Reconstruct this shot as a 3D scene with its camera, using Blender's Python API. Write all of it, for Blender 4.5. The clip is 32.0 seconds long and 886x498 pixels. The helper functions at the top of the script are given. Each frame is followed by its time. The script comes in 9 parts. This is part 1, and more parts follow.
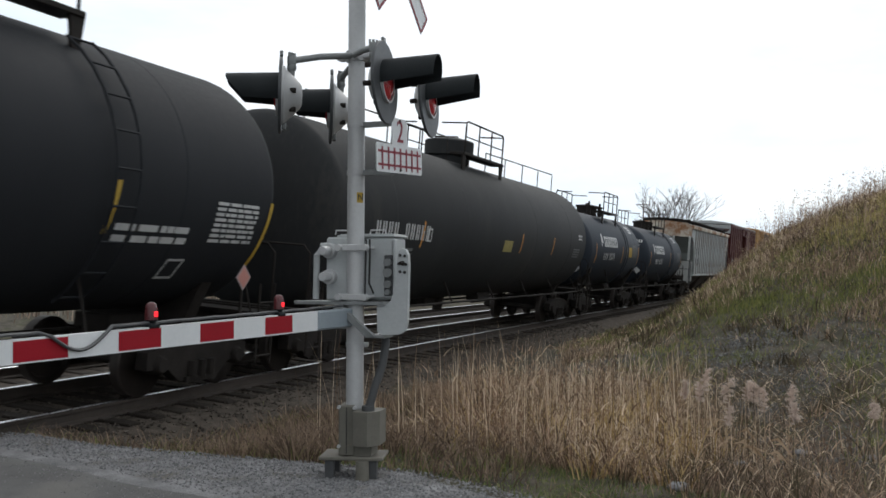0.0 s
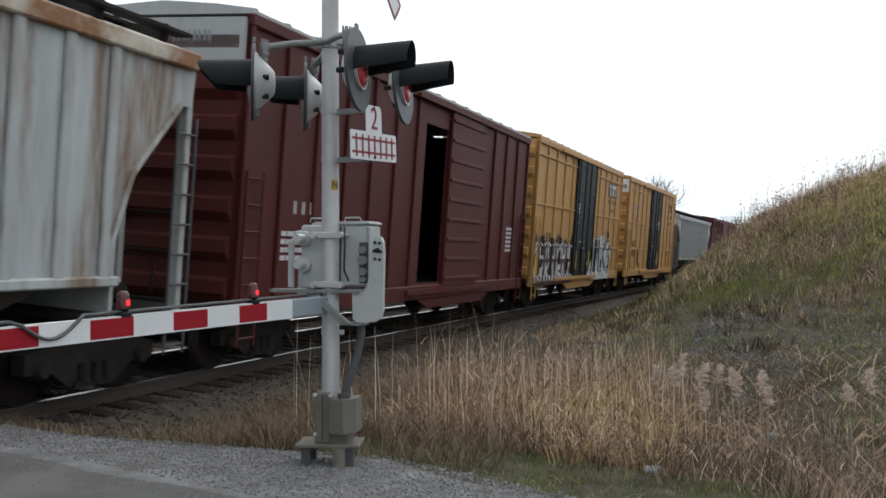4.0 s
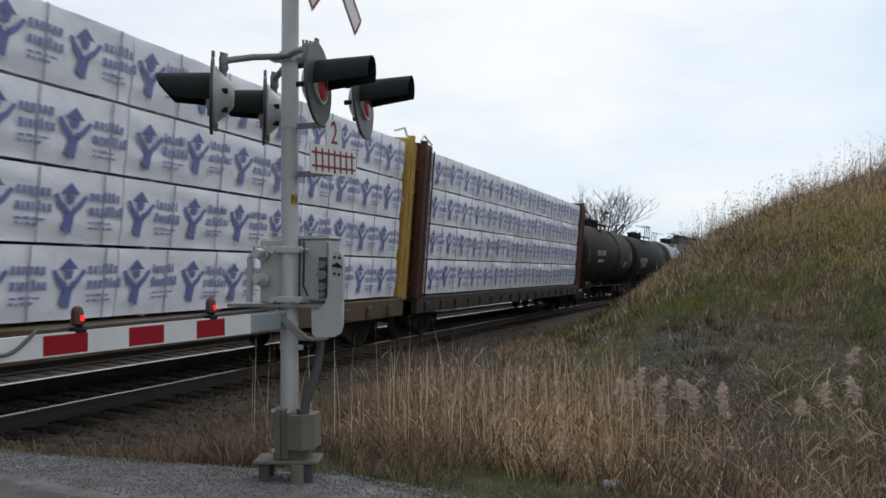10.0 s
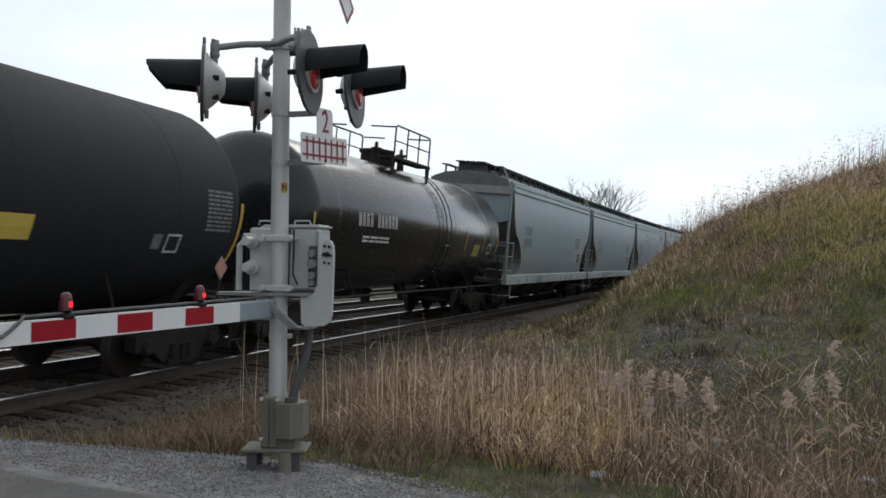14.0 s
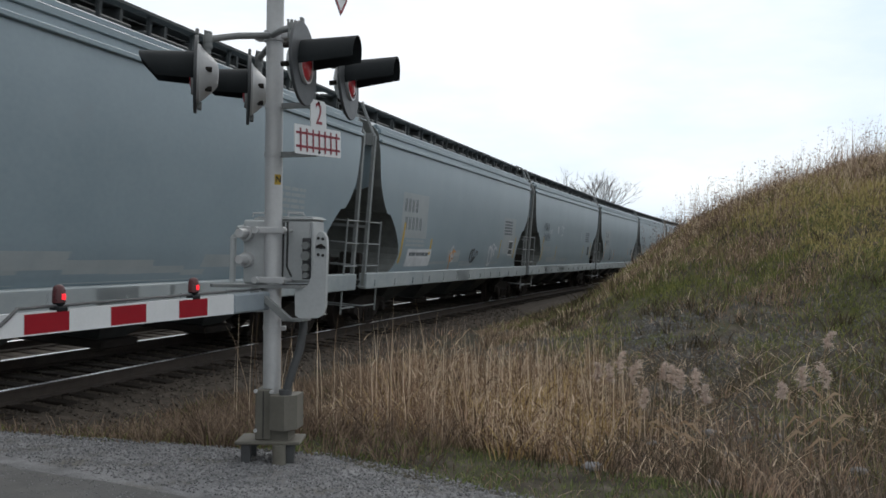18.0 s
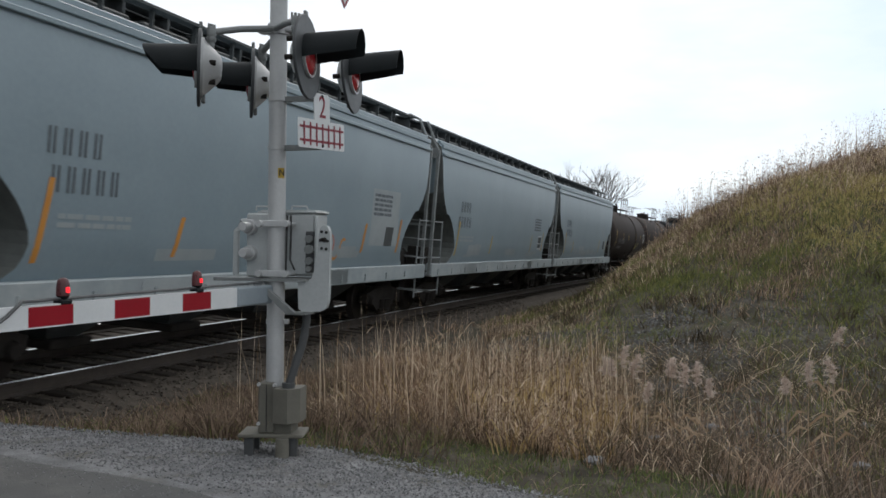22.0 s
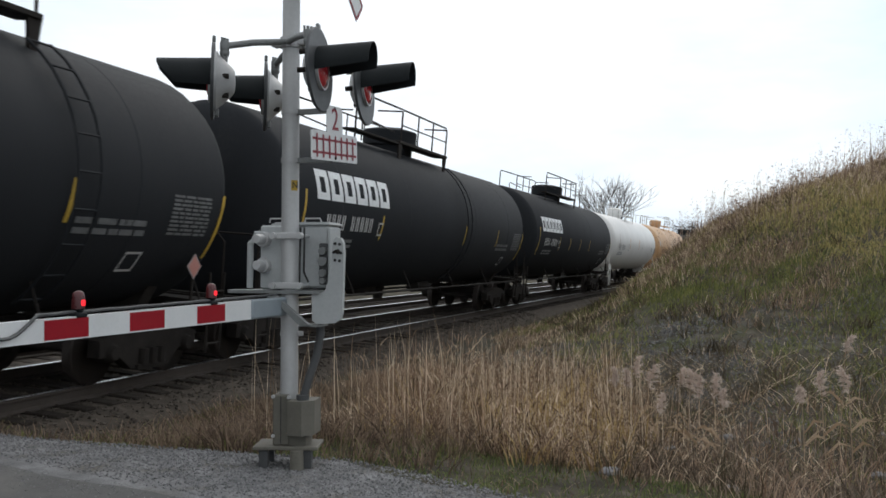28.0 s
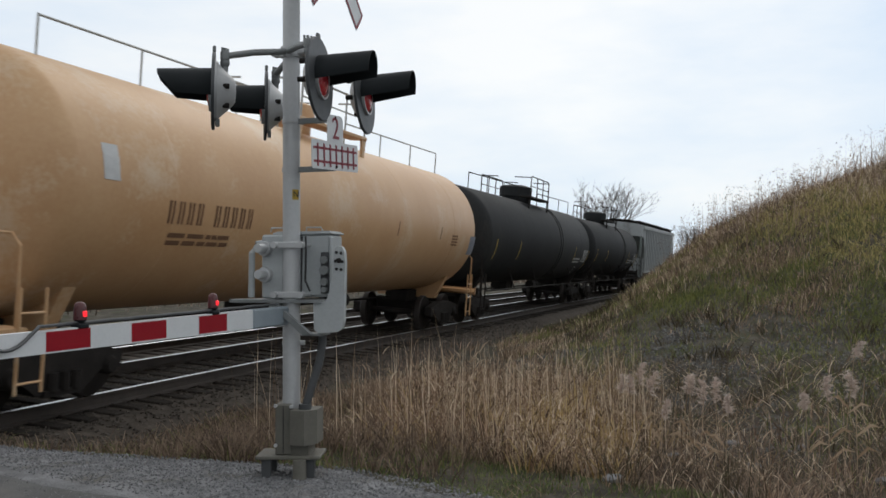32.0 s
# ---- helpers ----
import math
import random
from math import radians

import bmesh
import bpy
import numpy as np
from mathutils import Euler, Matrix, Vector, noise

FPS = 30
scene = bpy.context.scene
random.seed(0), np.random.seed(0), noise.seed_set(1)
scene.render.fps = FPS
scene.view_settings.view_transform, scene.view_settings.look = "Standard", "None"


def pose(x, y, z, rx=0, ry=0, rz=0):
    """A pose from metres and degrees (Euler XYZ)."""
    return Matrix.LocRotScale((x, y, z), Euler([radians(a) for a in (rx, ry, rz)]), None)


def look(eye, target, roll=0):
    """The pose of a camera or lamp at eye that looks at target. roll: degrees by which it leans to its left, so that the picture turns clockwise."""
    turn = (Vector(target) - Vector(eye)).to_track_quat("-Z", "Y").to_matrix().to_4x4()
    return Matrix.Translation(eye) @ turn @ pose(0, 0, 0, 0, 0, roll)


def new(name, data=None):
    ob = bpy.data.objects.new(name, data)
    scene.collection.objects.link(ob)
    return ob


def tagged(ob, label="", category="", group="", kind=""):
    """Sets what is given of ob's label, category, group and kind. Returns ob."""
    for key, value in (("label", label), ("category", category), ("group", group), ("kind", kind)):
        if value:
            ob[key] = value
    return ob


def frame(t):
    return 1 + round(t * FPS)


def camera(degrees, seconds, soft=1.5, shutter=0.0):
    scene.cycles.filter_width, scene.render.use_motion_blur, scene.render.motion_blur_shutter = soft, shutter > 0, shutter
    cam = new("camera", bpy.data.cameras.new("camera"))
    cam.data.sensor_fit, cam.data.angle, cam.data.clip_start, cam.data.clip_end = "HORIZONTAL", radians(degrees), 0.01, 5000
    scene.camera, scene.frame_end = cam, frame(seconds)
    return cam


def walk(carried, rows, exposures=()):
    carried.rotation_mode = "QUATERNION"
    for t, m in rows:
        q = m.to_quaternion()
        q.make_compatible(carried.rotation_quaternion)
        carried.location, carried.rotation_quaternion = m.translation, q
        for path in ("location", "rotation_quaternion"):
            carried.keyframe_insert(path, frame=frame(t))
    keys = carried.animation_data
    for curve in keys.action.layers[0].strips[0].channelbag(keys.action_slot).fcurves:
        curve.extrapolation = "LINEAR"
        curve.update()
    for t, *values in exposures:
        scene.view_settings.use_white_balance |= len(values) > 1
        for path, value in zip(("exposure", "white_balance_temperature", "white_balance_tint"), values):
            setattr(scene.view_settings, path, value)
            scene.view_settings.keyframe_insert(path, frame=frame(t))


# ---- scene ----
# The camera stands on the road shoulder at a level crossing, hand-held.
EYE = 1.6
cam = camera(49.7, 32.0, soft=1.6, shutter=0.1)
PATH = [  # seconds, sway to the right, sway up, yaw, pitch, roll
    (0.0, -0.028, 0.009, 4.66, 1.22, -0.23),
    (0.5, -0.025, 0.006, 4.56, 1.14, -0.03),
    (1.0, -0.022, 0.006, 4.10, 1.12, 0.07),
    (1.5, -0.004, -0.004, 4.29, 0.77, -0.10),
    (2.0, -0.020, 0.009, 3.92, 0.16, -0.04),
    (2.5, -0.003, -0.003, 4.15, 0.06, -0.11),
    (3.0, -0.003, -0.003, 3.95, 0.06, -0.11),
    (3.5, -0.002, -0.002, 3.64, 0.21, -0.02),
    (5.5, -0.000, 0.001, 2.79, 1.27, 0.42),
    (6.0, -0.001, 0.006, 2.50, 1.17, 0.34),
    (6.5, 0.002, 0.005, 2.10, 1.28, 0.45),
    (7.0, 0.004, 0.001, 1.98, 1.26, 0.29),
    (7.5, 0.000, 0.003, 1.84, 1.49, 0.21),
    (8.0, -0.001, 0.002, 1.55, 1.40, 0.13),
    (8.5, 0.004, -0.001, 1.33, 1.55, 0.19),
    (9.0, 0.004, 0.006, 1.06, 1.62, 0.29),
    (9.5, 0.001, 0.003, 0.89, 1.18, 0.13),
    (10.0, 0.006, 0.003, 1.03, 1.37, 0.08),
    (10.5, 0.004, 0.004, 0.67, 1.27, -0.11),
    (11.0, 0.002, -0.001, 0.21, 1.36, -0.24),
    (11.5, 0.003, -0.001, 0.30, 1.42, -0.45),
    (12.0, 0.000, 0.000, 0.32, 1.34, -0.35),
    (12.5, -0.002, 0.004, 0.52, 1.17, -0.64),
    (13.0, -0.002, 0.007, 0.40, 0.88, -0.72),
    (13.5, -0.005, 0.004, 0.51, 0.85, -0.66),
    (14.0, -0.001, 0.003, 0.37, 0.79, -0.56),
    (14.5, -0.004, -0.000, 0.42, 0.46, -0.54),
    (16.5, -0.002, -0.001, -0.05, 0.10, -0.50),
    (17.0, 0.002, 0.004, -0.04, 0.35, -0.34),
    (17.5, 0.000, 0.006, -0.10, 0.43, -0.37),
    (18.0, 0.003, 0.001, 0.04, 0.32, -0.48),
    (18.5, 0.000, 0.001, -0.01, 0.38, -0.61),
    (19.0, -0.000, -0.000, 0.00, 0.32, -0.40),
    (19.5, 0.003, 0.004, -0.05, 0.34, -0.46),
    (20.0, -0.003, 0.009, 0.19, 0.25, -0.62),
    (20.5, -0.000, 0.000, -0.00, 0.22, -0.41),
    (21.0, -0.006, 0.007, 0.11, 0.14, -0.58),
    (21.5, -0.006, 0.001, 0.09, 0.10, -0.62),
    (22.0, -0.004, 0.005, 0.18, -0.08, -0.63),
    (22.5, -0.004, -0.002, 0.20, 0.26, -0.57),
    (23.0, -0.003, -0.000, 0.38, 0.43, -0.40),
    (23.5, -0.007, 0.005, 0.33, 0.45, -0.45),
    (24.0, -0.007, 0.001, 0.58, 0.39, -0.50),
    (24.5, -0.004, 0.003, 0.63, 0.31, -0.62),
    (25.0, -0.006, 0.002, 0.78, 0.36, -0.66),
    (25.5, -0.007, -0.000, 0.79, 0.29, -0.55),
    (27.5, -0.005, -0.002, 0.77, 0.58, -0.22),
    (28.0, -0.006, -0.002, 0.96, 0.63, -0.23),
    (28.5, -0.006, 0.002, 1.07, 1.05, -0.21),
    (29.0, -0.009, -0.002, 1.01, 1.01, -0.15),
    (29.5, -0.006, 0.002, 0.98, 1.23, -0.11),
    (30.0, -0.007, -0.001, 1.07, 0.95, -0.17),
    (30.5, -0.006, 0.003, 1.06, 0.75, -0.23),
    (31.0, -0.005, 0.002, 1.01, 0.84, -0.05),
    (31.5, -0.005, 0.002, 0.98, 0.94, -0.06),
    (32.0, -0.002, 0.002, 1.08, 1.08, 0.20),
]
walk(cam, [(t, pose(x, 0, EYE + z, 90 + pitch, roll, yaw)) for t, x, z, yaw, pitch, roll in PATH],
     exposures=[(0, 0.17), (1, 0.18), (2, 0.25), (3, 0.4), (3.5, 0.42), (5.5, 0.38), (6, 0.34), (6.6, 0.15), (7, 0.05), (8, -0.05), (9, -0.08), (10, -0.11), (11, -0.1), (12, -0.09), (13, 0.03), (14, 0.06), (18, 0.06), (21, 0.1), (24, 0.07), (25, 0.14), (28, 0.13), (29, 0.0), (30, -0.08), (31, -0.1), (32, -0.11)])

# ---------------------------------------------------------------- sky and light
SUN_AZ, SUN_EL = 18.0, 42.0          # degrees clockwise from +y, above the horizon (thin bright cloud ahead)
world = bpy.data.worlds.new("sky")
scene.world = world
world.use_nodes = True
wt = world.node_tree
wt.nodes.clear()


def wnode(kind, **kw):
    n = wt.nodes.new(kind)
    for k, v in kw.items():
        n.inputs[k].default_value = v
    return n


w_out = wnode("ShaderNodeOutputWorld")
w_sky = wnode("ShaderNodeTexSky")
w_sky.sky_type, w_sky.sun_disc = "NISHITA", False
w_sky.sun_elevation, w_sky.sun_rotation = radians(SUN_EL), radians(SUN_AZ)
w_bg_sky = wnode("ShaderNodeBackground", Strength=0.1)
wt.links.new(w_sky.outputs["Color"], w_bg_sky.inputs["Color"])
w_co = wnode("ShaderNodeTexCoord")
# cloud sheet: brighter round the hidden sun, thinner and bluer low down away from it
sun_dir = Vector((math.sin(radians(SUN_AZ)) * math.cos(radians(SUN_EL)), math.cos(radians(SUN_AZ)) * math.cos(radians(SUN_EL)), math.sin(radians(SUN_EL))))
w_dot = wt.nodes.new("ShaderNodeVectorMath")
w_dot.operation = "DOT_PRODUCT"
w_dot.inputs[1].default_value = sun_dir
wt.links.new(w_co.outputs["Generated"], w_dot.inputs[0])
w_glow = wnode("ShaderNodeMapRange")
w_glow.interpolation_type = "SMOOTHSTEP"
w_glow.inputs["From Min"].default_value, w_glow.inputs["From Max"].default_value = -0.7, 0.95
w_glow.inputs["To Min"].default_value, w_glow.inputs["To Max"].default_value = 0.74, 1.1
wt.links.new(w_dot.outputs["Value"], w_glow.inputs["Value"])
w_map = wnode("ShaderNodeMapping")
w_map.inputs["Scale"].default_value = (1.0, 1.0, 3.2)
w_map.inputs["Rotation"].default_value = (0.1, 0.25, 0.0)
wt.links.new(w_co.outputs["Generated"], w_map.inputs["Vector"])
w_noise = wnode("ShaderNodeTexNoise", Scale=2.3, Detail=6.0, Roughness=0.55)
wt.links.new(w_map.outputs["Vector"], w_noise.inputs["Vector"])
w_ramp = wnode("ShaderNodeValToRGB")
w_ramp.color_ramp.elements[0].position, w_ramp.color_ramp.elements[0].color = 0.34, (0.70, 0.82, 0.955, 1)
w_ramp.color_ramp.elements[1].position, w_ramp.color_ramp.elements[1].color = 0.62, (0.98, 0.998, 1.0, 1)
w_sep = wnode("ShaderNodeSeparateXYZ")
wt.links.new(w_co.outputs["Generated"], w_sep.inputs[0])
w_low = wnode("ShaderNodeMapRange")
w_low.inputs["From Min"].default_value, w_low.inputs["From Max"].default_value = 0.0, 0.32
w_low.inputs["To Min"].default_value, w_low.inputs["To Max"].default_value = -0.13, 0.1
wt.links.new(w_sep.outputs["Z"], w_low.inputs["Value"])
w_add = wt.nodes.new("ShaderNodeMath")
wt.links.new(w_noise.outputs["Fac"], w_add.inputs[0])
wt.links.new(w_low.outputs["Result"], w_add.inputs[1])
wt.links.new(w_add.outputs[0], w_ramp.inputs["Fac"])
w_bg_cloud = wnode("ShaderNodeBackground")
wt.links.new(w_ramp.outputs["Color"], w_bg_cloud.inputs["Color"])
wt.links.new(w_glow.outputs["Result"], w_bg_cloud.inputs["Strength"])
w_mix = wnode("ShaderNodeMixShader", Fac=0.9)
wt.links.new(w_bg_sky.outputs[0], w_mix.inputs[1])
wt.links.new(w_bg_cloud.outputs[0], w_mix.inputs[2])
wt.links.new(w_mix.outputs[0], w_out.inputs["Surface"])

sun = new("sun", bpy.data.lights.new("sun", "SUN"))
sun.data.energy, sun.data.angle, sun.data.color = 0.55, radians(25), (1.0, 0.96, 0.9)
sun.matrix_world = look((0, 0, 60), Vector((0, 0, 60)) - sun_dir)

# ---------------------------------------------------------------- materials


def material(name, stops, scale=3.0, rough=0.7, metal=0.0, fine=40.0, bump=0.15, spread=0.12, island=0.0, per_object=0.0, stretch=(1, 1, 1), dirt=None, dirt_at=0.55, spec=0.5, thin=0.0):
    """stops: colours from dark to light, mixed by noise at two scales. dirt: a colour that lies on it in patches. island, per_object: how much the shade varies from piece to piece."""
    m = bpy.data.materials.new(name)
    m.use_nodes = True
    nt = m.node_tree
    bsdf = nt.nodes["Principled BSDF"]
    co = nt.nodes.new("ShaderNodeTexCoord")
    mp = nt.nodes.new("ShaderNodeMapping")
    mp.inputs["Scale"].default_value = stretch
    nt.links.new(co.outputs["Object"], mp.inputs["Vector"])

    def noise_at(sc, detail):
        n = nt.nodes.new("ShaderNodeTexNoise")
        n.inputs["Scale"].default_value, n.inputs["Detail"].default_value, n.inputs["Roughness"].default_value = sc, detail, 0.6
        nt.links.new(mp.outputs["Vector"], n.inputs["Vector"])
        return n.outputs["Fac"]

    def calc(op, a, b):
        n = nt.nodes.new("ShaderNodeMath")
        n.operation = op
        for i, v in enumerate((a, b)):
            if isinstance(v, (int, float)):
                n.inputs[i].default_value = v
            else:
                nt.links.new(v, n.inputs[i])
        return n.outputs[0]

    big, small = noise_at(scale, 5), noise_at(fine, 4)
    fac = calc("ADD", calc("MULTIPLY", big, 0.65), calc("MULTIPLY", small, 0.35))
    if island:
        g = nt.nodes.new("ShaderNodeNewGeometry")
        fac = calc("ADD", calc("MULTIPLY", fac, 1 - island), calc("MULTIPLY", g.outputs["Random Per Island"], island))
    if per_object:
        o = nt.nodes.new("ShaderNodeObjectInfo")
        fac = calc("ADD", calc("MULTIPLY", fac, 1 - per_object), calc("MULTIPLY", o.outputs["Random"], per_object))
    ramp = nt.nodes.new("ShaderNodeValToRGB")
    els = ramp.color_ramp.elements
    while len(els) < len(stops):
        els.new(0.5)
    lo, hi = (0.5 - spread * 1.6, 0.5 + spread * 1.6) if not (island or per_object) else (0.2, 0.8)
    for i, c in enumerate(stops):
        els[i].position = lo + (hi - lo) * i / max(1, len(stops) - 1)
        els[i].color = (*c, 1)
    nt.links.new(fac, ramp.inputs["Fac"])
    colour = ramp.outputs["Color"]
    if dirt:
        dn = noise_at(scale * 0.6 + 0.3, 6)
        dr = nt.nodes.new("ShaderNodeMapRange")
        dr.inputs["From Min"].default_value, dr.inputs["From Max"].default_value = dirt_at, dirt_at + 0.14
        nt.links.new(calc("ADD", calc("MULTIPLY", dn, 0.8), calc("MULTIPLY", small, 0.2)), dr.inputs["Value"])
        mix = nt.nodes.new("ShaderNodeMix")
        mix.data_type = "RGBA"
        nt.links.new(dr.outputs["Result"], mix.inputs["Factor"])
        nt.links.new(colour, mix.inputs["A"])
        mix.inputs["B"].default_value = (*dirt, 1)
        colour = mix.outputs["Result"]
    nt.links.new(colour, bsdf.inputs["Base Color"])
    rr = nt.nodes.new("ShaderNodeMapRange")
    rr.inputs["To Min"].default_value, rr.inputs["To Max"].default_value = max(0.03, rough - 0.12), min(1, rough + 0.12)
    nt.links.new(small, rr.inputs["Value"])
    nt.links.new(rr.outputs["Result"], bsdf.inputs["Roughness"])
    bsdf.inputs["Metallic"].default_value = metal
    bsdf.inputs["Specular IOR Level"].default_value = spec
    if bump:
        bp = nt.nodes.new("ShaderNodeBump")
        bp.inputs["Strength"].default_value, bp.inputs["Distance"].default_value = bump, 0.01
        nt.links.new(small, bp.inputs["Height"])
        nt.links.new(bp.outputs["Normal"], bsdf.inputs["Normal"])
    if thin:                                  # light that passes through a blade or leaf
        tl = nt.nodes.new("ShaderNodeBsdfTranslucent")
        nt.links.new(colour, tl.inputs["Color"])
        mx = nt.nodes.new("ShaderNodeMixShader")
        mx.inputs["Fac"].default_value = thin
        nt.links.new(bsdf.outputs[0], mx.inputs[1])
        nt.links.new(tl.outputs[0], mx.inputs[2])
        nt.links.new(mx.outputs[0], nt.nodes["Material Output"].inputs["Surface"])
    return m


def glowing(name, colour, strength):
    m = material(name, [colour, colour], bump=0, rough=0.3)
    b = m.node_tree.nodes["Principled BSDF"]
    b.inputs["Emission Color"].default_value, b.inputs["Emission Strength"].default_value = (*colour, 1), strength
    return m


M_EARTH = material("earth", [(0.03, 0.026, 0.02), (0.06, 0.052, 0.04), (0.12, 0.105, 0.084)], scale=2.6, fine=17, spread=0.08, bump=1.0, rough=0.95, dirt=(0.05, 0.053, 0.025), dirt_at=0.5, spec=0.1)
M_ASPHALT = material("asphalt", [(0.088, 0.087, 0.086), (0.115, 0.114, 0.113), (0.15, 0.148, 0.146)], scale=1.6, fine=140, dirt=(0.15, 0.145, 0.138), dirt_at=0.5, bump=0.5, rough=0.9, spec=0.2)
M_GRAVEL = material("gravel", [(0.1, 0.1, 0.105), (0.19, 0.19, 0.195), (0.29, 0.29, 0.295)], scale=3.5, fine=60, dirt=(0.13, 0.12, 0.105), dirt_at=0.52, bump=1.0, rough=0.95, spec=0.15)
M_STONE = material("gravel_stone", [(0.12, 0.12, 0.123), (0.2, 0.2, 0.205), (0.29, 0.29, 0.295)], scale=9, fine=50, island=0.7, rough=0.9, bump=0.3, spec=0.2)
M_BALLAST = material("ballast", [(0.036, 0.031, 0.026), (0.072, 0.061, 0.051), (0.12, 0.102, 0.085)], scale=5, fine=38, bump=1.0, rough=0.95, spec=0.1)
M_BALLAST_STONE = material("ballast_stone", [(0.042, 0.036, 0.031), (0.078, 0.067, 0.057), (0.125, 0.108, 0.092)], island=0.7, rough=0.9, bump=0.3, spec=0.15)
M_SLOPE_STONE = material("slope_stone", [(0.07, 0.068, 0.066), (0.12, 0.118, 0.115), (0.2, 0.196, 0.19)], island=0.7, rough=0.9, bump=0.3, spec=0.15)
M_TIE = material("creosoted_wood", [(0.025, 0.021, 0.018), (0.05, 0.043, 0.037)], scale=4, fine=60, per_object=0.4, rough=0.9, bump=0.6, stretch=(6, 1, 6), spec=0.1)
M_RAIL_TOP = material("polished_rail", [(0.55, 0.55, 0.57), (0.7, 0.7, 0.72)], metal=1.0, rough=0.28, bump=0.05)
M_RAIL = material("rusty_rail", [(0.03, 0.024, 0.02), (0.06, 0.047, 0.039)], rough=0.85, bump=0.4)
M_STEEL_DARK = material("grimy_steel", [(0.014, 0.0122, 0.0112), (0.033, 0.0286, 0.0258)], rough=0.8, bump=0.4, spec=0.15)
M_WHEEL = material("wheel_steel", [(0.02, 0.016, 0.014), (0.045, 0.035, 0.03)], rough=0.6, metal=0.3, bump=0.3)
M_ALU = material("dull_aluminium", [(0.42, 0.425, 0.43), (0.55, 0.555, 0.56)], scale=2.0, metal=0.3, rough=0.5, bump=0.12, dirt=(0.34, 0.33, 0.31), dirt_at=0.6)
M_GREY_PAINT = material("grey_enamel", [(0.34, 0.36, 0.365), (0.45, 0.47, 0.475)], scale=3, rough=0.55, bump=0.1, dirt=(0.24, 0.24, 0.23), dirt_at=0.62)
M_HOOD = material("black_visor", [(0.009, 0.0115, 0.013), (0.017, 0.0205, 0.0225)], rough=0.6, bump=0.1, spec=0.16)
M_GALV = material("galvanised_steel", [(0.15, 0.16, 0.16), (0.25, 0.26, 0.26)], scale=4, metal=0.2, rough=0.55, bump=0.15)
M_CONDUIT = material("grey_conduit", [(0.045, 0.047, 0.05), (0.075, 0.078, 0.08)], rough=0.6, bump=0.2)
M_TANBOX = material("weathered_grey_tan", [(0.10, 0.095, 0.08), (0.16, 0.15, 0.125)], scale=3, rough=0.75, bump=0.3, dirt=(0.07, 0.065, 0.055), dirt_at=0.6)
M_WHITE_SHEET = material("reflective_white", [(0.6, 0.62, 0.63), (0.72, 0.73, 0.74)], rough=0.4, bump=0.05)
M_RED_SHEET = material("reflective_red", [(0.25, 0.004, 0.013), (0.32, 0.007, 0.018)], rough=0.45, bump=0.05, spec=0.25)
M_ARM_BLUE = material("grey_blue_arm", [(0.2, 0.24, 0.27), (0.28, 0.32, 0.35)], rough=0.5, bump=0.1)
M_LENS_DARK = material("red_lens", [(0.42, 0.02, 0.03), (0.55, 0.04, 0.05)], rough=0.25, bump=0.0)
M_LENS_ON = glowing("lit_red_lens", (0.9, 0.02, 0.03), 1.2)
M_LENS_ARM = material("arm_red_lens", [(0.06, 0.012, 0.014), (0.1, 0.018, 0.02)], rough=0.3, bump=0.0)
M_BLACK = material("black_paint", [(0.008, 0.008, 0.008), (0.014, 0.014, 0.014)], rough=0.5, bump=0.1)
M_YELLOW = material("yellow_marking", [(0.42, 0.27, 0.03), (0.55, 0.37, 0.05)], rough=0.6, bump=0.1)
M_MARK = material("white_lettering", [(0.42, 0.43, 0.43), (0.6, 0.6, 0.6)], scale=5, rough=0.6, bump=0.05)
M_BARK = material("grey_bark", [(0.08, 0.073, 0.068), (0.16, 0.146, 0.138)], rough=0.9, bump=0.5)
M_STRAW = material("dry_grass", [(0.085, 0.058, 0.038), (0.33, 0.232, 0.15), (0.88, 0.72, 0.54)], scale=0.8, fine=9, island=0.85, rough=0.8, bump=0, spec=0.2, thin=0.4)
M_RUSSET = material("russet_grass", [(0.08, 0.056, 0.04), (0.24, 0.168, 0.12), (0.52, 0.39, 0.285)], scale=0.8, fine=9, island=0.6, rough=0.8, bump=0, spec=0.2, thin=0.4)
M_REDSTEM = material("reddish_dry_grass", [(0.085, 0.054, 0.037), (0.28, 0.18, 0.122), (0.62, 0.455, 0.33)], scale=0.8, fine=9, island=0.8, rough=0.8, bump=0, spec=0.2, thin=0.4)
M_DULL = material("dull_dark_grass", [(0.07, 0.051, 0.038), (0.17, 0.123, 0.09), (0.36, 0.27, 0.2)], scale=0.8, fine=9, island=0.6, rough=0.85, bump=0, spec=0.15, thin=0.3)
# olive-gold grass, lightened to carry the upper bank's stronger sky light
M_OLIVE = material("olive_skylit_grass", [(0.15, 0.13, 0.05), (0.37, 0.31, 0.125), (0.64, 0.53, 0.26)], scale=0.5, fine=8, island=0.5, rough=0.8, bump=0, spec=0.2, thin=0.45)
M_MAUVE = material("dull_brown_grass", [(0.065, 0.048, 0.038), (0.185, 0.136, 0.106), (0.46, 0.36, 0.285)], scale=0.8, fine=9, island=0.6, rough=0.85, bump=0, spec=0.15, thin=0.4)
M_GREEN = material("green_grass", [(0.075, 0.09, 0.03), (0.17, 0.185, 0.06), (0.31, 0.31, 0.115)], scale=0.5, fine=8, island=0.5, rough=0.75, bump=0, spec=0.2, thin=0.4)
M_VERGE = material("short_verge_grass", [(0.06, 0.085, 0.028), (0.13, 0.17, 0.055), (0.26, 0.29, 0.11)], scale=0.5, fine=8, island=0.5, rough=0.75, bump=0, spec=0.2, thin=0.4)
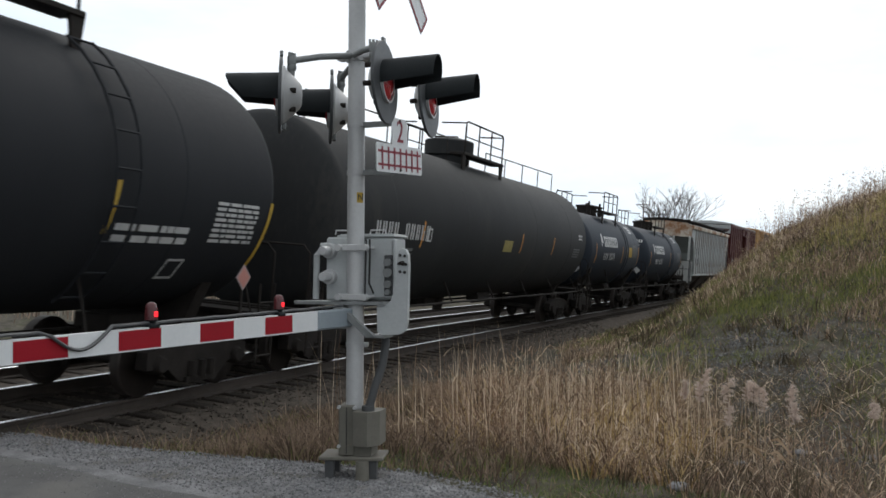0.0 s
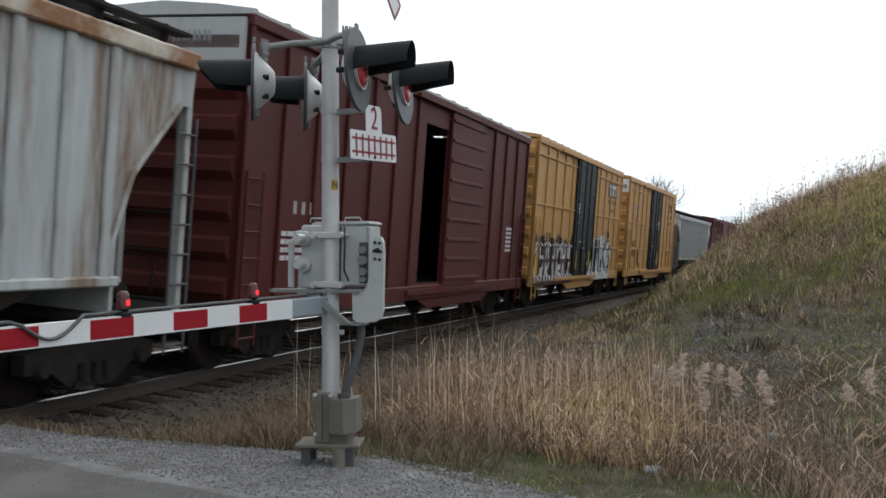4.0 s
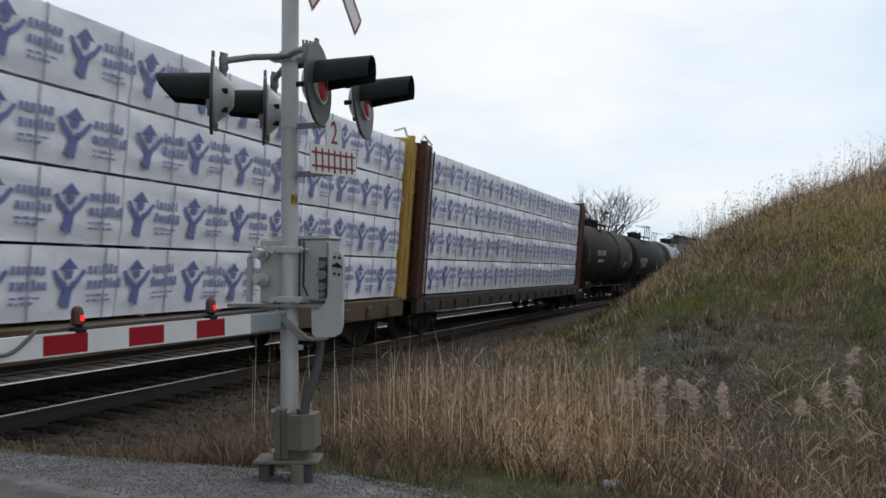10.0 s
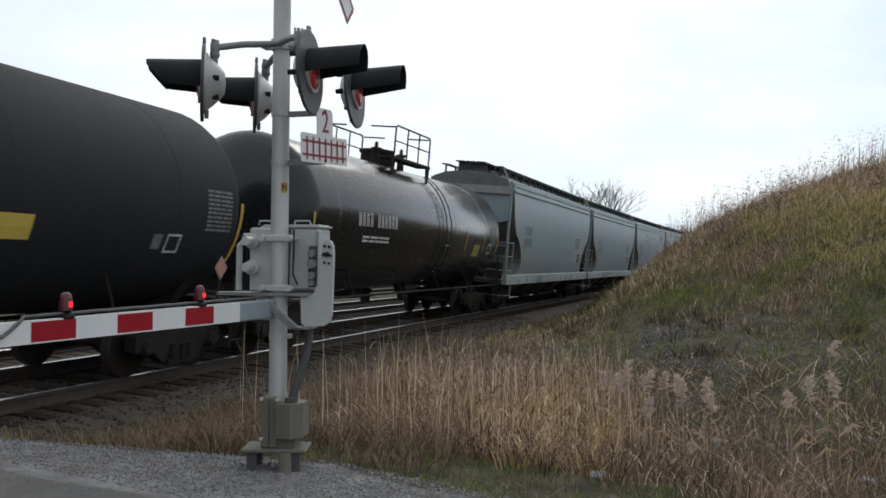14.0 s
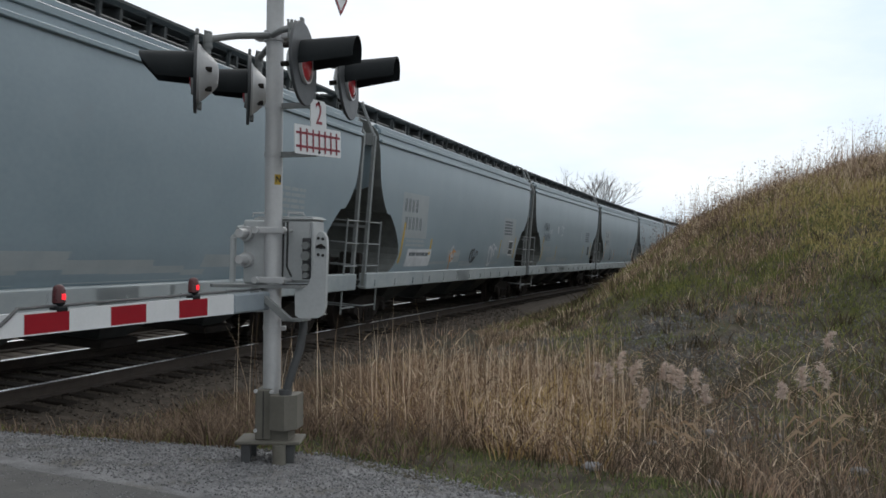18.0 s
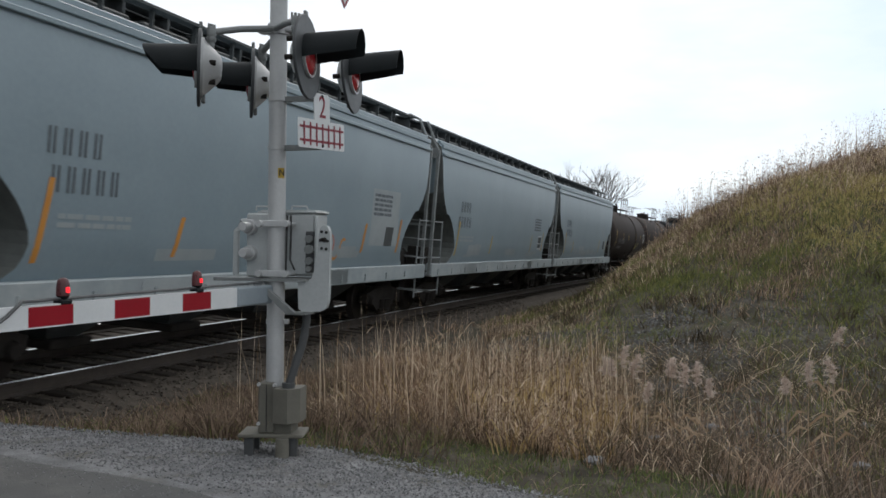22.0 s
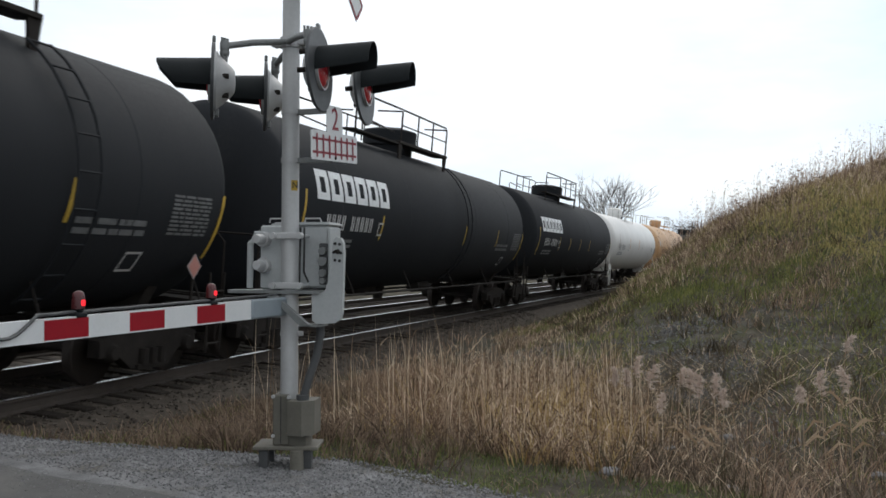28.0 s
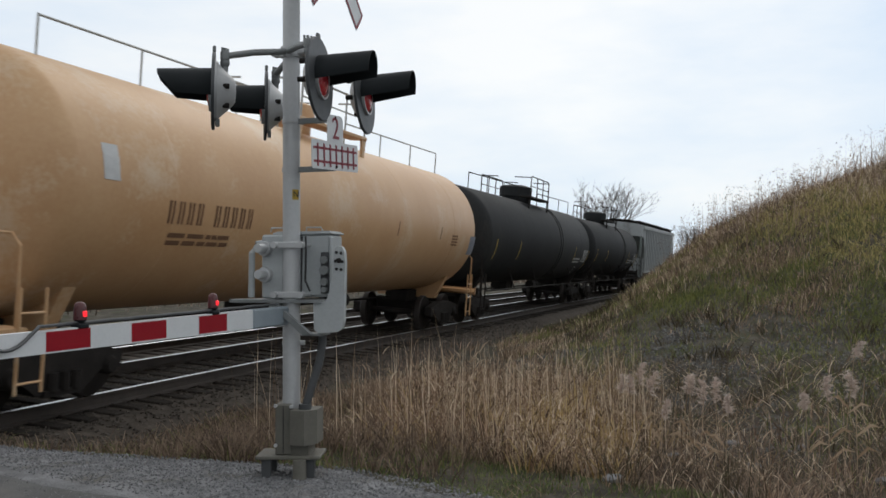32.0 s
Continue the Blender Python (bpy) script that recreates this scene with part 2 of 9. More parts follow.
# darker variant of green_grass, with the slope's shade put into the colour
M_GREEN_SHADED = material("shaded_green_weed", [(0.06, 0.078, 0.03), (0.125, 0.145, 0.054), (0.25, 0.26, 0.11)], scale=0.6, fine=8, island=0.6, rough=0.7, bump=0, spec=0.25, thin=0.4)
M_SEED = material("seed_head_brown", [(0.1, 0.068, 0.055), (0.25, 0.175, 0.14), (0.5, 0.39, 0.32)], scale=0.8, fine=9, island=0.7, rough=0.9, bump=0, spec=0.1, thin=0.4)
M_WEED = material("dark_weed", [(0.05, 0.04, 0.025), (0.09, 0.075, 0.045), (0.15, 0.12, 0.08)], island=0.6, rough=0.85, bump=0, spec=0.15)
M_GOLD = material("golden_reed", [(0.3, 0.2, 0.08), (0.64, 0.48, 0.24)], island=0.6, rough=0.7, bump=0, spec=0.2, thin=0.4)
M_PLUME = material("reed_plume", [(0.5, 0.4, 0.34), (0.68, 0.57, 0.5), (0.85, 0.76, 0.69)], island=0.6, rough=0.9, bump=0, spec=0.1, thin=0.4)

# ---------------------------------------------------------------- mesh building


class Shape:
    """Collects vertices and faces of one mesh."""

    def __init__(self):
        self.v, self.f = [], []

    def add(self, verts, faces):
        n = len(self.v)
        self.v += [tuple(p) for p in verts]
        self.f += [tuple(i + n for i in f) for f in faces]
        return self

    def box(self, x0, x1, y0, y1, z0, z1, bevel=0.0, m=None):
        if bevel:
            b = bevel
            rings = [(z0, b), (z0 + b, 0), (z1 - b, 0), (z1, b)]
            pts = []
            for z, i in rings:
                pts += [(x0 + b, y0 + i, z), (x1 - b, y0 + i, z), (x1 - i, y0 + b, z), (x1 - i, y1 - b, z), (x1 - b, y1 - i, z), (x0 + b, y1 - i, z), (x0 + i, y1 - b, z), (x0 + i, y0 + b, z)]
            fs = [tuple(range(7, -1, -1)), tuple(range(24, 32))]
            for k in range(3):
                for j in range(8):
                    a, c = k * 8 + j, k * 8 + (j + 1) % 8
                    fs.append((a, c, c + 8, a + 8))
        else:
            pts = [(x0, y0, z0), (x1, y0, z0), (x1, y1, z0), (x0, y1, z0), (x0, y0, z1), (x1, y0, z1), (x1, y1, z1), (x0, y1, z1)]
            fs = [(3, 2, 1, 0), (4, 5, 6, 7), (0, 1, 5, 4), (1, 2, 6, 5), (2, 3, 7, 6), (3, 0, 4, 7)]
        if m:
            pts = [m @ Vector(p) for p in pts]
        return self.add(pts, fs)

    def tube(self, path, r, n=8, r1=None, caps=True):
        """A pipe along points."""
        path = [Vector(p) for p in path]
        pts, fs = [], []
        for i, p in enumerate(path):
            d = (path[min(i + 1, len(path) - 1)] - path[max(i - 1, 0)]).normalized()
            side = d.cross(Vector((0, 0, 1)) if abs(d.z) < 0.95 else Vector((1, 0, 0))).normalized()
            up = side.cross(d)
            rr = r if r1 is None else r + (r1 - r) * i / (len(path) - 1)
            pts += [p + rr * (math.cos(2 * math.pi * k / n) * side + math.sin(2 * math.pi * k / n) * up) for k in range(n)]
        for i in range(len(path) - 1):
            for k in range(n):
                a, b = i * n + k, i * n + (k + 1) % n
                fs.append((a, b, b + n, a + n))
        if caps:
            fs += [tuple(range(n - 1, -1, -1)), tuple(range((len(path) - 1) * n, len(path) * n))]
        return self.add(pts, fs)

    def lathe(self, profile, n=24, axis="x", at=(0, 0, 0), a0=0.0, a1=2 * math.pi):
        """profile: (along the axis, radius) pairs."""
        pts, fs = [], []
        full = abs(a1 - a0) > 6.28
        cols = n if full else n + 1
        for s, r in profile:
            for k in range(cols):
                a = a0 + (a1 - a0) * k / n
                c, d = r * math.cos(a), r * math.sin(a)
                p = {"x": (s, c, d), "y": (d, s, c), "z": (c, d, s)}[axis]
                pts.append((p[0] + at[0], p[1] + at[1], p[2] + at[2]))
        for i in range(len(profile) - 1):
            for k in range(n):
                a, b = i * cols + k, i * cols + (k + 1) % cols
                fs.append((a, b, b + cols, a + cols))
        if full:
            if profile[0][1] > 1e-6:
                fs.append(tuple(range(n - 1, -1, -1)))
            if profile[-1][1] > 1e-6:
                fs.append(tuple(range((len(profile) - 1) * n, len(profile) * n)))
        return self.add(pts, fs)

    def prism(self, outline, d0, d1, axis="y"):
        """An outline in the plane across the axis, pulled from d0 to d1. Outlines are (x, z) for y, (y, z) for x, (x, y) for z."""
        def put(p, d):
            return {"y": (p[0], d, p[1]), "x": (d, p[0], p[1]), "z": (p[0], p[1], d)}[axis]
        n = len(outline)
        pts = [put(p, d0) for p in outline] + [put(p, d1) for p in outline]
        fs = [tuple(range(n)), tuple(range(2 * n - 1, n - 1, -1))] + [(i, i + n, (i + 1) % n + n, (i + 1) % n) for i in range(n)]
        return self.add(pts, fs)

    def moved(self, m):
        self.v = [tuple(m @ Vector(p)) for p in self.v]
        return self

    def mesh(self, name, mat, smooth=None):
        me = bpy.data.meshes.new(name)
        me.from_pydata(self.v, [], self.f)
        bm = bmesh.new()
        bm.from_mesh(me)
        bmesh.ops.recalc_face_normals(bm, faces=bm.faces)
        bm.to_mesh(me)
        bm.free()
        if smooth:
            me.shade_smooth()
            me.set_sharp_from_angle(angle=radians(smooth))
        me.materials.append(mat)
        return me


def thing(name, m=None, label="", category="", group="", kind=""):
    ob = new(name)
    ob.empty_display_size = 0.2
    if m:
        ob.matrix_basis = m
    return tagged(ob, label, category, group, kind)


def part(name, shape, mat, parent, label="", smooth=None, m=None):
    """One mesh object under a thing or a part."""
    me = shape if isinstance(shape, bpy.types.Mesh) else shape.mesh(name, mat, smooth)
    ob = new(name, me)
    ob.parent = parent
    if m:
        ob.matrix_basis = m
    return tagged(ob, label)


def solid(name, shape, mat, label, category, kind="", smooth=None, m=None, group=""):
    """A thing that is one mesh."""
    ob = new(name, shape.mesh(name, mat, smooth))
    if m:
        ob.matrix_basis = m
    return tagged(ob, label, category, group, kind)


# ---------------------------------------------------------------- the line of the track
PSI, BEND, AWAY, RAIL_Z, CANT = 0.2711, 0.00091, 8.775, EYE - 1.590, 0.0772   # heading, curvature, distance, height of the rail plane, superelevation
BEND_END = 220.0
GAUGE = 1.505
FOOT = Vector((-AWAY * math.cos(PSI), AWAY * math.sin(PSI)))


def centre_line(s):
    """Place and heading (to the right of +y) of the track's centre, s metres past the spot nearest to the camera. It bends to the right ahead."""
    if s <= 0:
        return FOOT.x + s * math.sin(PSI), FOOT.y + s * math.cos(PSI), PSI
    e = min(s, BEND_END)
    a = PSI + BEND * e
    x = FOOT.x - (math.cos(a) - math.cos(PSI)) / BEND
    y = FOOT.y + (math.sin(a) - math.sin(PSI)) / BEND
    return x + (s - e) * math.sin(a), y + (s - e) * math.cos(a), a


def on_track(s, side=0.0):
    """Pose on the rail plane: x along the track, y to its far side, z up; side: metres to the far side."""
    x, y, a = centre_line(s)
    return pose(x - side * math.cos(a), y + side * math.sin(a), RAIL_Z, math.degrees(CANT), 0, 90 - math.degrees(a))


def along_across(x, y):
    """For arrays of places: metres along the track, and metres across to its right (towards the camera)."""
    dx, dy = x - FOOT.x, y - FOOT.y
    s0, r0 = dx * math.sin(PSI) + dy * math.cos(PSI), dx * math.cos(PSI) - dy * math.sin(PSI)
    radius = 1 / BEND
    ang = np.arctan2(s0, radius - r0)
    s1, r1 = ang * radius, radius - np.hypot(s0, radius - r0)
    ex, ey, ea = centre_line(BEND_END)
    dx2, dy2 = x - ex, y - ey
    s2 = dx2 * math.sin(ea) + dy2 * math.cos(ea)
    r2 = dx2 * math.cos(ea) - dy2 * math.sin(ea)
    s = np.where(s0 <= 0, s0, np.where(s2 > 0, BEND_END + s2, s1))
    r = np.where(s0 <= 0, r0, np.where(s2 > 0, r2, r1))
    return s, r


def ease(x, a, b):
    t = np.clip((x - a) / (b - a), 0, 1)
    return t * t * (3 - 2 * t)


ROAD_DIR = Vector((-0.85, 0.527)).normalized()      # the road runs up to the track from the camera's right
ROAD_AT = Vector((-1.5, 6.25))                      # a spot on the road's far edge
ROAD_N = Vector((ROAD_DIR.y, -ROAD_DIR.x)) * -1.0
if ROAD_N.y < 0:
    ROAD_N = -ROAD_N


def off_road(x, y):
    """Metres beyond the road's edge (asphalt: less than 0; gravel up to about 1.5)."""
    return (x - ROAD_AT.x) * ROAD_N.x + (y - ROAD_AT.y) * ROAD_N.y


def past_gravel(x, y):
    """Metres beyond the uneven far edge of the gravel shoulder."""
    a = (x - ROAD_AT.x) * ROAD_DIR.x + (y - ROAD_AT.y) * ROAD_DIR.y
    return off_road(x, y) - gravel_width(a)


def gravel_width(a):
    return np.interp(a, [-12, -5, -1.9, 0.2, 3.0, 5.0, 8.0], [0.9, 1.0, 1.2, 1.6, 0.75, 0.5, 0.45])


def rough(x, y, size, seed=0.0):
    """Smooth unevenness, about -1 to 1."""
    a, b = x / size + seed, y / size - seed * 1.7
    return 0.5 * np.sin(a * 2.1 + 1.3 * np.sin(b * 1.7)) + 0.3 * np.sin(b * 3.3 + 1.1 * np.sin(a * 2.9 + 0.6)) + 0.2 * np.sin(a * 5.7 - b * 4.9)


def ground_z(x, y):
    s, r = along_across(x, y)
    q = past_gravel(x, y)
    # bank beside the track, rounded on top, running out towards the road
    prof = np.interp(r, [3.2, 4.2, 6.0, 7.8, 10.7, 13.5, 18.0, 30.0, 60.0], [0, 0.25, 1.7, 3.12, 4.5, 5.26, 5.87, 6.2, 6.4])
    start = 10.5 + 0.12 * np.clip(r - 6, -3, 20)
    bank = prof * ease(s, start, start + 24.0) * (1 - 0.8 * ease(s, 260, 420))
    swale = (-0.06 * ease(q, -0.1, 0.5) - 0.32 * ease(q, 1.0, 2.9)) * ease(r, 2.2, 4.2)
    trackside = -0.5 * ease(-np.abs(r + 2.15), -7.5, -4.6) * ease(q, -0.2, 1.4)
    z = -0.03 + bank + np.minimum(swale, trackside) + ease(q, 0.5, 3.5) * (0.05 * rough(x, y, 1.3) + 0.025 * rough(x, y, 0.45, 3.0)) + 0.12 * ease(bank, 0.3, 2.0) * rough(x, y, 3.1, 1.0)
    return z


def grid_lines(lo, hi, fine_lo, fine_hi, step, growth=1.16):
    vals = list(np.arange(fine_lo, fine_hi + 1e-6, step))
    d = step
    while vals[-1] < hi:
        d *= growth
        vals.append(vals[-1] + d)
    d = step
    while vals[0] > lo:
        d *= growth
        vals.insert(0, vals[0] - d)
    return np.array(vals)


def sheet(name, xs, ys, zfun, mat, label, category):
    X, Y = np.meshgrid(xs, ys)
    Z = zfun(X, Y)
    nx, ny = len(xs), len(ys)
    me = bpy.data.meshes.new(name)
    i = (np.arange(ny - 1)[:, None] * nx + np.arange(nx - 1)[None, :]).ravel()
    quads = np.stack([i, i + 1, i + 1 + nx, i + nx], 1)
    me.from_pydata(np.stack([X.ravel(), Y.ravel(), Z.ravel()], 1).tolist(), [], quads.tolist())
    me.shade_smooth()
    me.materials.append(mat)
    return tagged(new(name, me), label, category, kind="structure")


ground = sheet("ground", grid_lines(-2600, 2600, -14, 34, 0.3), grid_lines(-2600, 2600, 3, 60, 0.3), ground_z, M_EARTH, "uneven brown earth with short withered grass", "ground")


def strip(name, a0, a1, q0, q1, z0, mat, label, category, step=0.5, wavy=0.0):
    """A slab along the road: a is metres along it from ROAD_AT, q metres beyond its edge."""
    sh = Shape()
    n = int((a1 - a0) / step)
    cols = 9
    pts, fs = [], []
    for i in range(n + 1):
        a = a0 + (a1 - a0) * i / n
        for j in range(cols):
            q = q0 + (q1 - q0) * j / (cols - 1)
            if wavy:
                q = -0.2 + j / (cols - 1) * (0.2 + float(gravel_width(a)) + wavy * (math.sin(a * 1.9) + 0.6 * math.sin(a * 4.7 + 1)))
            p = ROAD_AT + ROAD_DIR * a + ROAD_N * q
            drop = -0.16 if (wavy and j == cols - 1) else -0.011 - 0.004 * math.sin(a * 3.1) if (wavy and j == 0) else 0.0
            pts.append((p.x, p.y, z0 + drop))
    for i in range(n):
        for j in range(cols - 1):
            k = i * cols + j
            fs.append((k, k + 1, k + 1 + cols, k + cols))
    sh.add(pts, fs)
    ob = solid(name, sh, mat, label, category, kind="structure", smooth=40)
    return ob


road = strip("road", -60, 4.2, -7.2, 0.0, 0.0, M_ASPHALT, "worn grey asphalt of a country road", "road")
shoulder = strip("gravel_shoulder", -30, 4.2, 0.0, 1.5, 0.006, M_GRAVEL, "grey crushed-stone shoulder beside the road", "gravel", wavy=0.07)

# ---------------------------------------------------------------- the two tracks


def rail_profile(h=0.17):
    return [(-0.07, -h), (0.07, -h), (0.07, -h + 0.015), (0.012, -h + 0.035), (0.012, -0.045), (0.036, -0.035), (0.036, -0.006), (0.028, 0.0), (-0.028, 0.0), (-0.036, -0.006), (-0.036, -0.035), (-0.012, -0.045), (-0.012, -h + 0.035), (-0.07, -h + 0.015)]


def swept(profile, side, stations):
    """A profile (across, up) carried along the track at that distance from its centre."""
    sh = Shape()
    n = len(profile)
    pts, fs = [], []
    for s in stations:
        m = on_track(s, side[1])
        pts += [m @ Vector((0, side[0] + p[0], p[1])) for p in profile]
    for i in range(len(stations) - 1):
        for k in range(n):
            fs.append((i * n + k, i * n + (k + 1) % n, (i + 1) * n + (k + 1) % n, (i + 1) * n + k))
    fs += [tuple(range(n)), tuple(range(len(stations) * n - 1, len(stations) * n - n - 1, -1))]
    return sh.add(pts, fs)


STATIONS = [-520, -200, -100, -60, -30, -20, -10, 0] + list(range(5, 225, 5)) + [300, 420, 620]
for track_name, side in (("near_track", 0.0), ("far_track", 4.35)):
    trk = thing(track_name, None, "railway track of steel rails on dark wooden ties and ballast", "railway track", kind="structure")
    for y in (-GAUGE / 2, GAUGE / 2):
        r = part("rail", swept(rail_profile(), (y, side), STATIONS), M_RAIL, trk, "rust-brown steel rail")
        part("rail_head", swept([(-0.03, 0.001), (0.03, 0.001), (0.026, 0.004), (-0.026, 0.004)], (y, side), STATIONS), M_RAIL_TOP, r, "bright worn running surface")
    tie_mesh = Shape().box(-0.11, 0.11, -1.3, 1.3, -0.34, -0.168, bevel=0.012).mesh("tie", M_TIE)
    plate_mesh = Shape().box(-0.1, 0.1, -0.16, 0.16, -0.172, -0.158).mesh("tie_plate", M_RAIL)
    rng = random.Random(5)
    for i in range(-24, 120):
        s = i * 0.53
        tie = part("tie", tie_mesh, M_TIE, trk, m=on_track(s + rng.uniform(-0.03, 0.03), side) @ pose(0, rng.uniform(-0.06, 0.06), rng.uniform(-0.012, 0.012), 0, 0, rng.uniform(-1.2, 1.2)))
        if side == 0.0 and i < 60:
            for y in (-GAUGE / 2, GAUGE / 2):
                part("tie_plate", plate_mesh, M_RAIL, tie, m=pose(0, y, 0))
    bed = swept([(-2.9, -0.95), (-1.75, -0.25), (-1.35, -0.195), (1.35, -0.195), (2.0, -0.26), (3.3, -0.95)], (0, side), STATIONS)
    part("ballast", bed, M_BALLAST, trk, "dark grey crushed-rock ballast")


def stones(name, places, sizes, mat, label, category, seed):
    """Many small angular stones in one mesh."""
    rng = np.random.default_rng(seed)
    base = np.array([(1, 0, 0), (-1, 0, 0), (0, 1, 0), (0, -1, 0), (0, 0, 1), (0, 0, -1)], float)
    tri = np.array([(0, 2, 4), (2, 1, 4), (1, 3, 4), (3, 0, 4), (2, 0, 5), (1, 2, 5), (3, 1, 5), (0, 3, 5)])
    n = len(places)
    jit = base[None] * rng.uniform(0.6, 1.25, (n, 6, 1)) + rng.normal(0, 0.22, (n, 6, 3))
    ang = rng.uniform(0, 6.28, n)
    c, s_ = np.cos(ang)[:, None], np.sin(ang)[:, None]
    v = jit.copy()
    v[:, :, 0], v[:, :, 1] = jit[:, :, 0] * c - jit[:, :, 1] * s_, jit[:, :, 0] * s_ + jit[:, :, 1] * c
    v[:, :, 2] *= 0.75
    v = v * sizes[:, None, None] + places[:, None, :]
    f = (tri[None] + (np.arange(n) * 6)[:, None, None]).reshape(-1, 3)
    me = bpy.data.meshes.new(name)
    me.from_pydata(v.reshape(-1, 3).tolist(), [], f.tolist())
    me.materials.append(mat)
    ob = new(name, me)
    return tagged(ob, label, category, kind="stuff")


rng_np = np.random.default_rng(11)
# stones strayed over the ragged edge of the asphalt
n = 2600
a, q = rng_np.uniform(-6.5, 4.6, n), -np.abs(rng_np.normal(0.0, 0.3, n))
px, py = ROAD_AT.x + ROAD_DIR.x * a + ROAD_N.x * q, ROAD_AT.y + ROAD_DIR.y * a + ROAD_N.y * q
stones("strayed_stones", np.stack([px, py, np.full(n, 0.002)], 1), rng_np.uniform(0.003, 0.008, n), M_STONE, "grey stones strayed onto the asphalt", "gravel", 9)
# loose stones on the shoulder
n = 30000
a, q = rng_np.uniform(-6.5, 4.4, n), np.abs(rng_np.normal(0.85, 0.5, n))
px, py = ROAD_AT.x + ROAD_DIR.x * a + ROAD_N.x * q, ROAD_AT.y + ROAD_DIR.y * a + ROAD_N.y * q
keep = q < gravel_width(a) + 0.12
sz = rng_np.uniform(0.004, 0.013, n)
stones("gravel_stones", np.stack([px, py, np.where(q < gravel_width(a) - 0.1, 0.010, -0.04)], 1)[keep], sz[keep], M_STONE, "loose grey crushed stones on the shoulder", "gravel", 3)
# ballast stones on the near shoulder and between the rails
n = 19000
s_b, l_b = rng_np.uniform(-8, 34, n), rng_np.uniform(-2.1, 1.4, n)
pts = np.array([on_track(float(s)) @ Vector((0, float(l), -0.19 - max(0.0, -l - 1.4) * 0.15 - max(0.0, -l - 1.75) * 0.43)) for s, l in zip(s_b, l_b)])
stones("ballast_stones", pts, rng_np.uniform(0.014, 0.034, n), M_BALLAST_STONE, "angular dark ballast stones round the ties", "ballast", 4)

# ---------------------------------------------------------------- the freight train
# In a car's own space x runs to its rear, y to the far side of the track, z up from the rails.
SHARED = {}


def shared(key, make):
    if key not in SHARED:
        SHARED[key] = make()
    return SHARED[key]


def side_frame_mesh():
    sh = Shape()
    out = [(-1.12, 0.62), (-1.12, 0.4), (-0.72, 0.4), (-0.42, 0.2), (0.42, 0.2), (0.72, 0.4), (1.12, 0.4), (1.12, 0.62), (0.5, 0.74), (-0.5, 0.74)]
    sh.prism(out, -0.09, 0.09)
    for x in (-0.87, 0.87):
        sh.lathe([(-0.16, 0.0), (-0.16, 0.09), (-0.1, 0.13), (0.1, 0.13)], n=10, axis="y", at=(x, 0, 0.45))
    for x in (-0.2, 0.0, 0.2):
        sh.lathe([(0.24, 0.07), (0.46, 0.07)], n=8, axis="z", at=(x, -0.12, 0))
    sh.box(-0.34, 0.34, -0.14, 0.1, 0.18, 0.25)
    return sh.mesh("side_frame", M_STEEL_DARK, 40)


def wheel_mesh(sign):
    sh = Shape()
    prof = [(-0.07, 0.44), (-0.055, 0.455), (0.0, 0.457), (0.075, 0.453), (0.08, 0.40), (0.03, 0.37), (0.02, 0.2), (0.06, 0.13), (0.06, 0.08), (-0.06, 0.08), (-0.06, 0.13), (-0.03, 0.2), (-0.02, 0.37), (-0.06, 0.40), (-0.07, 0.44)]
    sh.lathe([(sign * a, r) for a, r in prof], n=24, axis="y")
    return sh.mesh("wheel", M_WHEEL, 30)


def truck(parent, x):
    bol = part("truck", shared("bolster", lambda: Shape().box(-0.2, 0.2, -1.05, 1.05, 0.42, 0.72, bevel=0.03).lathe([(0.72, 0.22), (0.84, 0.2)], n=12, axis="z").mesh("truck", M_STEEL_DARK)), None, parent, "grimy cast-steel truck", m=pose(x, 0, 0))
    for y in (-1.0, 1.0):
        part("side_frame", shared("sideframe", side_frame_mesh), None, bol, m=pose(0, y, 0))
    for dx in (-0.87, 0.87):
        ax = part("axle", shared("axle", lambda: Shape().lathe([(-1.05, 0.07), (1.05, 0.07)], n=10, axis="y").mesh("axle", M_STEEL_DARK, 40)), None, bol, m=pose(dx, 0, 0.455))
        for y, sg in ((-0.75, 1), (0.75, -1)):
            part("wheel", shared(("wheel", sg), lambda: wheel_mesh(sg)), None, bol, m=pose(dx, y, 0.457))
    return bol


def coupler_mesh():
    sh = Shape().box(-0.55, 0.25, -0.09, 0.09, 0.78, 0.96, bevel=0.02)
    sh.prism([(0.2, -0.16), (0.42, -0.17), (0.5, -0.05), (0.38, 0.02), (0.42, 0.14), (0.2, 0.14)], 0.73, 1.0, axis="z")
    sh.tube([(0.1, 0.22, 0.85), (0.3, 0.26, 0.6), (0.5, 0.25, 0.5)], 0.03, 6)
    return sh.mesh("coupler", M_STEEL_DARK)


def running_gear(car, L, inset=1.75):
    for sx in (-1, 1):
        truck(car, sx * (L / 2 - inset))
        part("coupler", shared("coupler", coupler_mesh), None, car, m=pose(sx * (L / 2 - 0.45), 0, 0, 0, 0, 0 if sx > 0 else 180))


def ladder(parent, x, y, z0, z1, w=0.42, mat=None, label="", face="y"):
    """Upright ladder in the plane of the side (face y) or of the end (face x)."""
    sh = Shape()
    r = 0.016
    def p(a, z):
        return (x + a, y, z) if face == "y" else (x, y + a, z)
    for a in (-w / 2, w / 2):
        sh.tube([p(a, z0), p(a, z1)], r * 1.3, 6)
    for i in range(int((z1 - z0) / 0.38) + 1):
        z = z0 + 0.12 + i * 0.38
        if z < z1:
            sh.tube([p(-w / 2, z), p(w / 2, z)], r, 6)
    return part("ladder", sh, mat or M_STEEL_DARK, parent, label)


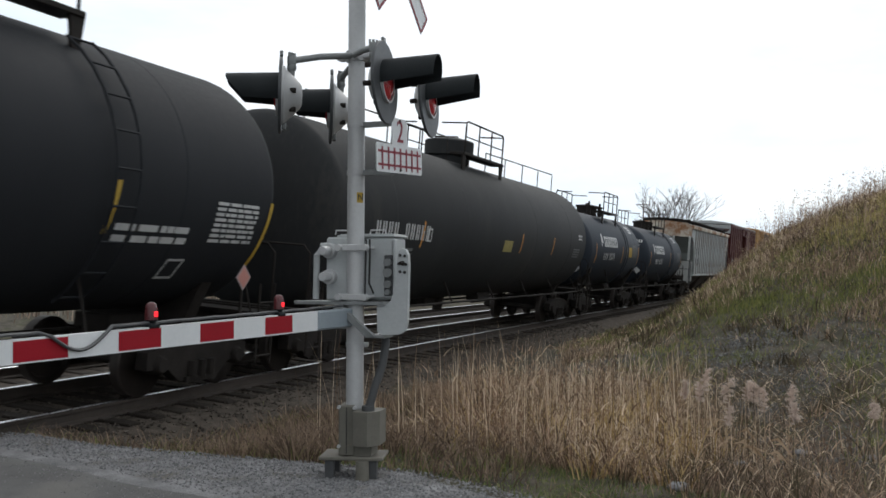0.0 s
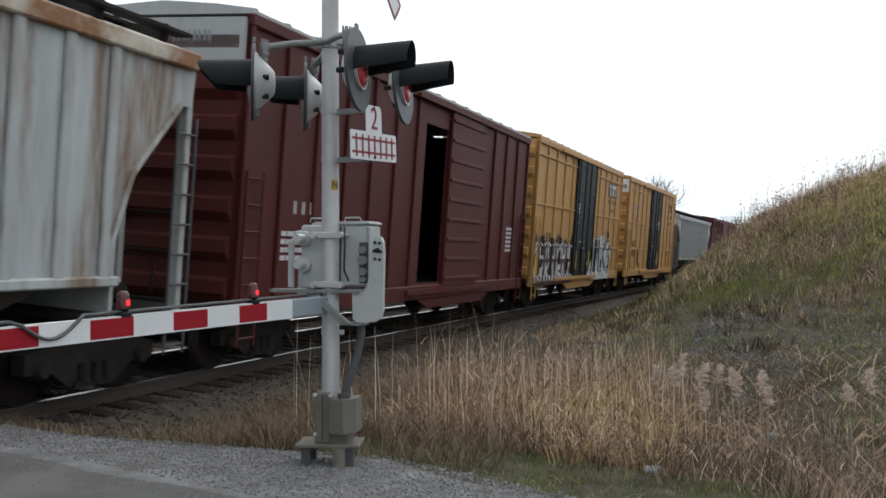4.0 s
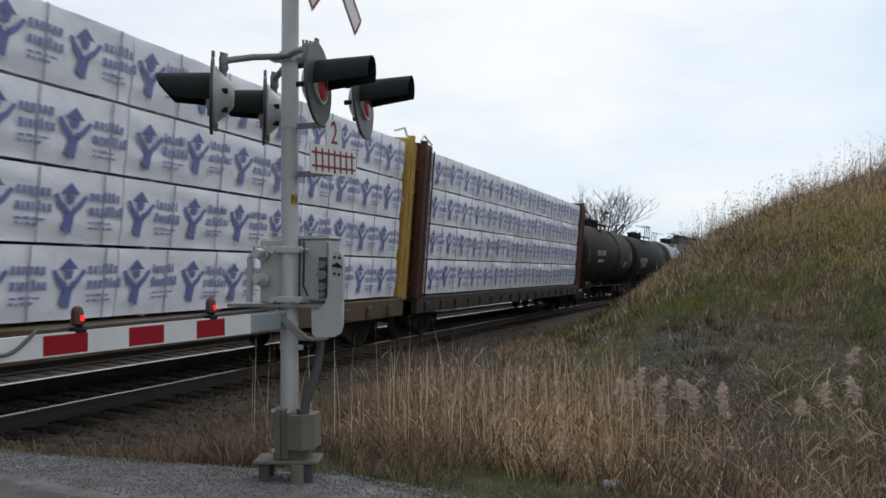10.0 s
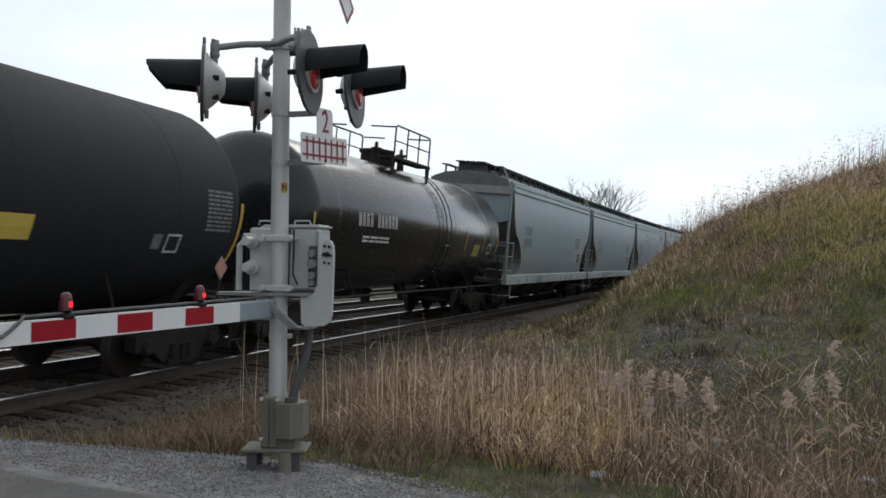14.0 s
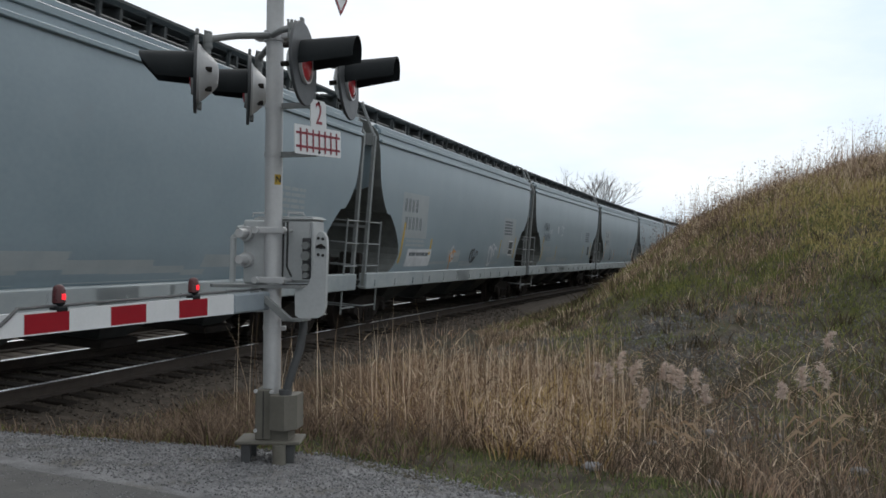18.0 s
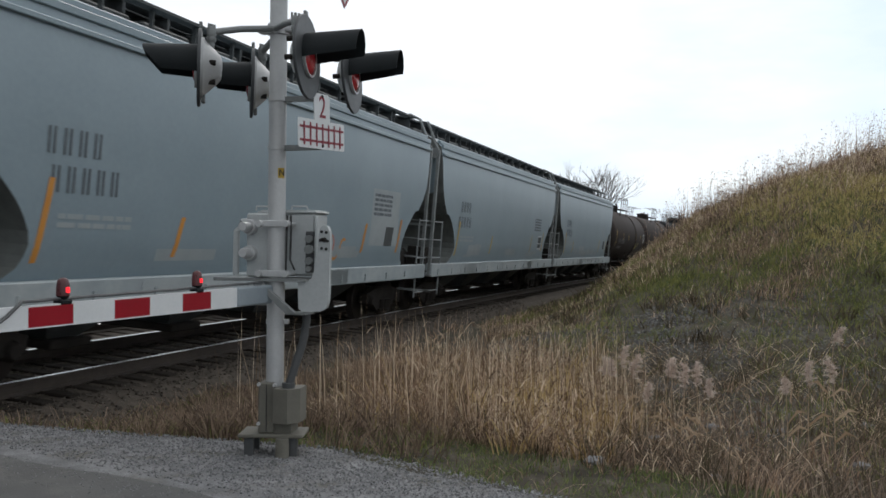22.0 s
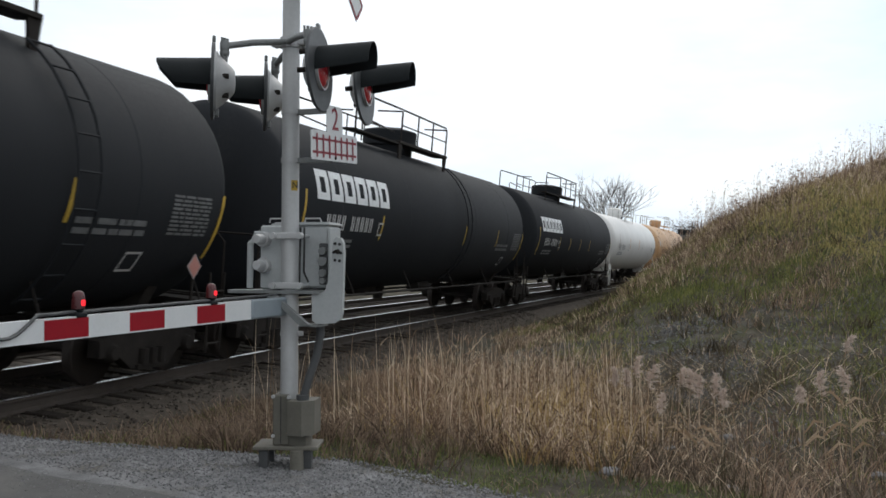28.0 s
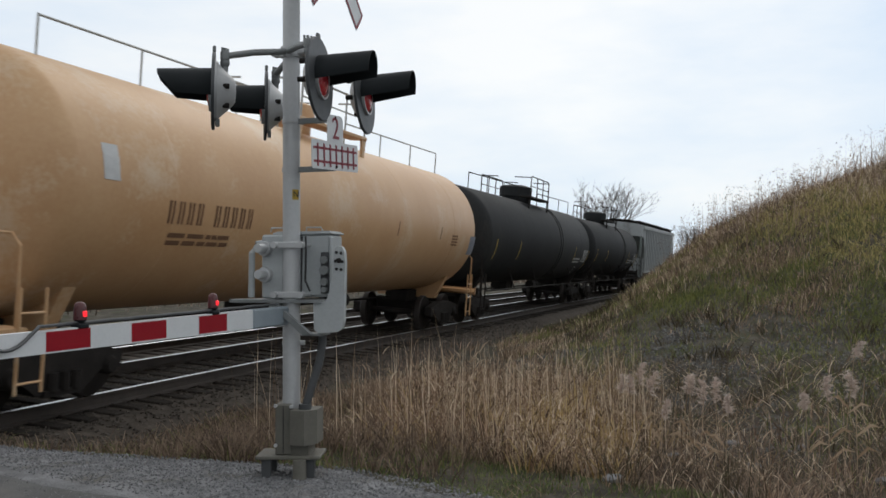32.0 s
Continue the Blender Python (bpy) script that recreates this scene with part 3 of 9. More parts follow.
def writing(parent, x, z, y, height, count, mat, name="marking", seed=1, width=0.44, gap=0.32, wrap=None, label="", skip=(), hollow=False):
    """A row of plain bars in place of characters, from x on, on the near side: two uprights each, or a hollow block. wrap: (radius, centre height) of a round shell."""
    sh = Shape()
    cx = x
    big = height >= 0.3
    for i in range(count):
        w = height * width
        if i not in skip:
            if big:
                sh = Shape()
            t = w * (0.3 if hollow else 0.34)
            add_patch(sh, cx, cx + t, z - height / 2, z + height / 2, y, wrap)
            add_patch(sh, cx + w - t, cx + w, z - height / 2, z + height / 2, y, wrap)
            if hollow:
                for zz in (z - height / 2, z + height / 2 - t * 0.8):
                    add_patch(sh, cx + t + 0.001, cx + w - t - 0.001, zz, zz + t * 0.8, y, wrap)
            if big:
                part(name, sh, mat, parent, label)
        cx += w + height * gap
    if not big:
        part(name, sh, mat, parent, label)["kind"] = "stuff"


def add_patch(sh, x0, x1, z0, z1, y, wrap=None, slant=0.0, lift=0.006):
    """A flat or wrapped thin patch on the near side."""
    if callable(wrap):
        n = max(1, int((z1 - z0) / 0.15))
        pts = []
        for i in range(n + 1):
            z = z0 + (z1 - z0) * i / n
            yy = -float(wrap(z)) - lift
            pts += [(x0 + slant * i / n, yy, z), (x1 + slant * i / n, yy, z)]
        sh.add(pts, [(2 * i, 2 * i + 1, 2 * i + 3, 2 * i + 2) for i in range(n)])
        return
    if wrap is None:
        sh.add([(x0, y, z0), (x1, y, z0), (x1 + slant, y, z1), (x0 + slant, y, z1), (x0, y + 0.01, z0), (x1, y + 0.01, z0), (x1 + slant, y + 0.01, z1), (x0 + slant, y + 0.01, z1)],
               [(0, 1, 2, 3), (0, 4, 5, 1), (1, 5, 6, 2), (2, 6, 7, 3), (3, 7, 4, 0)])
        return
    R, zc = wrap
    n = max(1, int((z1 - z0) / 0.12))
    pts, fs = [], []
    for i in range(n + 1):
        t = i / n
        z = z0 + (z1 - z0) * t
        h = max(-0.99, min(0.99, (z - zc) / R))
        c = math.sqrt(1 - h * h)
        rr = R + lift
        pts += [(x0 + slant * t, -rr * c, zc + rr * h), (x1 + slant * t, -rr * c, zc + rr * h)]
    for i in range(n):
        fs.append((2 * i, 2 * i + 1, 2 * i + 3, 2 * i + 2))
    sh.add(pts, fs)


def panel_text(parent, x, z, w, h, wrap, y=0, mat=None, rows=6, seed=2, name="stencil_panel", label="small white stencilled lines"):
    sh = Shape()
    rng = random.Random(seed)
    for i in range(rows):
        zz = z + h * (0.5 - (i + 0.5) / rows)
        cx = x
        while cx < x + w - 0.04:
            d = min(rng.uniform(0.08, 0.3) * w, x + w - cx)
            add_patch(sh, cx, cx + d * 0.85, zz - h / rows * 0.3, zz + h / rows * 0.3, y, wrap)
            cx += d
    return tagged(part(name, sh, mat or M_MARK, parent, label), kind="stuff")


def tank_car(L, R, zc, mat, label, dome=True, full_rail=False, long_rail=False, belts=(), marks=None, lean_platform=1.5, pale=False, dome_r=0.62, mid=0.0, ladders=True, front_in=0.0, fore_rail=False):
    """marks: function(car, wrap, half length of the shell) that adds lettering."""
    car = thing("tank_car", None, label, "tank car")
    half = L / 2 - 0.62
    prof = []
    hd = 0.55                     # depth of the dished heads
    for i in range(9):
        a = i / 8 * math.pi / 2
        prof.append((-half + hd - hd * math.cos(a), R * math.sin(a)))
    prof[0] = (prof[0][0], 0.0)
    body = [(x + front_in, r) for x, r in prof] + [(-x, r) for x, r in reversed(prof)]
    shell = Shape().lathe(body, n=44, at=(0, 0, zc))
    tank = part("tank_shell", shell, mat, car, smooth=30)
    trim = mat if pale else M_STEEL_DARK
    # weld belts and saddle bands
    bands = Shape()
    for x in (-half * 0.72, -half * 0.3, half * 0.3, half * 0.72):
        bands.lathe([(x - 0.025, R), (x - 0.015, R + 0.0025), (x + 0.015, R + 0.0025), (x + 0.025, R)], n=44, at=(0, 0, zc))
    part("weld_seam", bands, mat, tank, smooth=40)["kind"] = "stuff"
    # cradles and stub sills over the trucks
    for sx in (-1, 1):
        xt = sx * (L / 2 - 1.75)
        sad = Shape()
        out = []
        for k in range(9):
            a = math.radians(205 + 130 * k / 8)
            out.append((R * 0.99 * math.cos(a), zc + R * 0.99 * math.sin(a)))
        out = [(-1.25, zc - R * 0.55), *out, (1.25, zc - R * 0.55), (0.8, 0.82), (-0.8, 0.82)]
        sad.prism(out, xt - 0.12, xt + 0.12, axis="x")
        part("saddle", sad, trim, car)
        part("stub_sill", Shape().box(min(xt - sx * 0.9, sx * (L / 2 - 0.3)), max(xt - sx * 0.9, sx * (L / 2 - 0.3)), -0.3, 0.3, 0.72, 1.02, bevel=0.02), M_STEEL_DARK, car)
        plat = Shape().box(sx * (L / 2 - 0.42) - 0.28, sx * (L / 2 - 0.42) + 0.28, -1.45, 1.45, 1.0, 1.07)
        plat.box(sx * (L / 2 - 0.16) - 0.03, sx * (L / 2 - 0.16) + 0.03, -1.48, 1.48, 0.92, 1.1)
        part("end_platform", plat, trim, car)
        rail = Shape()
        xr = sx * (L / 2 - 0.55)
        rail.tube([(xr, -1.42, 1.07), (xr, -1.42, 1.95), (xr, -1.3, 2.08), (xr, 1.3, 2.08), (xr, 1.42, 1.95), (xr, 1.42, 1.07)], 0.02, 6)
        part("end_handrail", rail, trim, car)
        ladder(car, sx * (L / 2 - 0.75), -1.46, 0.35, 1.5, 0.4, trim)
    # long side handrail on brackets, low on both sides
    for y in () if pale else (-1.47, 1.47):
        sr = Shape().tube([(-half + 0.3, y, 1.0), (half - 0.3, y, 1.0)], 0.026, 6)
        n = max(3, int(L / 3.2))
        for i in range(n + 1):
            x = -half + 0.5 + (2 * half - 1.0) * i / n
            zi = zc - math.sqrt(max(0.02, R * R - 1.2 * 1.2))
            sr.tube([(x, y, 1.0), (x + 0.12, y * 0.82, zi)], 0.018, 5)
        part("side_handrail", sr, trim, car)
    # top platform with railing, ladders and valve housing
    top = zc + R
    pw, pl = 0.95, lean_platform
    shift = pose(mid, 0, 0)
    for y in (-pw + 0.16, pw - 0.16):
        plank = part("top_platform", Shape().box(-pl - 0.1, pl + 0.1, y - 0.19, y + 0.19, top + 0.06, top + 0.13, bevel=0.01), trim, car, "steel grating walkway", m=shift)
        for x0 in (-pl, pl):
            part("bracket", Shape().prism([(x0 - 0.05, top - 0.42), (x0 + 0.05, top - 0.42), (x0 + 0.12, top + 0.07), (x0 - 0.12, top + 0.07)], math.copysign(pw, y) * 0.98 - 0.02, math.copysign(pw, y) * 0.98 + 0.02), trim, plank)
    tr = Shape()
    zt = top + 0.13
    for y in (-pw, pw):
        tr.tube([(-pl, y, zt), (-pl, y, zt + 0.65), (-pl * 0.94, y, zt + 0.72), (pl * 0.94, y, zt + 0.72), (pl, y, zt + 0.65), (pl, y, zt)], 0.022, 6)
        for x0 in (-pl * 0.33, pl * 0.33):
            tr.tube([(x0, y, zt), (x0, y, zt + 0.72)], 0.02, 6)
        tr.tube([(-pl, y, zt + 0.36), (pl, y, zt + 0.36)], 0.016, 6)
    for x0 in (-pl, pl):
        tr.tube([(x0, -pw, zt + 0.68), (x0, -0.32, zt + 0.68)], 0.02, 6)
        tr.tube([(x0, 0.32, zt + 0.68), (x0, pw, zt + 0.68)], 0.02, 6)
    if fore_rail:                             # longer railing ahead of the housing, with a low rail inside it
        for y in (-pw, pw):
            tr.tube([(-pl - 2.7, y, top - 0.25), (-pl - 2.7, y, zt + 0.6), (-pl - 2.6, y, zt + 0.7), (-pl, y, zt + 0.72)], 0.022, 6)
            tr.tube([(-pl - 1.9, y * 0.8, top - 0.1), (-pl - 1.9, y * 0.8, zt + 0.22), (-pl - 1.8, y * 0.8, zt + 0.28), (-pl, y * 0.8, zt + 0.2)], 0.018, 6)
        tr.box(-pl - 2.75, -pl - 0.1, -pw, -pw + 0.3, top + 0.04, top + 0.08)
    part("top_railing", tr, M_POST if pale else trim, car, m=shift)
    if dome:
        dm = Shape().lathe([(top - 0.1, dome_r * 0.86), (top + 0.16, dome_r * 0.86), (top + 0.16, dome_r), (top + 0.5, dome_r), (top + 0.53, dome_r * 0.96), (top + 0.6, dome_r * 0.5), (top + 0.62, 0.0)], n=24, axis="z")
        part("valve_housing", dm, mat, car, "bolted manway housing with a flat lid", smooth=35, m=shift)
    else:
        dm = Shape().lathe([(top - 0.1, 0.4), (top + 0.28, 0.4), (top + 0.28, 0.45), (top + 0.36, 0.45), (top + 0.4, 0.1), (top + 0.45, 0.0)], n=18, axis="z")
        for dx, dy in ((0.75, 0.2), (-0.7, -0.25), (0.95, -0.3)):
            dm.lathe([(top - 0.1, 0.09), (top + 0.3, 0.09), (top + 0.3, 0.13), (top + 0.36, 0.13), (top + 0.36, 0.05), (top + 0.5, 0.04)], n=10, axis="z", at=(dx, dy, 0))
        part("valve_housing", dm, trim, car, "hinged manway and valve fittings", smooth=35, m=shift)
    for y in (-1, 1) if ladders else ():
        lad = Shape()
        for dx in (-0.2, 0.2):
            lad.tube([(dx + pl + 0.05, y * (R + 0.1) * math.cos(a), zc + (R + 0.1) * math.sin(a)) for a in np.linspace(-0.95, 1.0, 14)], 0.018, 5)
        for a in np.linspace(-0.9, 0.98, 9):
            lad.tube([(pl - 0.15, y * (R + 0.1) * math.cos(a), zc + (R + 0.1) * math.sin(a)), (pl + 0.25, y * (R + 0.1) * math.cos(a), zc + (R + 0.1) * math.sin(a))], 0.015, 5)
        part("side_ladder", lad, mat, car, m=shift)
    if full_rail or long_rail:
        ends = (-half + 1.0, mid - pl), (mid + pl, half - 1.0)
        for x0, x1 in ends:
            fr = Shape().tube([(x0, -0.5, top + 0.05), (x0, -0.5, top + 0.4), (x1, -0.5, top + 0.46)], 0.018, 5)
            n = max(2, int(abs(x1 - x0) / 1.6))
            for i in range(n + 1):
                x = x0 + (x1 - x0) * i / n
                fr.tube([(x, -0.5, top - 0.1), (x, -0.5, top + 0.42)], 0.016, 5)
            if full_rail:
                fr.tube([(x0, 0.5, top + 0.5), (x1, 0.5, top + 0.58)], 0.018, 5)
                for i in range(n + 1):
                    x = x0 + (x1 - x0) * i / n
                    fr.tube([(x, 0.5, top - 0.1), (x, 0.5, top + 0.52)], 0.016, 5)
                fr.box(min(x0, x1), max(x0, x1), -0.42, 0.42, top + 0.02, top + 0.06)
            part("walkway_rail", fr, M_POST if pale else trim, car)
    # brake rigging, outlet valve
    und = Shape().lathe([(zc - R - 0.32, 0.12), (zc - R + 0.1, 0.16)], n=10, axis="z")
    und.box(-1.6, -0.9, -0.3, 0.3, 0.75, zc - R + 0.1, bevel=0.03)
    und.lathe([(1.0, 0.17), (1.9, 0.17)], n=12, axis="x", at=(0, -0.55, 0.95))
    und.tube([(-half + 1.6, 0.2, 0.8), (half - 1.6, 0.2, 0.8)], 0.03, 6)
    part("underframe_gear", und, M_STEEL_DARK, car)
    running_gear(car, L)
    if marks:
        marks(car, (R, zc), half)
    return car


def yellow_ticks(car, wrap, xs, z, h=0.5, mat=None, slant=0.06, w=0.07):
    for x in xs:
        sh = Shape()
        add_patch(sh, x, x + w, z - h / 2, z + h / 2, 0, wrap, slant=slant)
        part("reflective_strip", sh, mat or M_YELLOW, car, "upright reflective strip")


def quad_mark(car, wrap, x, z, w, h, mat, name="placard", label="", y=0):
    sh = Shape()
    add_patch(sh, x, x + w, z - h / 2, z + h / 2, y, wrap)
    return part(name, sh, mat, car, label)


# ---- covered hoppers
HOPPER_RING = [(1.33, 1.12), (1.50, 1.35), (1.565, 1.7), (1.59, 2.3), (1.595, 3.15), (1.57, 3.85), (1.515, 4.29), (1.41, 4.40), (1.3, 4.5), (0.9, 4.64), (0.45, 4.7), (0.0, 4.72)]


def hopper_side(z):
    """Half width of the round-sided hopper at a height."""
    return np.interp(z, [p[1] for p in HOPPER_RING], [p[0] for p in HOPPER_RING])



def hopper_trucks_and_bays(car, L, mat, n=4, top=1.35, low=0.42):
    span = L - 5.6
    for i in range(n):
        xc = -span / 2 + span * (i + 0.5) / n
        w = span / n * 0.5
        sh = Shape()
        sh.add([(xc - w, -1.4, top), (xc + w, -1.4, top), (xc + w, 1.4, top), (xc - w, 1.4, top), (xc - 0.32, -0.55, low), (xc + 0.32, -0.55, low), (xc + 0.32, 0.55, low), (xc - 0.32, 0.55, low)],
               [(0, 1, 2, 3), (7, 6, 5, 4), (0, 4, 5, 1), (1, 5, 6, 2), (2, 6, 7, 3), (3, 7, 4, 0)])
        b = part("hopper_bay", sh, mat, car)
        part("outlet_gate", Shape().box(xc - 0.42, xc + 0.42, -0.7, 0.7, low - 0.12, low, bevel=0.02), M_STEEL_DARK, b)
    running_gear(car, L)


def smooth_hopper(L=16.62, marks=None, label=""):
    """Round-sided centre-flow hopper: the side sheets are cut back at the ends, leaving the end frames open."""
    car = thing("covered_hopper_car", None, label, "hopper car")
    top, sill = 4.45, 1.22
    steps = sorted({z for _, z in HOPPER_RING[:-4]} | {1.22, 1.45, 1.58, 1.85, 2.0, 2.15, 2.45, 2.58, 2.61, 2.75, 2.9, 3.3, 3.5})
    ring = [(float(hopper_side(z)), z) for z in steps] + HOPPER_RING[-4:]
    ring = [(-y, z) for y, z in ring] + [(y, z) for y, z in reversed(ring[:-1])]

    def end_x(z):
        return L / 2 - np.interp(z, [1.1, 1.3, 1.45, 1.65, 1.9, 2.2, 2.45, 2.59, 2.6, 2.85, 3.1, 3.4, 4.0, 4.6], [1.72, 1.85, 2.08, 2.2, 2.16, 1.92, 1.62, 1.42, 1.22, 0.95, 0.76, 0.66, 0.55, 0.45])
    cols = [-1, -0.985, -0.6, -0.2, 0.2, 0.6, 0.985, 1]
    pts, fs = [], []
    for y, z in ring:
        pts += [(c * end_x(z), y, z) for c in cols]
    nc, nr = len(cols), len(ring)
    for i in range(nr - 1):
        for j in range(nc - 1):
            a = i * nc + j
            fs.append((a, a + 1, a + 1 + nc, a + nc))
    for j in (0, nc - 1):                      # sloping end sheets
        ef = []
        for i in range(nr // 2):
            a, b = i * nc + j, (nr - 1 - i) * nc + j
            a2, b2 = (i + 1) * nc + j, (nr - 2 - i) * nc + j
            ef.append((a, a2, b2, b) if a2 != b2 else (a, a2, b))
        used = sorted({q for f in ef for q in f})
        part("slope_sheet", Shape().add([pts[q] for q in used], [tuple(used.index(q) for q in f) for f in ef]), M_SLOPE, car, "grimy dark end slope sheet")
    for j in range(nc - 1):
        a, b = j, (nr - 1) * nc + j
        fs.append((a, a + 1, b + 1, b))
    body = part("body", Shape().add(pts, fs), M_HOPPER, car, "pale blue-grey painted round-sided body", smooth=35)
    eave = Shape()
    for y in (-1, 1):
        for yy, z, t in ((1.55, 4.12, 0.035), (1.51, 4.32, 0.05), (1.41, 4.43, 0.04)):
            eave.box(-L / 2 + 0.55, L / 2 - 0.55, y * yy - 0.045, y * yy + 0.045, z - t, z + t, bevel=0.012)
    part("eave_moulding", eave, M_HOPPER, body, "raised moulding along the eaves")
    for y in (-1, 1):
        sl = Shape().box(-L / 2 + 0.3, L / 2 - 0.3, y * 1.5 - 0.09, y * 1.5 + 0.09, 0.97, 1.3, bevel=0.015)
        for x in np.arange(-L / 2 + 0.8, L / 2 - 0.7, 1.27):
            sl.box(x - 0.03, x + 0.03, y * 1.6 - 0.012, y * 1.6 + 0.012, 1.02, 1.16)
        part("side_sill", sl, M_HOPPER_SILL, car, "pale grey side sill with patches of fresh paint")
    walk_ = Shape()
    for y in (-0.36, 0.0, 0.36):
        walk_.box(-L / 2 + 0.25, L / 2 - 0.25, y - 0.15, y + 0.15, 4.99, 5.03)
    for x in np.arange(-L / 2 + 0.6, L / 2 - 0.5, 1.1):
        walk_.box(x - 0.03, x + 0.03, -0.5, 0.5, 4.6, 4.99)
    for y in (-0.95, 0.95):
        walk_.box(-L / 2 + 0.4, L / 2 - 0.4, y - 0.1, y + 0.1, 4.88, 4.92)
        for x in np.arange(-L / 2 + 0.6, L / 2 - 0.5, 1.1):
            walk_.box(x - 0.02, x + 0.02, y - 0.03, y + 0.03, 4.5, 4.88)
    part("roof_walk", walk_, M_HOPPER_DARK, car, "dark steel roof walk")
    hat = shared("hatch", lambda: Shape().box(-0.6, 0.6, -0.62, 0.62, 4.67, 4.79, bevel=0.03).mesh("loading_hatch", M_HOPPER_DARK))
    for x in np.arange(-L / 2 + 1.4, L / 2 - 1.2, 1.5):
        part("loading_hatch", hat, None, car, m=pose(x, 0, 0))
    for sx in (-1, 1):
        xe = sx * (L / 2 - 0.34)
        fr = Shape()
        for y in (-1.5, 1.5):                      # corner posts and braces
            fr.box(xe - 0.045, xe + 0.045, y - 0.035, y + 0.035, 1.0, 4.2)
        fr.box(xe - 0.04, xe + 0.04, -1.5, 1.5, 2.25, 2.31)
        fr.box(xe - 0.06, xe + 0.06, -1.5, 1.5, 4.0, 4.25)
        fr.tube([(xe - 0.4 * sx, -1.0, 4.94), (xe, -1.15, 4.88), (xe, -1.48, 4.2)], 0.035, 6)
        part("end_frame", fr, M_LADDER, car, "grey end frame")
        part("end_sheet", Shape().prism([(-1.46, 4.24), (1.46, 4.24), (1.46, 3.15), (1.2, 3.05), (-1.2, 3.05), (-1.46, 3.15)], min(xe - sx * 0.1, xe - sx * 0.125), max(xe - sx * 0.1, xe - sx * 0.125), axis="x"), M_HOPPER, car, "pale upper end sheet")
        # wide grab irons between the post and an outer rail
        part("grab_rail", Shape().tube([(xe - sx * 0.62, -1.56, 0.5), (xe - sx * 0.62, -1.56, 2.42)], 0.02, 6), M_LADDER, car)
        iron = shared("iron%d" % sx, lambda: Shape().tube([(-sx * 0.62, -1.56, 0), (sx * 0.06, -1.56, 0), (sx * 0.1, -1.5, 0), (sx * 0.1, -0.75, 0)], 0.016, 6).mesh("grab_iron", M_LADDER))
        for z in (0.62, 1.02, 1.46, 1.92, 2.38):
            part("grab_iron", iron, None, car, m=pose(xe, 0, z))
        part("end_platform", Shape().box(sx * (L / 2 - 0.85) - 0.6, sx * (L / 2 - 0.85) + 0.6, -1.45, 1.45, 1.08, 1.14).box(sx * (L / 2 - 0.95) - 0.65, sx * (L / 2 - 0.95) + 0.65, -0.32, 0.32, 0.72, 1.1), M_HOPPER_DARK, car)
        ap = Shape().lathe([(-0.55, 0.2), (0.55, 0.2)], n=14, axis="y", at=(sx * (L / 2 - 1.1), 0, 1.36))
        ap.box(sx * (L / 2 - 1.0) - 0.2, sx * (L / 2 - 1.0) + 0.2, -1.2, -0.7, 1.14, 1.7, bevel=0.03)
        part("brake_gear", ap, M_STEEL_DARK, car, smooth=40)
    hopper_trucks_and_bays(car, L, M_HOPPER_DARK, n=4, top=1.3)
    if marks:
        marks(car, L)
    return car


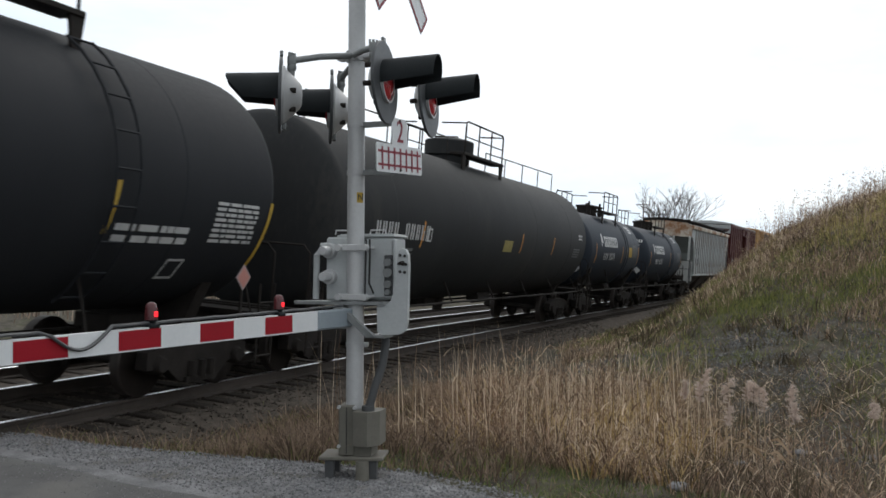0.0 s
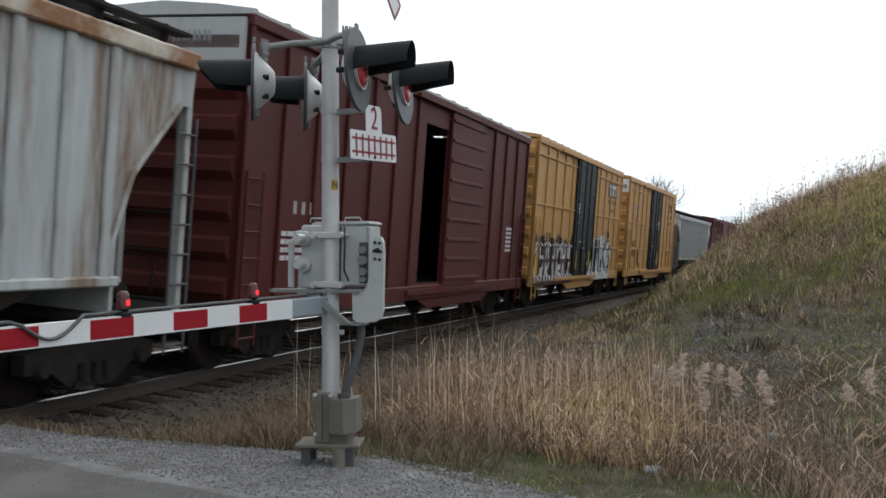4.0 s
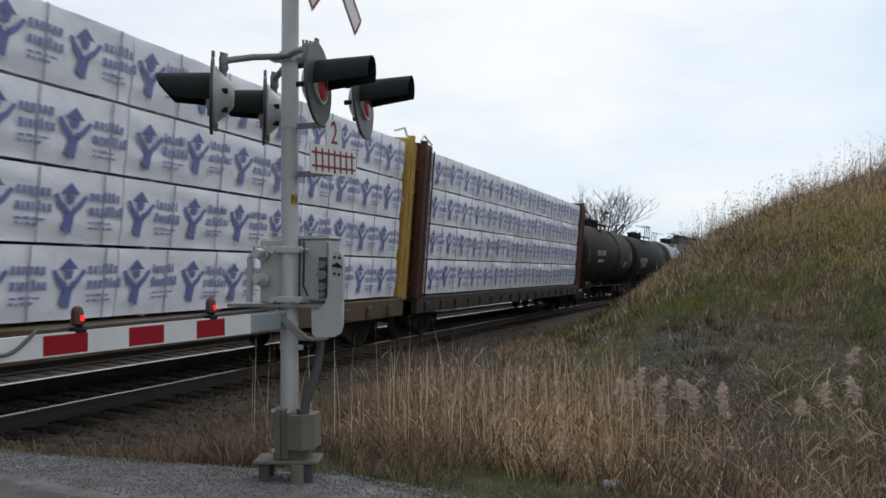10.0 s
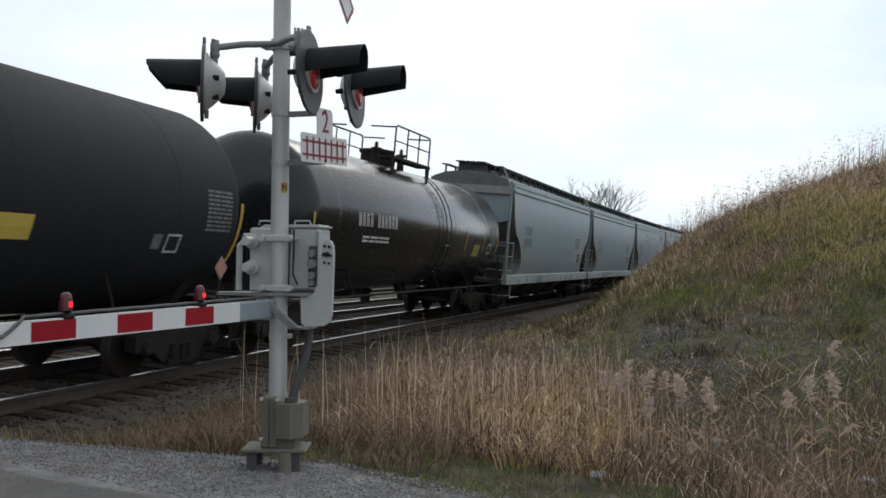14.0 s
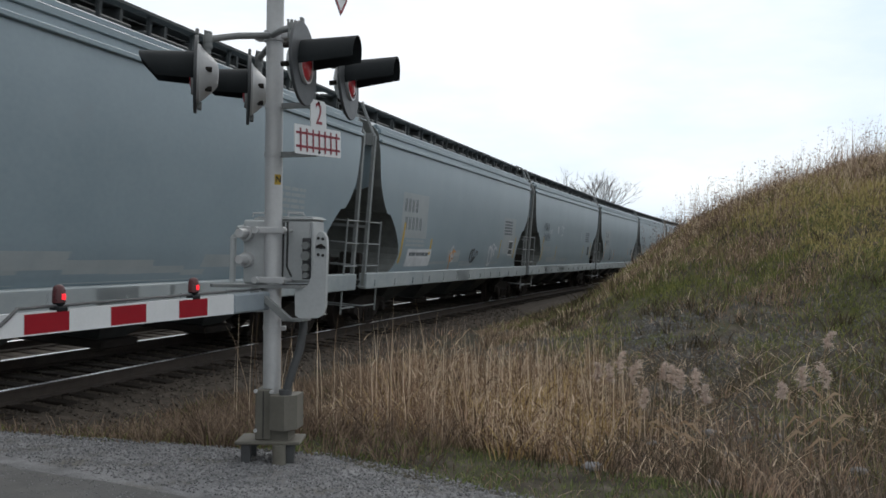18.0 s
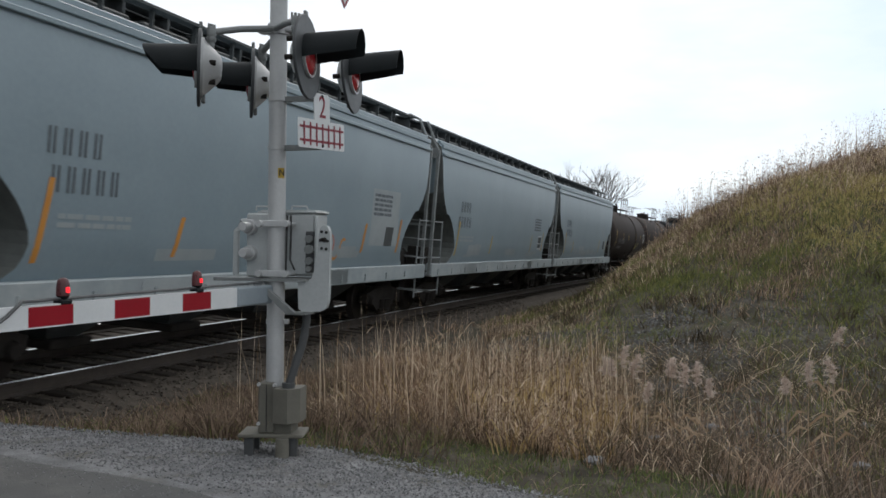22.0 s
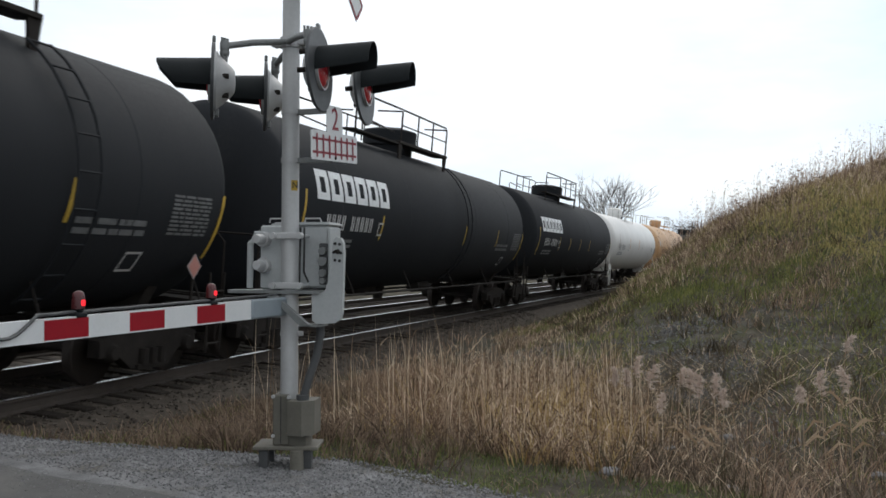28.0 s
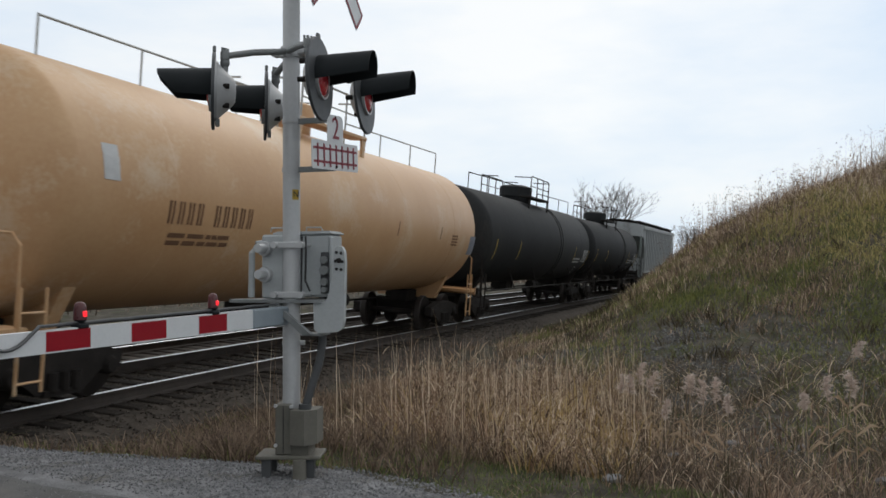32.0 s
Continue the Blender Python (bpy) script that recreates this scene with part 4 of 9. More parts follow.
def ribbed_hopper(L, mat, rib_mat, label, ribs=17, marks=None, roof_mat=None, end_mat=None, frame_mat=None, front_cut=0.0, rear_cut=0.3, low=1.35, rib_d=0.09, cut=(1.95, 1.95, 1.6, 0.95, 0.75, 0.5, 0.45)):
    """Flat-sided hopper with outside posts; the side sheets slant away at the ends over open slope sheets."""
    car = thing("covered_hopper_car", None, label, "hopper car")
    w, top = 1.5, 4.25

    def end_x(z):
        return L / 2 - np.interp(z, [low, 1.75, 2.7, 3.4, 3.62, 3.63, top], cut)
    ring = [(-w, low), (-w, 1.75), (-w, 2.7), (-w, 3.4), (-w, 3.62), (-w, 3.63), (-w, top), (-1.2, 4.42), (0, 4.5), (1.2, 4.42), (w, top), (w, 3.63), (w, 3.62), (w, 3.4), (w, 2.7), (w, 1.75), (w, low)]
    pts, fs = [], []
    cols = [-1, -0.5, 0, 0.5, 1]
    for y, z in ring:
        pts += [(c * (end_x(min(z, top)) - (front_cut if c < 0 else rear_cut)), y, z) for c in cols]
    nc, nr = len(cols), len(ring)
    for i in range(nr - 1):
        for j in range(nc - 1):
            a = i * nc + j
            fs.append((a, a + 1, a + 1 + nc, a + nc))
    for j in (0, nc - 1):
        ef, tf = [], []
        for i in range(nr // 2):
            a, b, a2, b2 = i * nc + j, (nr - 1 - i) * nc + j, (i + 1) * nc + j, (nr - 2 - i) * nc + j
            f = (a, a2, b2, b) if a2 != b2 else (a, a2, b)
            (tf if i >= 5 else ef).append(f)
        used = sorted({q for f in ef for q in f})
        part("slope_sheet", Shape().add([pts[q] for q in used], [tuple(used.index(q) for q in f) for f in ef]), end_mat or mat, car, "sloping end sheet")
        used = sorted({q for f in tf for q in f})
        part("end_fascia", Shape().add([pts[q] for q in used], [tuple(used.index(q) for q in f) for f in tf]), roof_mat or mat, car, "upper end sheet under the roof")
    body = part("body", Shape().add(pts, fs), mat, car)
    rib_low = Shape().box(-0.075, 0.075, -rib_d, 0.0, low, top - 0.02, bevel=0.02).mesh("rib", rib_mat)
    for y in (-1, 1):
        for i in range(ribs):
            x = -L / 2 + front_cut + 2.05 + (L - 4.1 - front_cut - rear_cut) * i / (ribs - 1)
            part("rib", rib_low, rib_mat, body, m=pose(x, y * w, 0, 0, 0, 0 if y < 0 else 180))
        for sx in (-1, 1):
            edge = Shape()
            prev = None
            for z in (low, 1.75, 2.7, 3.4, 3.62):
                p = (sx * (end_x(z) - 0.03 - (front_cut if sx < 0 else rear_cut)), y * (w + 0.02), z)
                if prev:
                    edge.tube([prev, p], 0.045, 6)
                prev = p
            part("edge_post", edge, rib_mat, body)
        part("side_sill", Shape().box(-L / 2 + 1.8 + front_cut, L / 2 - 1.8 - rear_cut, y * w - 0.07, y * w + 0.07, low - 0.07, low + 0.05, bevel=0.02), rib_mat, car)
        part("top_chord", Shape().box(-L / 2 + 0.5 + front_cut, L / 2 - 0.5 - rear_cut, y * w - 0.1, y * w + 0.1, top - 0.16, top + 0.05, bevel=0.02), roof_mat or rib_mat, car)
    wk = Shape()
    for y in (-0.5, 0.0, 0.5):
        wk.box(-L / 2 + 0.4 + front_cut, L / 2 - 0.4 - rear_cut, y - 0.2, y + 0.2, 4.62, 4.66)
    for x in np.arange(-L / 2 + 0.8 + front_cut, L / 2 - 0.6 - rear_cut, 1.2):
        wk.box(x - 0.03, x + 0.03, -1.3, 1.3, 4.36, 4.62)
    for y in (-1.32, 1.32):
        wk.box(-L / 2 + 0.5 + front_cut, L / 2 - 0.5 - rear_cut, y - 0.12, y + 0.12, 4.52, 4.56)
    part("roof_walk", wk, M_STEEL_DARK, car, "dark steel roof walk")
    for sx in (-1, 1):
        back = front_cut if sx < 0 else rear_cut
        xe = sx * (L / 2 - 0.5 - back)
        for y in (-1.42, -0.5, 0.5, 1.42):
            fr = Shape().box(xe - 0.055, xe + 0.055, y - 0.06, y + 0.06, 1.0, 3.68, bevel=0.012)
            part("end_post", fr, frame_mat or end_mat or rib_mat, car)
        for z, y0, y1 in ((2.28, -1.5, 0.2), (1.78, -1.5, 1.5), (1.72, -1.0, 1.2)):
            part("end_handrail", Shape().tube([(xe + sx * 0.09, y0, z - 0.5), (xe + sx * 0.09, y0, z - 0.05), (xe + sx * 0.09, y0 + 0.06, z), (xe + sx * 0.09, y1 - 0.06, z), (xe + sx * 0.09, y1, z - 0.05), (xe + sx * 0.09, y1, z - 1.0)], 0.018, 6), M_STEEL_DARK, car, smooth=50)
        part("lower_end_panel", Shape().box(sx * (L / 2 - 1.8 - back) - 0.03, sx * (L / 2 - 1.8 - back) + 0.03, -1.46, 1.46, 1.06, 2.3), frame_mat or mat, car, "dirty pale lower end panel")
        part("far_end_sheet", Shape().box(min(xe, sx * (L / 2 - 2.3 - back)), max(xe, sx * (L / 2 - 2.3 - back)), 1.43, 1.47, 1.06, 3.66), end_mat or mat, car)
        ladder(car, xe - sx * 0.1, -1.52, 0.5, 3.5, 0.4, M_CONDUIT)
        for k, (dx, y, z, r) in enumerate(((1.35, -0.75, 1.26, 0.13), (1.75, 0.1, 1.5, 0.13), (1.0, 0.5, 1.22, 0.1))):
            part("brake_cylinder", Shape().lathe([(-0.36, 0.0), (-0.36, r), (-0.1, r), (-0.08, r * 1.15), (0.3, r * 1.15), (0.34, r * 0.6), (0.5, r * 0.3)], n=14, axis="y", at=(sx * (L / 2 - dx), y, z)), M_STEEL_DARK, car, "grimy brake cylinder", smooth=40)
        shp = Shape().box(sx * (L / 2 - 1.3 - back / 2) - 1.0 - back / 2, sx * (L / 2 - 1.3 - back / 2) + 1.0 + back / 2, -1.42, 1.42, 1.0, 1.08)
        shp.box(sx * (L / 2 - 1.2) - 0.9, sx * (L / 2 - 1.2) + 0.9, -0.33, 0.33, 0.7, 1.0)
        part("end_platform", shp, M_STEEL_DARK, car)
    hopper_trucks_and_bays(car, L, M_BAY, n=3, top=low)
    if marks:
        marks(car, L)
    return car


# ---- boxcars


def box_car(L, mat, label, height=4.65, ribs=12, rails=(), door=(-0.2, 2.2), door_mat=None, door_rods=True, roof_mat=None, open_door=None, end_mat=None, marks=None, cap=None, low=0.95):
    """door: centre and width along the side. open_door: (start, width) of an opening left beside the door."""
    car = thing("boxcar", None, label, "boxcar")
    w, half = 1.5, L / 2 - 0.55
    top = height - 0.22
    op = open_door
    # side walls, with a real opening where the door stands open
    for y in (-1, 1):
        sh = Shape()
        y0, y1 = sorted((y * w, y * (w - 0.06)))
        if op and y < 0:
            sh.box(-half, op[0], y0, y1, low, top)
            sh.box(op[0] + op[1], half, y0, y1, low, top)
            sh.box(op[0], op[0] + op[1], y0, y1, top - 0.55, top)
            sh.box(op[0], op[0] + op[1], y0, y1, low, low + 0.22)
        else:
            sh.box(-half, half, y0, y1, low, top)
        wall = part("side_wall", sh, mat, car)
        if y < 0:
            near = wall
        n_mesh = shared(("boxrib", mat.name, height, low), lambda: Shape().box(-0.05, 0.05, -0.055, 0.0, low + 0.16, top - 0.1, bevel=0.014).mesh("rib", mat))
        for i in range(ribs + 1):
            x = -half + 0.07 + (2 * half - 0.14) * i / ribs
            if abs(x - door[0]) < door[1] / 2 + 0.12 or (op and y < 0 and op[0] - 0.1 < x < op[0] + op[1] + 0.1):
                continue
            part("rib", n_mesh, mat, wall, m=pose(x, y * w, 0, 0, 0, 0 if y < 0 else 180))
        for z in rails:
            for x0, x1 in ((-half, door[0] - door[1] / 2), (door[0] + door[1] / 2, half)):
                part("horizontal_rail", Shape().box(x0, x1, y * (w + 0.02) - 0.03, y * (w + 0.02) + 0.03, z - 0.035, z + 0.035, bevel=0.01), mat, wall)
        sl = Shape().box(-half, half, y * w - 0.07, y * w + 0.07, low - 0.12, low + 0.18, bevel=0.02)
        sl.prism([(door[0] - 2.6, low - 0.1), (door[0] + 2.6, low - 0.1), (door[0] + 1.9, low - 0.32), (door[0] - 1.9, low - 0.32)], y * w - 0.03, y * w + 0.03)
        part("side_sill", sl, mat, wall)
        tp = Shape().box(-half, half, y * w - 0.07, y * w + 0.07, top - 0.12, top + 0.06, bevel=0.02)
        part("top_plate", tp, mat, wall)
    # door
    dx0, dx1 = door[0] - door[1] / 2, door[0] + door[1] / 2
    for y in (-1, 1):
        ds = Shape().box(dx0, dx1, y * (w + 0.05) - 0.04, y * (w + 0.05) + 0.04, low + 0.12, top - 0.12, bevel=0.015)
        d = part("door", ds, door_mat or mat, car)
        yy = y * (w + 0.1)
        for z in np.linspace(low + 0.3, top - 0.3, 5 if door_rods else 9):
            part("door_bar", Shape().box(dx0 + 0.04, dx1 - 0.04, yy - 0.02, yy + 0.02, z - 0.04, z + 0.04, bevel=0.01), door_mat or mat, d)
        if door_rods:
            for x in (dx0 + 0.08, dx0 + (dx1 - dx0) * 0.36, dx0 + (dx1 - dx0) * 0.64, dx1 - 0.08):
                part("lock_rod", Shape().tube([(x, yy + y * 0.03, low + 0.12), (x, yy + y * 0.03, top - 0.12)], 0.025, 6), door_mat or mat, d)
        for z0, z1 in ((low, low + 0.1), (top - 0.12, top - 0.04)):
            part("door_track", Shape().box(dx0 - door[1] * 0.9, dx1 + door[1] * 0.3, y * (w + 0.09) - 0.05, y * (w + 0.09) + 0.05, z0, z1), mat, car)
    part("floor", Shape().box(-half, half, -w + 0.06, w - 0.06, low - 0.05, low + 0.2), M_STEEL_DARK, car)
    # ends with horizontal corrugations
    for sx in (-1, 1):
        sh = Shape().box(min(sx * half, sx * (half - 0.06)), max(sx * half, sx * (half - 0.06)), -w, w, low, top)
        e = part("end_wall", sh, end_mat or mat, car)
        cor = Shape()
        n = 7
        for i in range(n):
            z = low + 0.35 + (top - low - 0.7) * i / (n - 1)
            pr = [(sx * half, z - 0.24), (sx * (half + 0.1), z - 0.1), (sx * (half + 0.1), z + 0.08), (sx * half, z + 0.13)]
            cor.prism(pr, -w + 0.08, w - 0.08)
        part("corrugation", cor, end_mat or mat, e)
        ladder(car, sx * (half - 0.32), -w - 0.07, 0.45, low + 2.0, 0.44, mat)
        ladder(car, sx * (half + 0.14), 1.1, 0.95, top - 0.4, 0.42, mat, face="x")
        hw = Shape().lathe([(0.0, 0.28), (0.03, 0.28)], n=18, axis="x", at=(sx * (half + 0.14), 0.6, 2.4)).box(min(sx * half, sx * (half + 0.25)), max(sx * half, sx * (half + 0.25)), -0.5, 0.5, 1.0, 1.06)
        part("brake_wheel", hw, M_STEEL_DARK, e)
        if cap:
            part("end_cap_panel", Shape().box(min(sx * (half + 0.01), sx * (half + 0.1)), max(sx * (half + 0.01), sx * (half + 0.1)), -w + 0.02, w - 0.02, top - 0.62, top - 0.02), cap, e, "white-painted upper end panel")
            tx = Shape()
            for q in [0, 1, 2, 3, 5, 6, 7, 8, 9, 10]:
                for d in (0.0, 0.075):
                    xa = sx * (half + 0.104)
                    tx.box(min(xa, xa + sx * 0.004), max(xa, xa + sx * 0.004), -0.95 + q * 0.17 + d, -0.915 + q * 0.17 + d, top - 0.36, top - 0.2)
            part("stencil_row", tx, M_SPRAY_GREY, e, "row of grey stencilled characters")["kind"] = "stuff"
    roof = Shape()
    out = [(-w - 0.05, top + 0.04), (-w - 0.05, top + 0.1), (-0.9, top + 0.18), (0, top + 0.24), (0.9, top + 0.18), (w + 0.05, top + 0.1), (w + 0.05, top + 0.04)]
    roof.prism(out, -half - 0.03, half + 0.03, axis="x")
    rf = part("roof", roof, roof_mat or mat, car, "ribbed metal roof")
    rb = Shape()
    n = int(2 * half / 0.9)
    for i in range(n + 1):
        x = -half + 0.1 + (2 * half - 0.2) * i / n
        rb.prism([(y, z + 0.03) for y, z in out[1:6]] + [(y, z) for y, z in reversed(out[1:6])], x - 0.04, x + 0.04, axis="x")
    part("roof_seam", rb, roof_mat or mat, rf)
    und = Shape().box(-half + 0.5, half - 0.5, -0.35, 0.35, 0.6, low)
    for x in np.linspace(-half + 3, half - 3, 5):
        und.box(x - 0.1, x + 0.1, -1.4, 1.4, 0.78, low)
    und.lathe([(-0.6, 0.2), (0.6, 0.2)], n=12, axis="x", at=(1.4, -0.9, 0.7))
    part("underframe", und, M_STEEL_DARK, car)
    running_gear(car, L, 2.1)
    if marks:
        marks(car, L, half, w, low, top)
    return car


# ---- lumber flats


def lumber_car(L, beam_mat, label, post_mats, thick=0.26, clear=0.95):
    car = thing("lumber_flatcar", None, label, "flatcar")
    half = L / 2 - 0.5
    deck = Shape().box(-half, half, -1.4, 1.4, 1.0, 1.12)
    for y in (-1.42, 1.42):
        deck.box(-half, half, y - 0.08, y + 0.08, 0.72, 1.12, bevel=0.02)
    part("deck", deck, beam_mat, car, "steel deck with pocketed side sills")
    pk = shared(("pocket", beam_mat.name), lambda: Shape().box(-0.12, 0.12, -1.56, -1.46, 0.78, 1.0, bevel=0.02).mesh("stake_pocket", beam_mat))
    for x in np.arange(-half + 0.6, half - 0.4, 1.2):
        part("stake_pocket", pk, None, car, m=pose(x, 0, 0))
    und = Shape().box(-half + 0.8, half - 0.8, -0.4, 0.4, 0.5, 1.0)
    part("centre_sill", und, M_STEEL_DARK, car)
    for sx, pm in zip((-1, 1), post_mats):
        x0, x1 = sorted((sx * half, sx * (half - thick)))
        bh = Shape().box(x0, x1, -1.46, 1.46, 1.1, 4.74, bevel=0.04)
        b = part("bulkhead", bh, pm, car, "tall steel end bulkhead")
        xo = sx * (half + 0.03)
        for z in np.arange(1.4, 4.8, 0.55):
            part("stiffener", Shape().box(xo - 0.04, xo + 0.04, -1.3, 1.3, z - 0.05, z + 0.05, bevel=0.01), pm, b)
        for y in (-1.4, 0, 1.4):
            part("upright", Shape().box(xo - 0.05, xo + 0.05, y - 0.08, y + 0.08, 1.1, 4.8, bevel=0.01), pm, b)
        ladder(car, sx * (half - thick / 2), -1.53, 1.1, 4.6, min(0.3, thick), pm)
        part("top_stake", Shape().tube([(sx * (half - 0.8), -1.3, 4.8), (sx * (half - 0.2), -1.3, 4.95), (sx * half, -1.3, 4.78)], 0.025, 6), M_WHITE_SHEET, b)
    # wrapped packages: 4 tiers, 2 abreast
    usable = 2 * half - clear
    npk, tiers = 4, 4
    pl, ph = usable / npk, 0.865
    wrap_mesh = [package_mesh(pl - 0.03, 1.36, ph - 0.032, k) for k in range(3)]
    strap_mesh = shared(("strap", ph), lambda: Shape().box(-0.009, 0.009, -0.703, -0.696, 0.0, ph - 0.032).mesh("strap", M_STRAP))
    stick = shared("stick", lambda: Shape().box(-0.05, 0.05, -1.38, 1.38, 0, 0.025).mesh("spacer_stick", M_WOOD))
    for i in range(npk):
        for t in range(tiers):
            xc, z = -usable / 2 + pl * (i + 0.5), 1.14 + t * (ph + 0.005)
            for side, y in ((-1, -0.72), (1, 0.72)):
                k = (i * 2 + t + (side > 0)) % 3
                p = part("lumber_package", wrap_mesh[k], None, car, "white plastic-wrapped lumber package", m=pose(xc, y, z + 0.026))
                if side < 0:
                    print_package(p, pl - 0.03, ph - 0.07, k)
                    for q in range(int(pl / 1.22)):
                        part("strap", strap_mesh, None, p, m=pose(-pl / 2 + 1.02 + q * 1.22 + 0.05 * ((q + k) % 3 - 1), 0, 0, 0, 0.8 * ((q * 5 + k) % 3 - 1), 0))
            for dx in (-pl * 0.38, 0, pl * 0.38):
                part("spacer_stick", stick, None, car, "wooden spacer between the tiers", m=pose(xc + dx, 0, z))
    running_gear(car, L, 2.1)
    return car


def package_mesh(l, w, h, seed):
    """A plastic-wrapped bundle: slightly slack, creased sides and rounded edges."""
    rng = np.random.default_rng(40 + seed)
    nx, nz = 34, 9
    sh = Shape()
    pts, fs = [], []
    for sy in (-1, 1):
        base = len(pts)
        for i in range(nx + 1):
            for j in range(nz + 1):
                u, v = i / nx, j / nz
                edge = min(v, 1 - v) * nz
                y = sy * (w / 2 - (0.018 if edge < 0.5 else 0.0)) + (rng.normal(0, 0.0075) + 0.008 * math.sin(9 * u + seed + 14 * v)) * (0 < i < nx) - sy * (0.02 if j == 1 else 0.0)
                pts.append((-l / 2 + l * u, y, h * v + (rng.normal(0, 0.004) if 0 < j < nz else 0)))
        for i in range(nx):
            for j in range(nz):
                a = base + i * (nz + 1) + j
                fs.append((a, a + nz + 1, a + nz + 2, a + 1))
    m = (nx + 1) * (nz + 1)
    for i in range(nx):
        for j in (0, nz):
            a = i * (nz + 1) + j
            fs.append((a, a + nz + 1, a + nz + 1 + m, a + m))
    for i in (0, nx):
        for j in range(nz):
            a = i * (nz + 1) + j
            fs.append((a, a + 1, a + 1 + m, a + m))
    sh.add(pts, fs)
    return sh.mesh("lumber_package", M_WRAP, 60)


def emblem_mesh():
    """Printed emblem: a figure with raised arms and a pointed crown."""
    sh = Shape()
    for ps in (((0.13, -0.25), (0.29, -0.33), (0.34, -0.04), (0.21, -0.02)), ((0.21, -0.1), (0.24, 0.0), (0.12, 0.1), (0.07, 0.04)), ((0.07, 0.04), (0.12, 0.1), (0.05, 0.19), (0.0, 0.17)),
               ((0.31, -0.1), (0.45, 0.02), (0.41, 0.08), (0.29, 0.0)), ((0.45, 0.02), (0.55, 0.16), (0.5, 0.19), (0.41, 0.08)),
               ((0.1, 0.18), (0.26, 0.34), (0.42, 0.19)), ((0.19, 0.17), (0.34, 0.17), (0.31, 0.07), (0.24, 0.06))):
        sh.add([(-0.03 + 1.04 * a, 0, 0.88 * b) for a, b in ps], [tuple(range(len(ps)))])
    return sh.mesh("printed_emblem", M_PRINT)


def printed_bars(seed):
    """Bars in place of the two printed words and the small lines below them."""
    rng = random.Random(90 + seed)
    tx = Shape()
    for zz, hh, x1 in ((0.17, 0.12, 0.5), (0.0, 0.12, 0.56), (-0.14, 0.03, 0.42), (-0.2, 0.03, 0.36)):
        cx = 0.58
        while cx < 0.58 + x1:
            d = rng.uniform(0.03, 0.08) if hh > 0.1 else rng.uniform(0.03, 0.12)
            up = hh * (0.5 if rng.random() < 0.35 else 0.28)
            tx.add([(cx, 0, zz - hh / 2), (cx + d, 0, zz - hh / 2), (cx + d, 0, zz + up), (cx, 0, zz + up)], [(0, 1, 2, 3)])
            cx += d + 0.03
    return tx.mesh("faded_line", M_PRINT_PALE)


def print_package(p, l, h, seed):
    """Emblems and faded lines along the near face of a package."""
    rng = random.Random(70 + seed)
    for i in range(int(l / 1.22 + 0.6)):
        x = -l / 2 + 0.12 + i * 1.22 + rng.uniform(-0.05, 0.05)
        z = h * 0.5 + rng.uniform(-0.03, 0.03)
        if x + 1.0 > l / 2:
            break
        spot = pose(x, -0.706, z, 0, rng.uniform(-1.5, 1.5), 0)
        part("printed_emblem", shared("emblem", emblem_mesh), None, p, "blue printed emblem", m=spot)
        part("faded_line", shared(("bars", i % 4), lambda: printed_bars(i % 4)), None, p, "faded blue printed lines", m=spot)["kind"] = "stuff"


M_TANK_BLACK = material("black_tank_paint", [(0.018, 0.0196, 0.0226), (0.026, 0.028, 0.0316)], scale=0.5, fine=18, rough=0.7, bump=0.06, stretch=(1, 1, 0.5), dirt=(0.03, 0.0315, 0.0335), dirt_at=0.62, spec=0.08)
M_TANK_GREY = material("weathered_grey_black_tank_paint", [(0.022, 0.0232, 0.0245), (0.036, 0.0372, 0.0382)], scale=0.45, fine=14, rough=0.7, bump=0.06, stretch=(1, 1, 0.4), dirt=(0.046, 0.045, 0.043), dirt_at=0.56, spec=0.12)
M_TANK_BLUE = material("blue_black_tank_paint", [(0.021, 0.0268, 0.0365), (0.033, 0.041, 0.054)], scale=0.5, fine=18, rough=0.6, bump=0.06, dirt=(0.045, 0.046, 0.048), dirt_at=0.6, spec=0.16)
M_TANK_BROWN = material("brown_black_tank_paint", [(0.0215, 0.0185, 0.0182), (0.036, 0.0302, 0.029)], scale=0.5, fine=18, rough=0.72, bump=0.08, dirt=(0.05, 0.043, 0.04), dirt_at=0.6, spec=0.1)
M_TANK_DUSTY = material("dusty_brown_tank_paint", [(0.036, 0.0295, 0.0278), (0.064, 0.052, 0.048)], scale=0.5, fine=18, rough=0.72, bump=0.08, dirt=(0.065, 0.056, 0.051), dirt_at=0.58, spec=0.1)
M_TANK_GLOSS = material("new_black_tank_paint", [(0.009, 0.0096, 0.011), (0.014, 0.0148, 0.0165)], scale=0.7, fine=14, rough=0.24, bump=0.02, spec=1.0)
gloss = M_TANK_GLOSS.node_tree.nodes["Principled BSDF"]
gloss.inputs["IOR"].default_value, gloss.inputs["Specular IOR Level"].default_value = 1.5, 0.3
gloss.inputs["Coat Weight"].default_value, gloss.inputs["Coat Roughness"].default_value, gloss.inputs["Coat IOR"].default_value = 0.28, 0.12, 1.5
M_TANK_WHITE = material("white_tank_paint", [(0.66, 0.66, 0.65), (0.8, 0.8, 0.79)], scale=0.6, fine=16, rough=0.45, bump=0.05, dirt=(0.55, 0.51, 0.46), dirt_at=0.62)
M_TANK_TAN = material("tan_tank_paint", [(0.49, 0.275, 0.13), (0.6, 0.385, 0.21)], scale=0.6, fine=16, rough=0.5, bump=0.05, dirt=(0.62, 0.47, 0.32), dirt_at=0.52)
M_RUST_STREAK = material("rust_streak", [(0.12, 0.06, 0.03), (0.2, 0.1, 0.05)], rough=0.8)
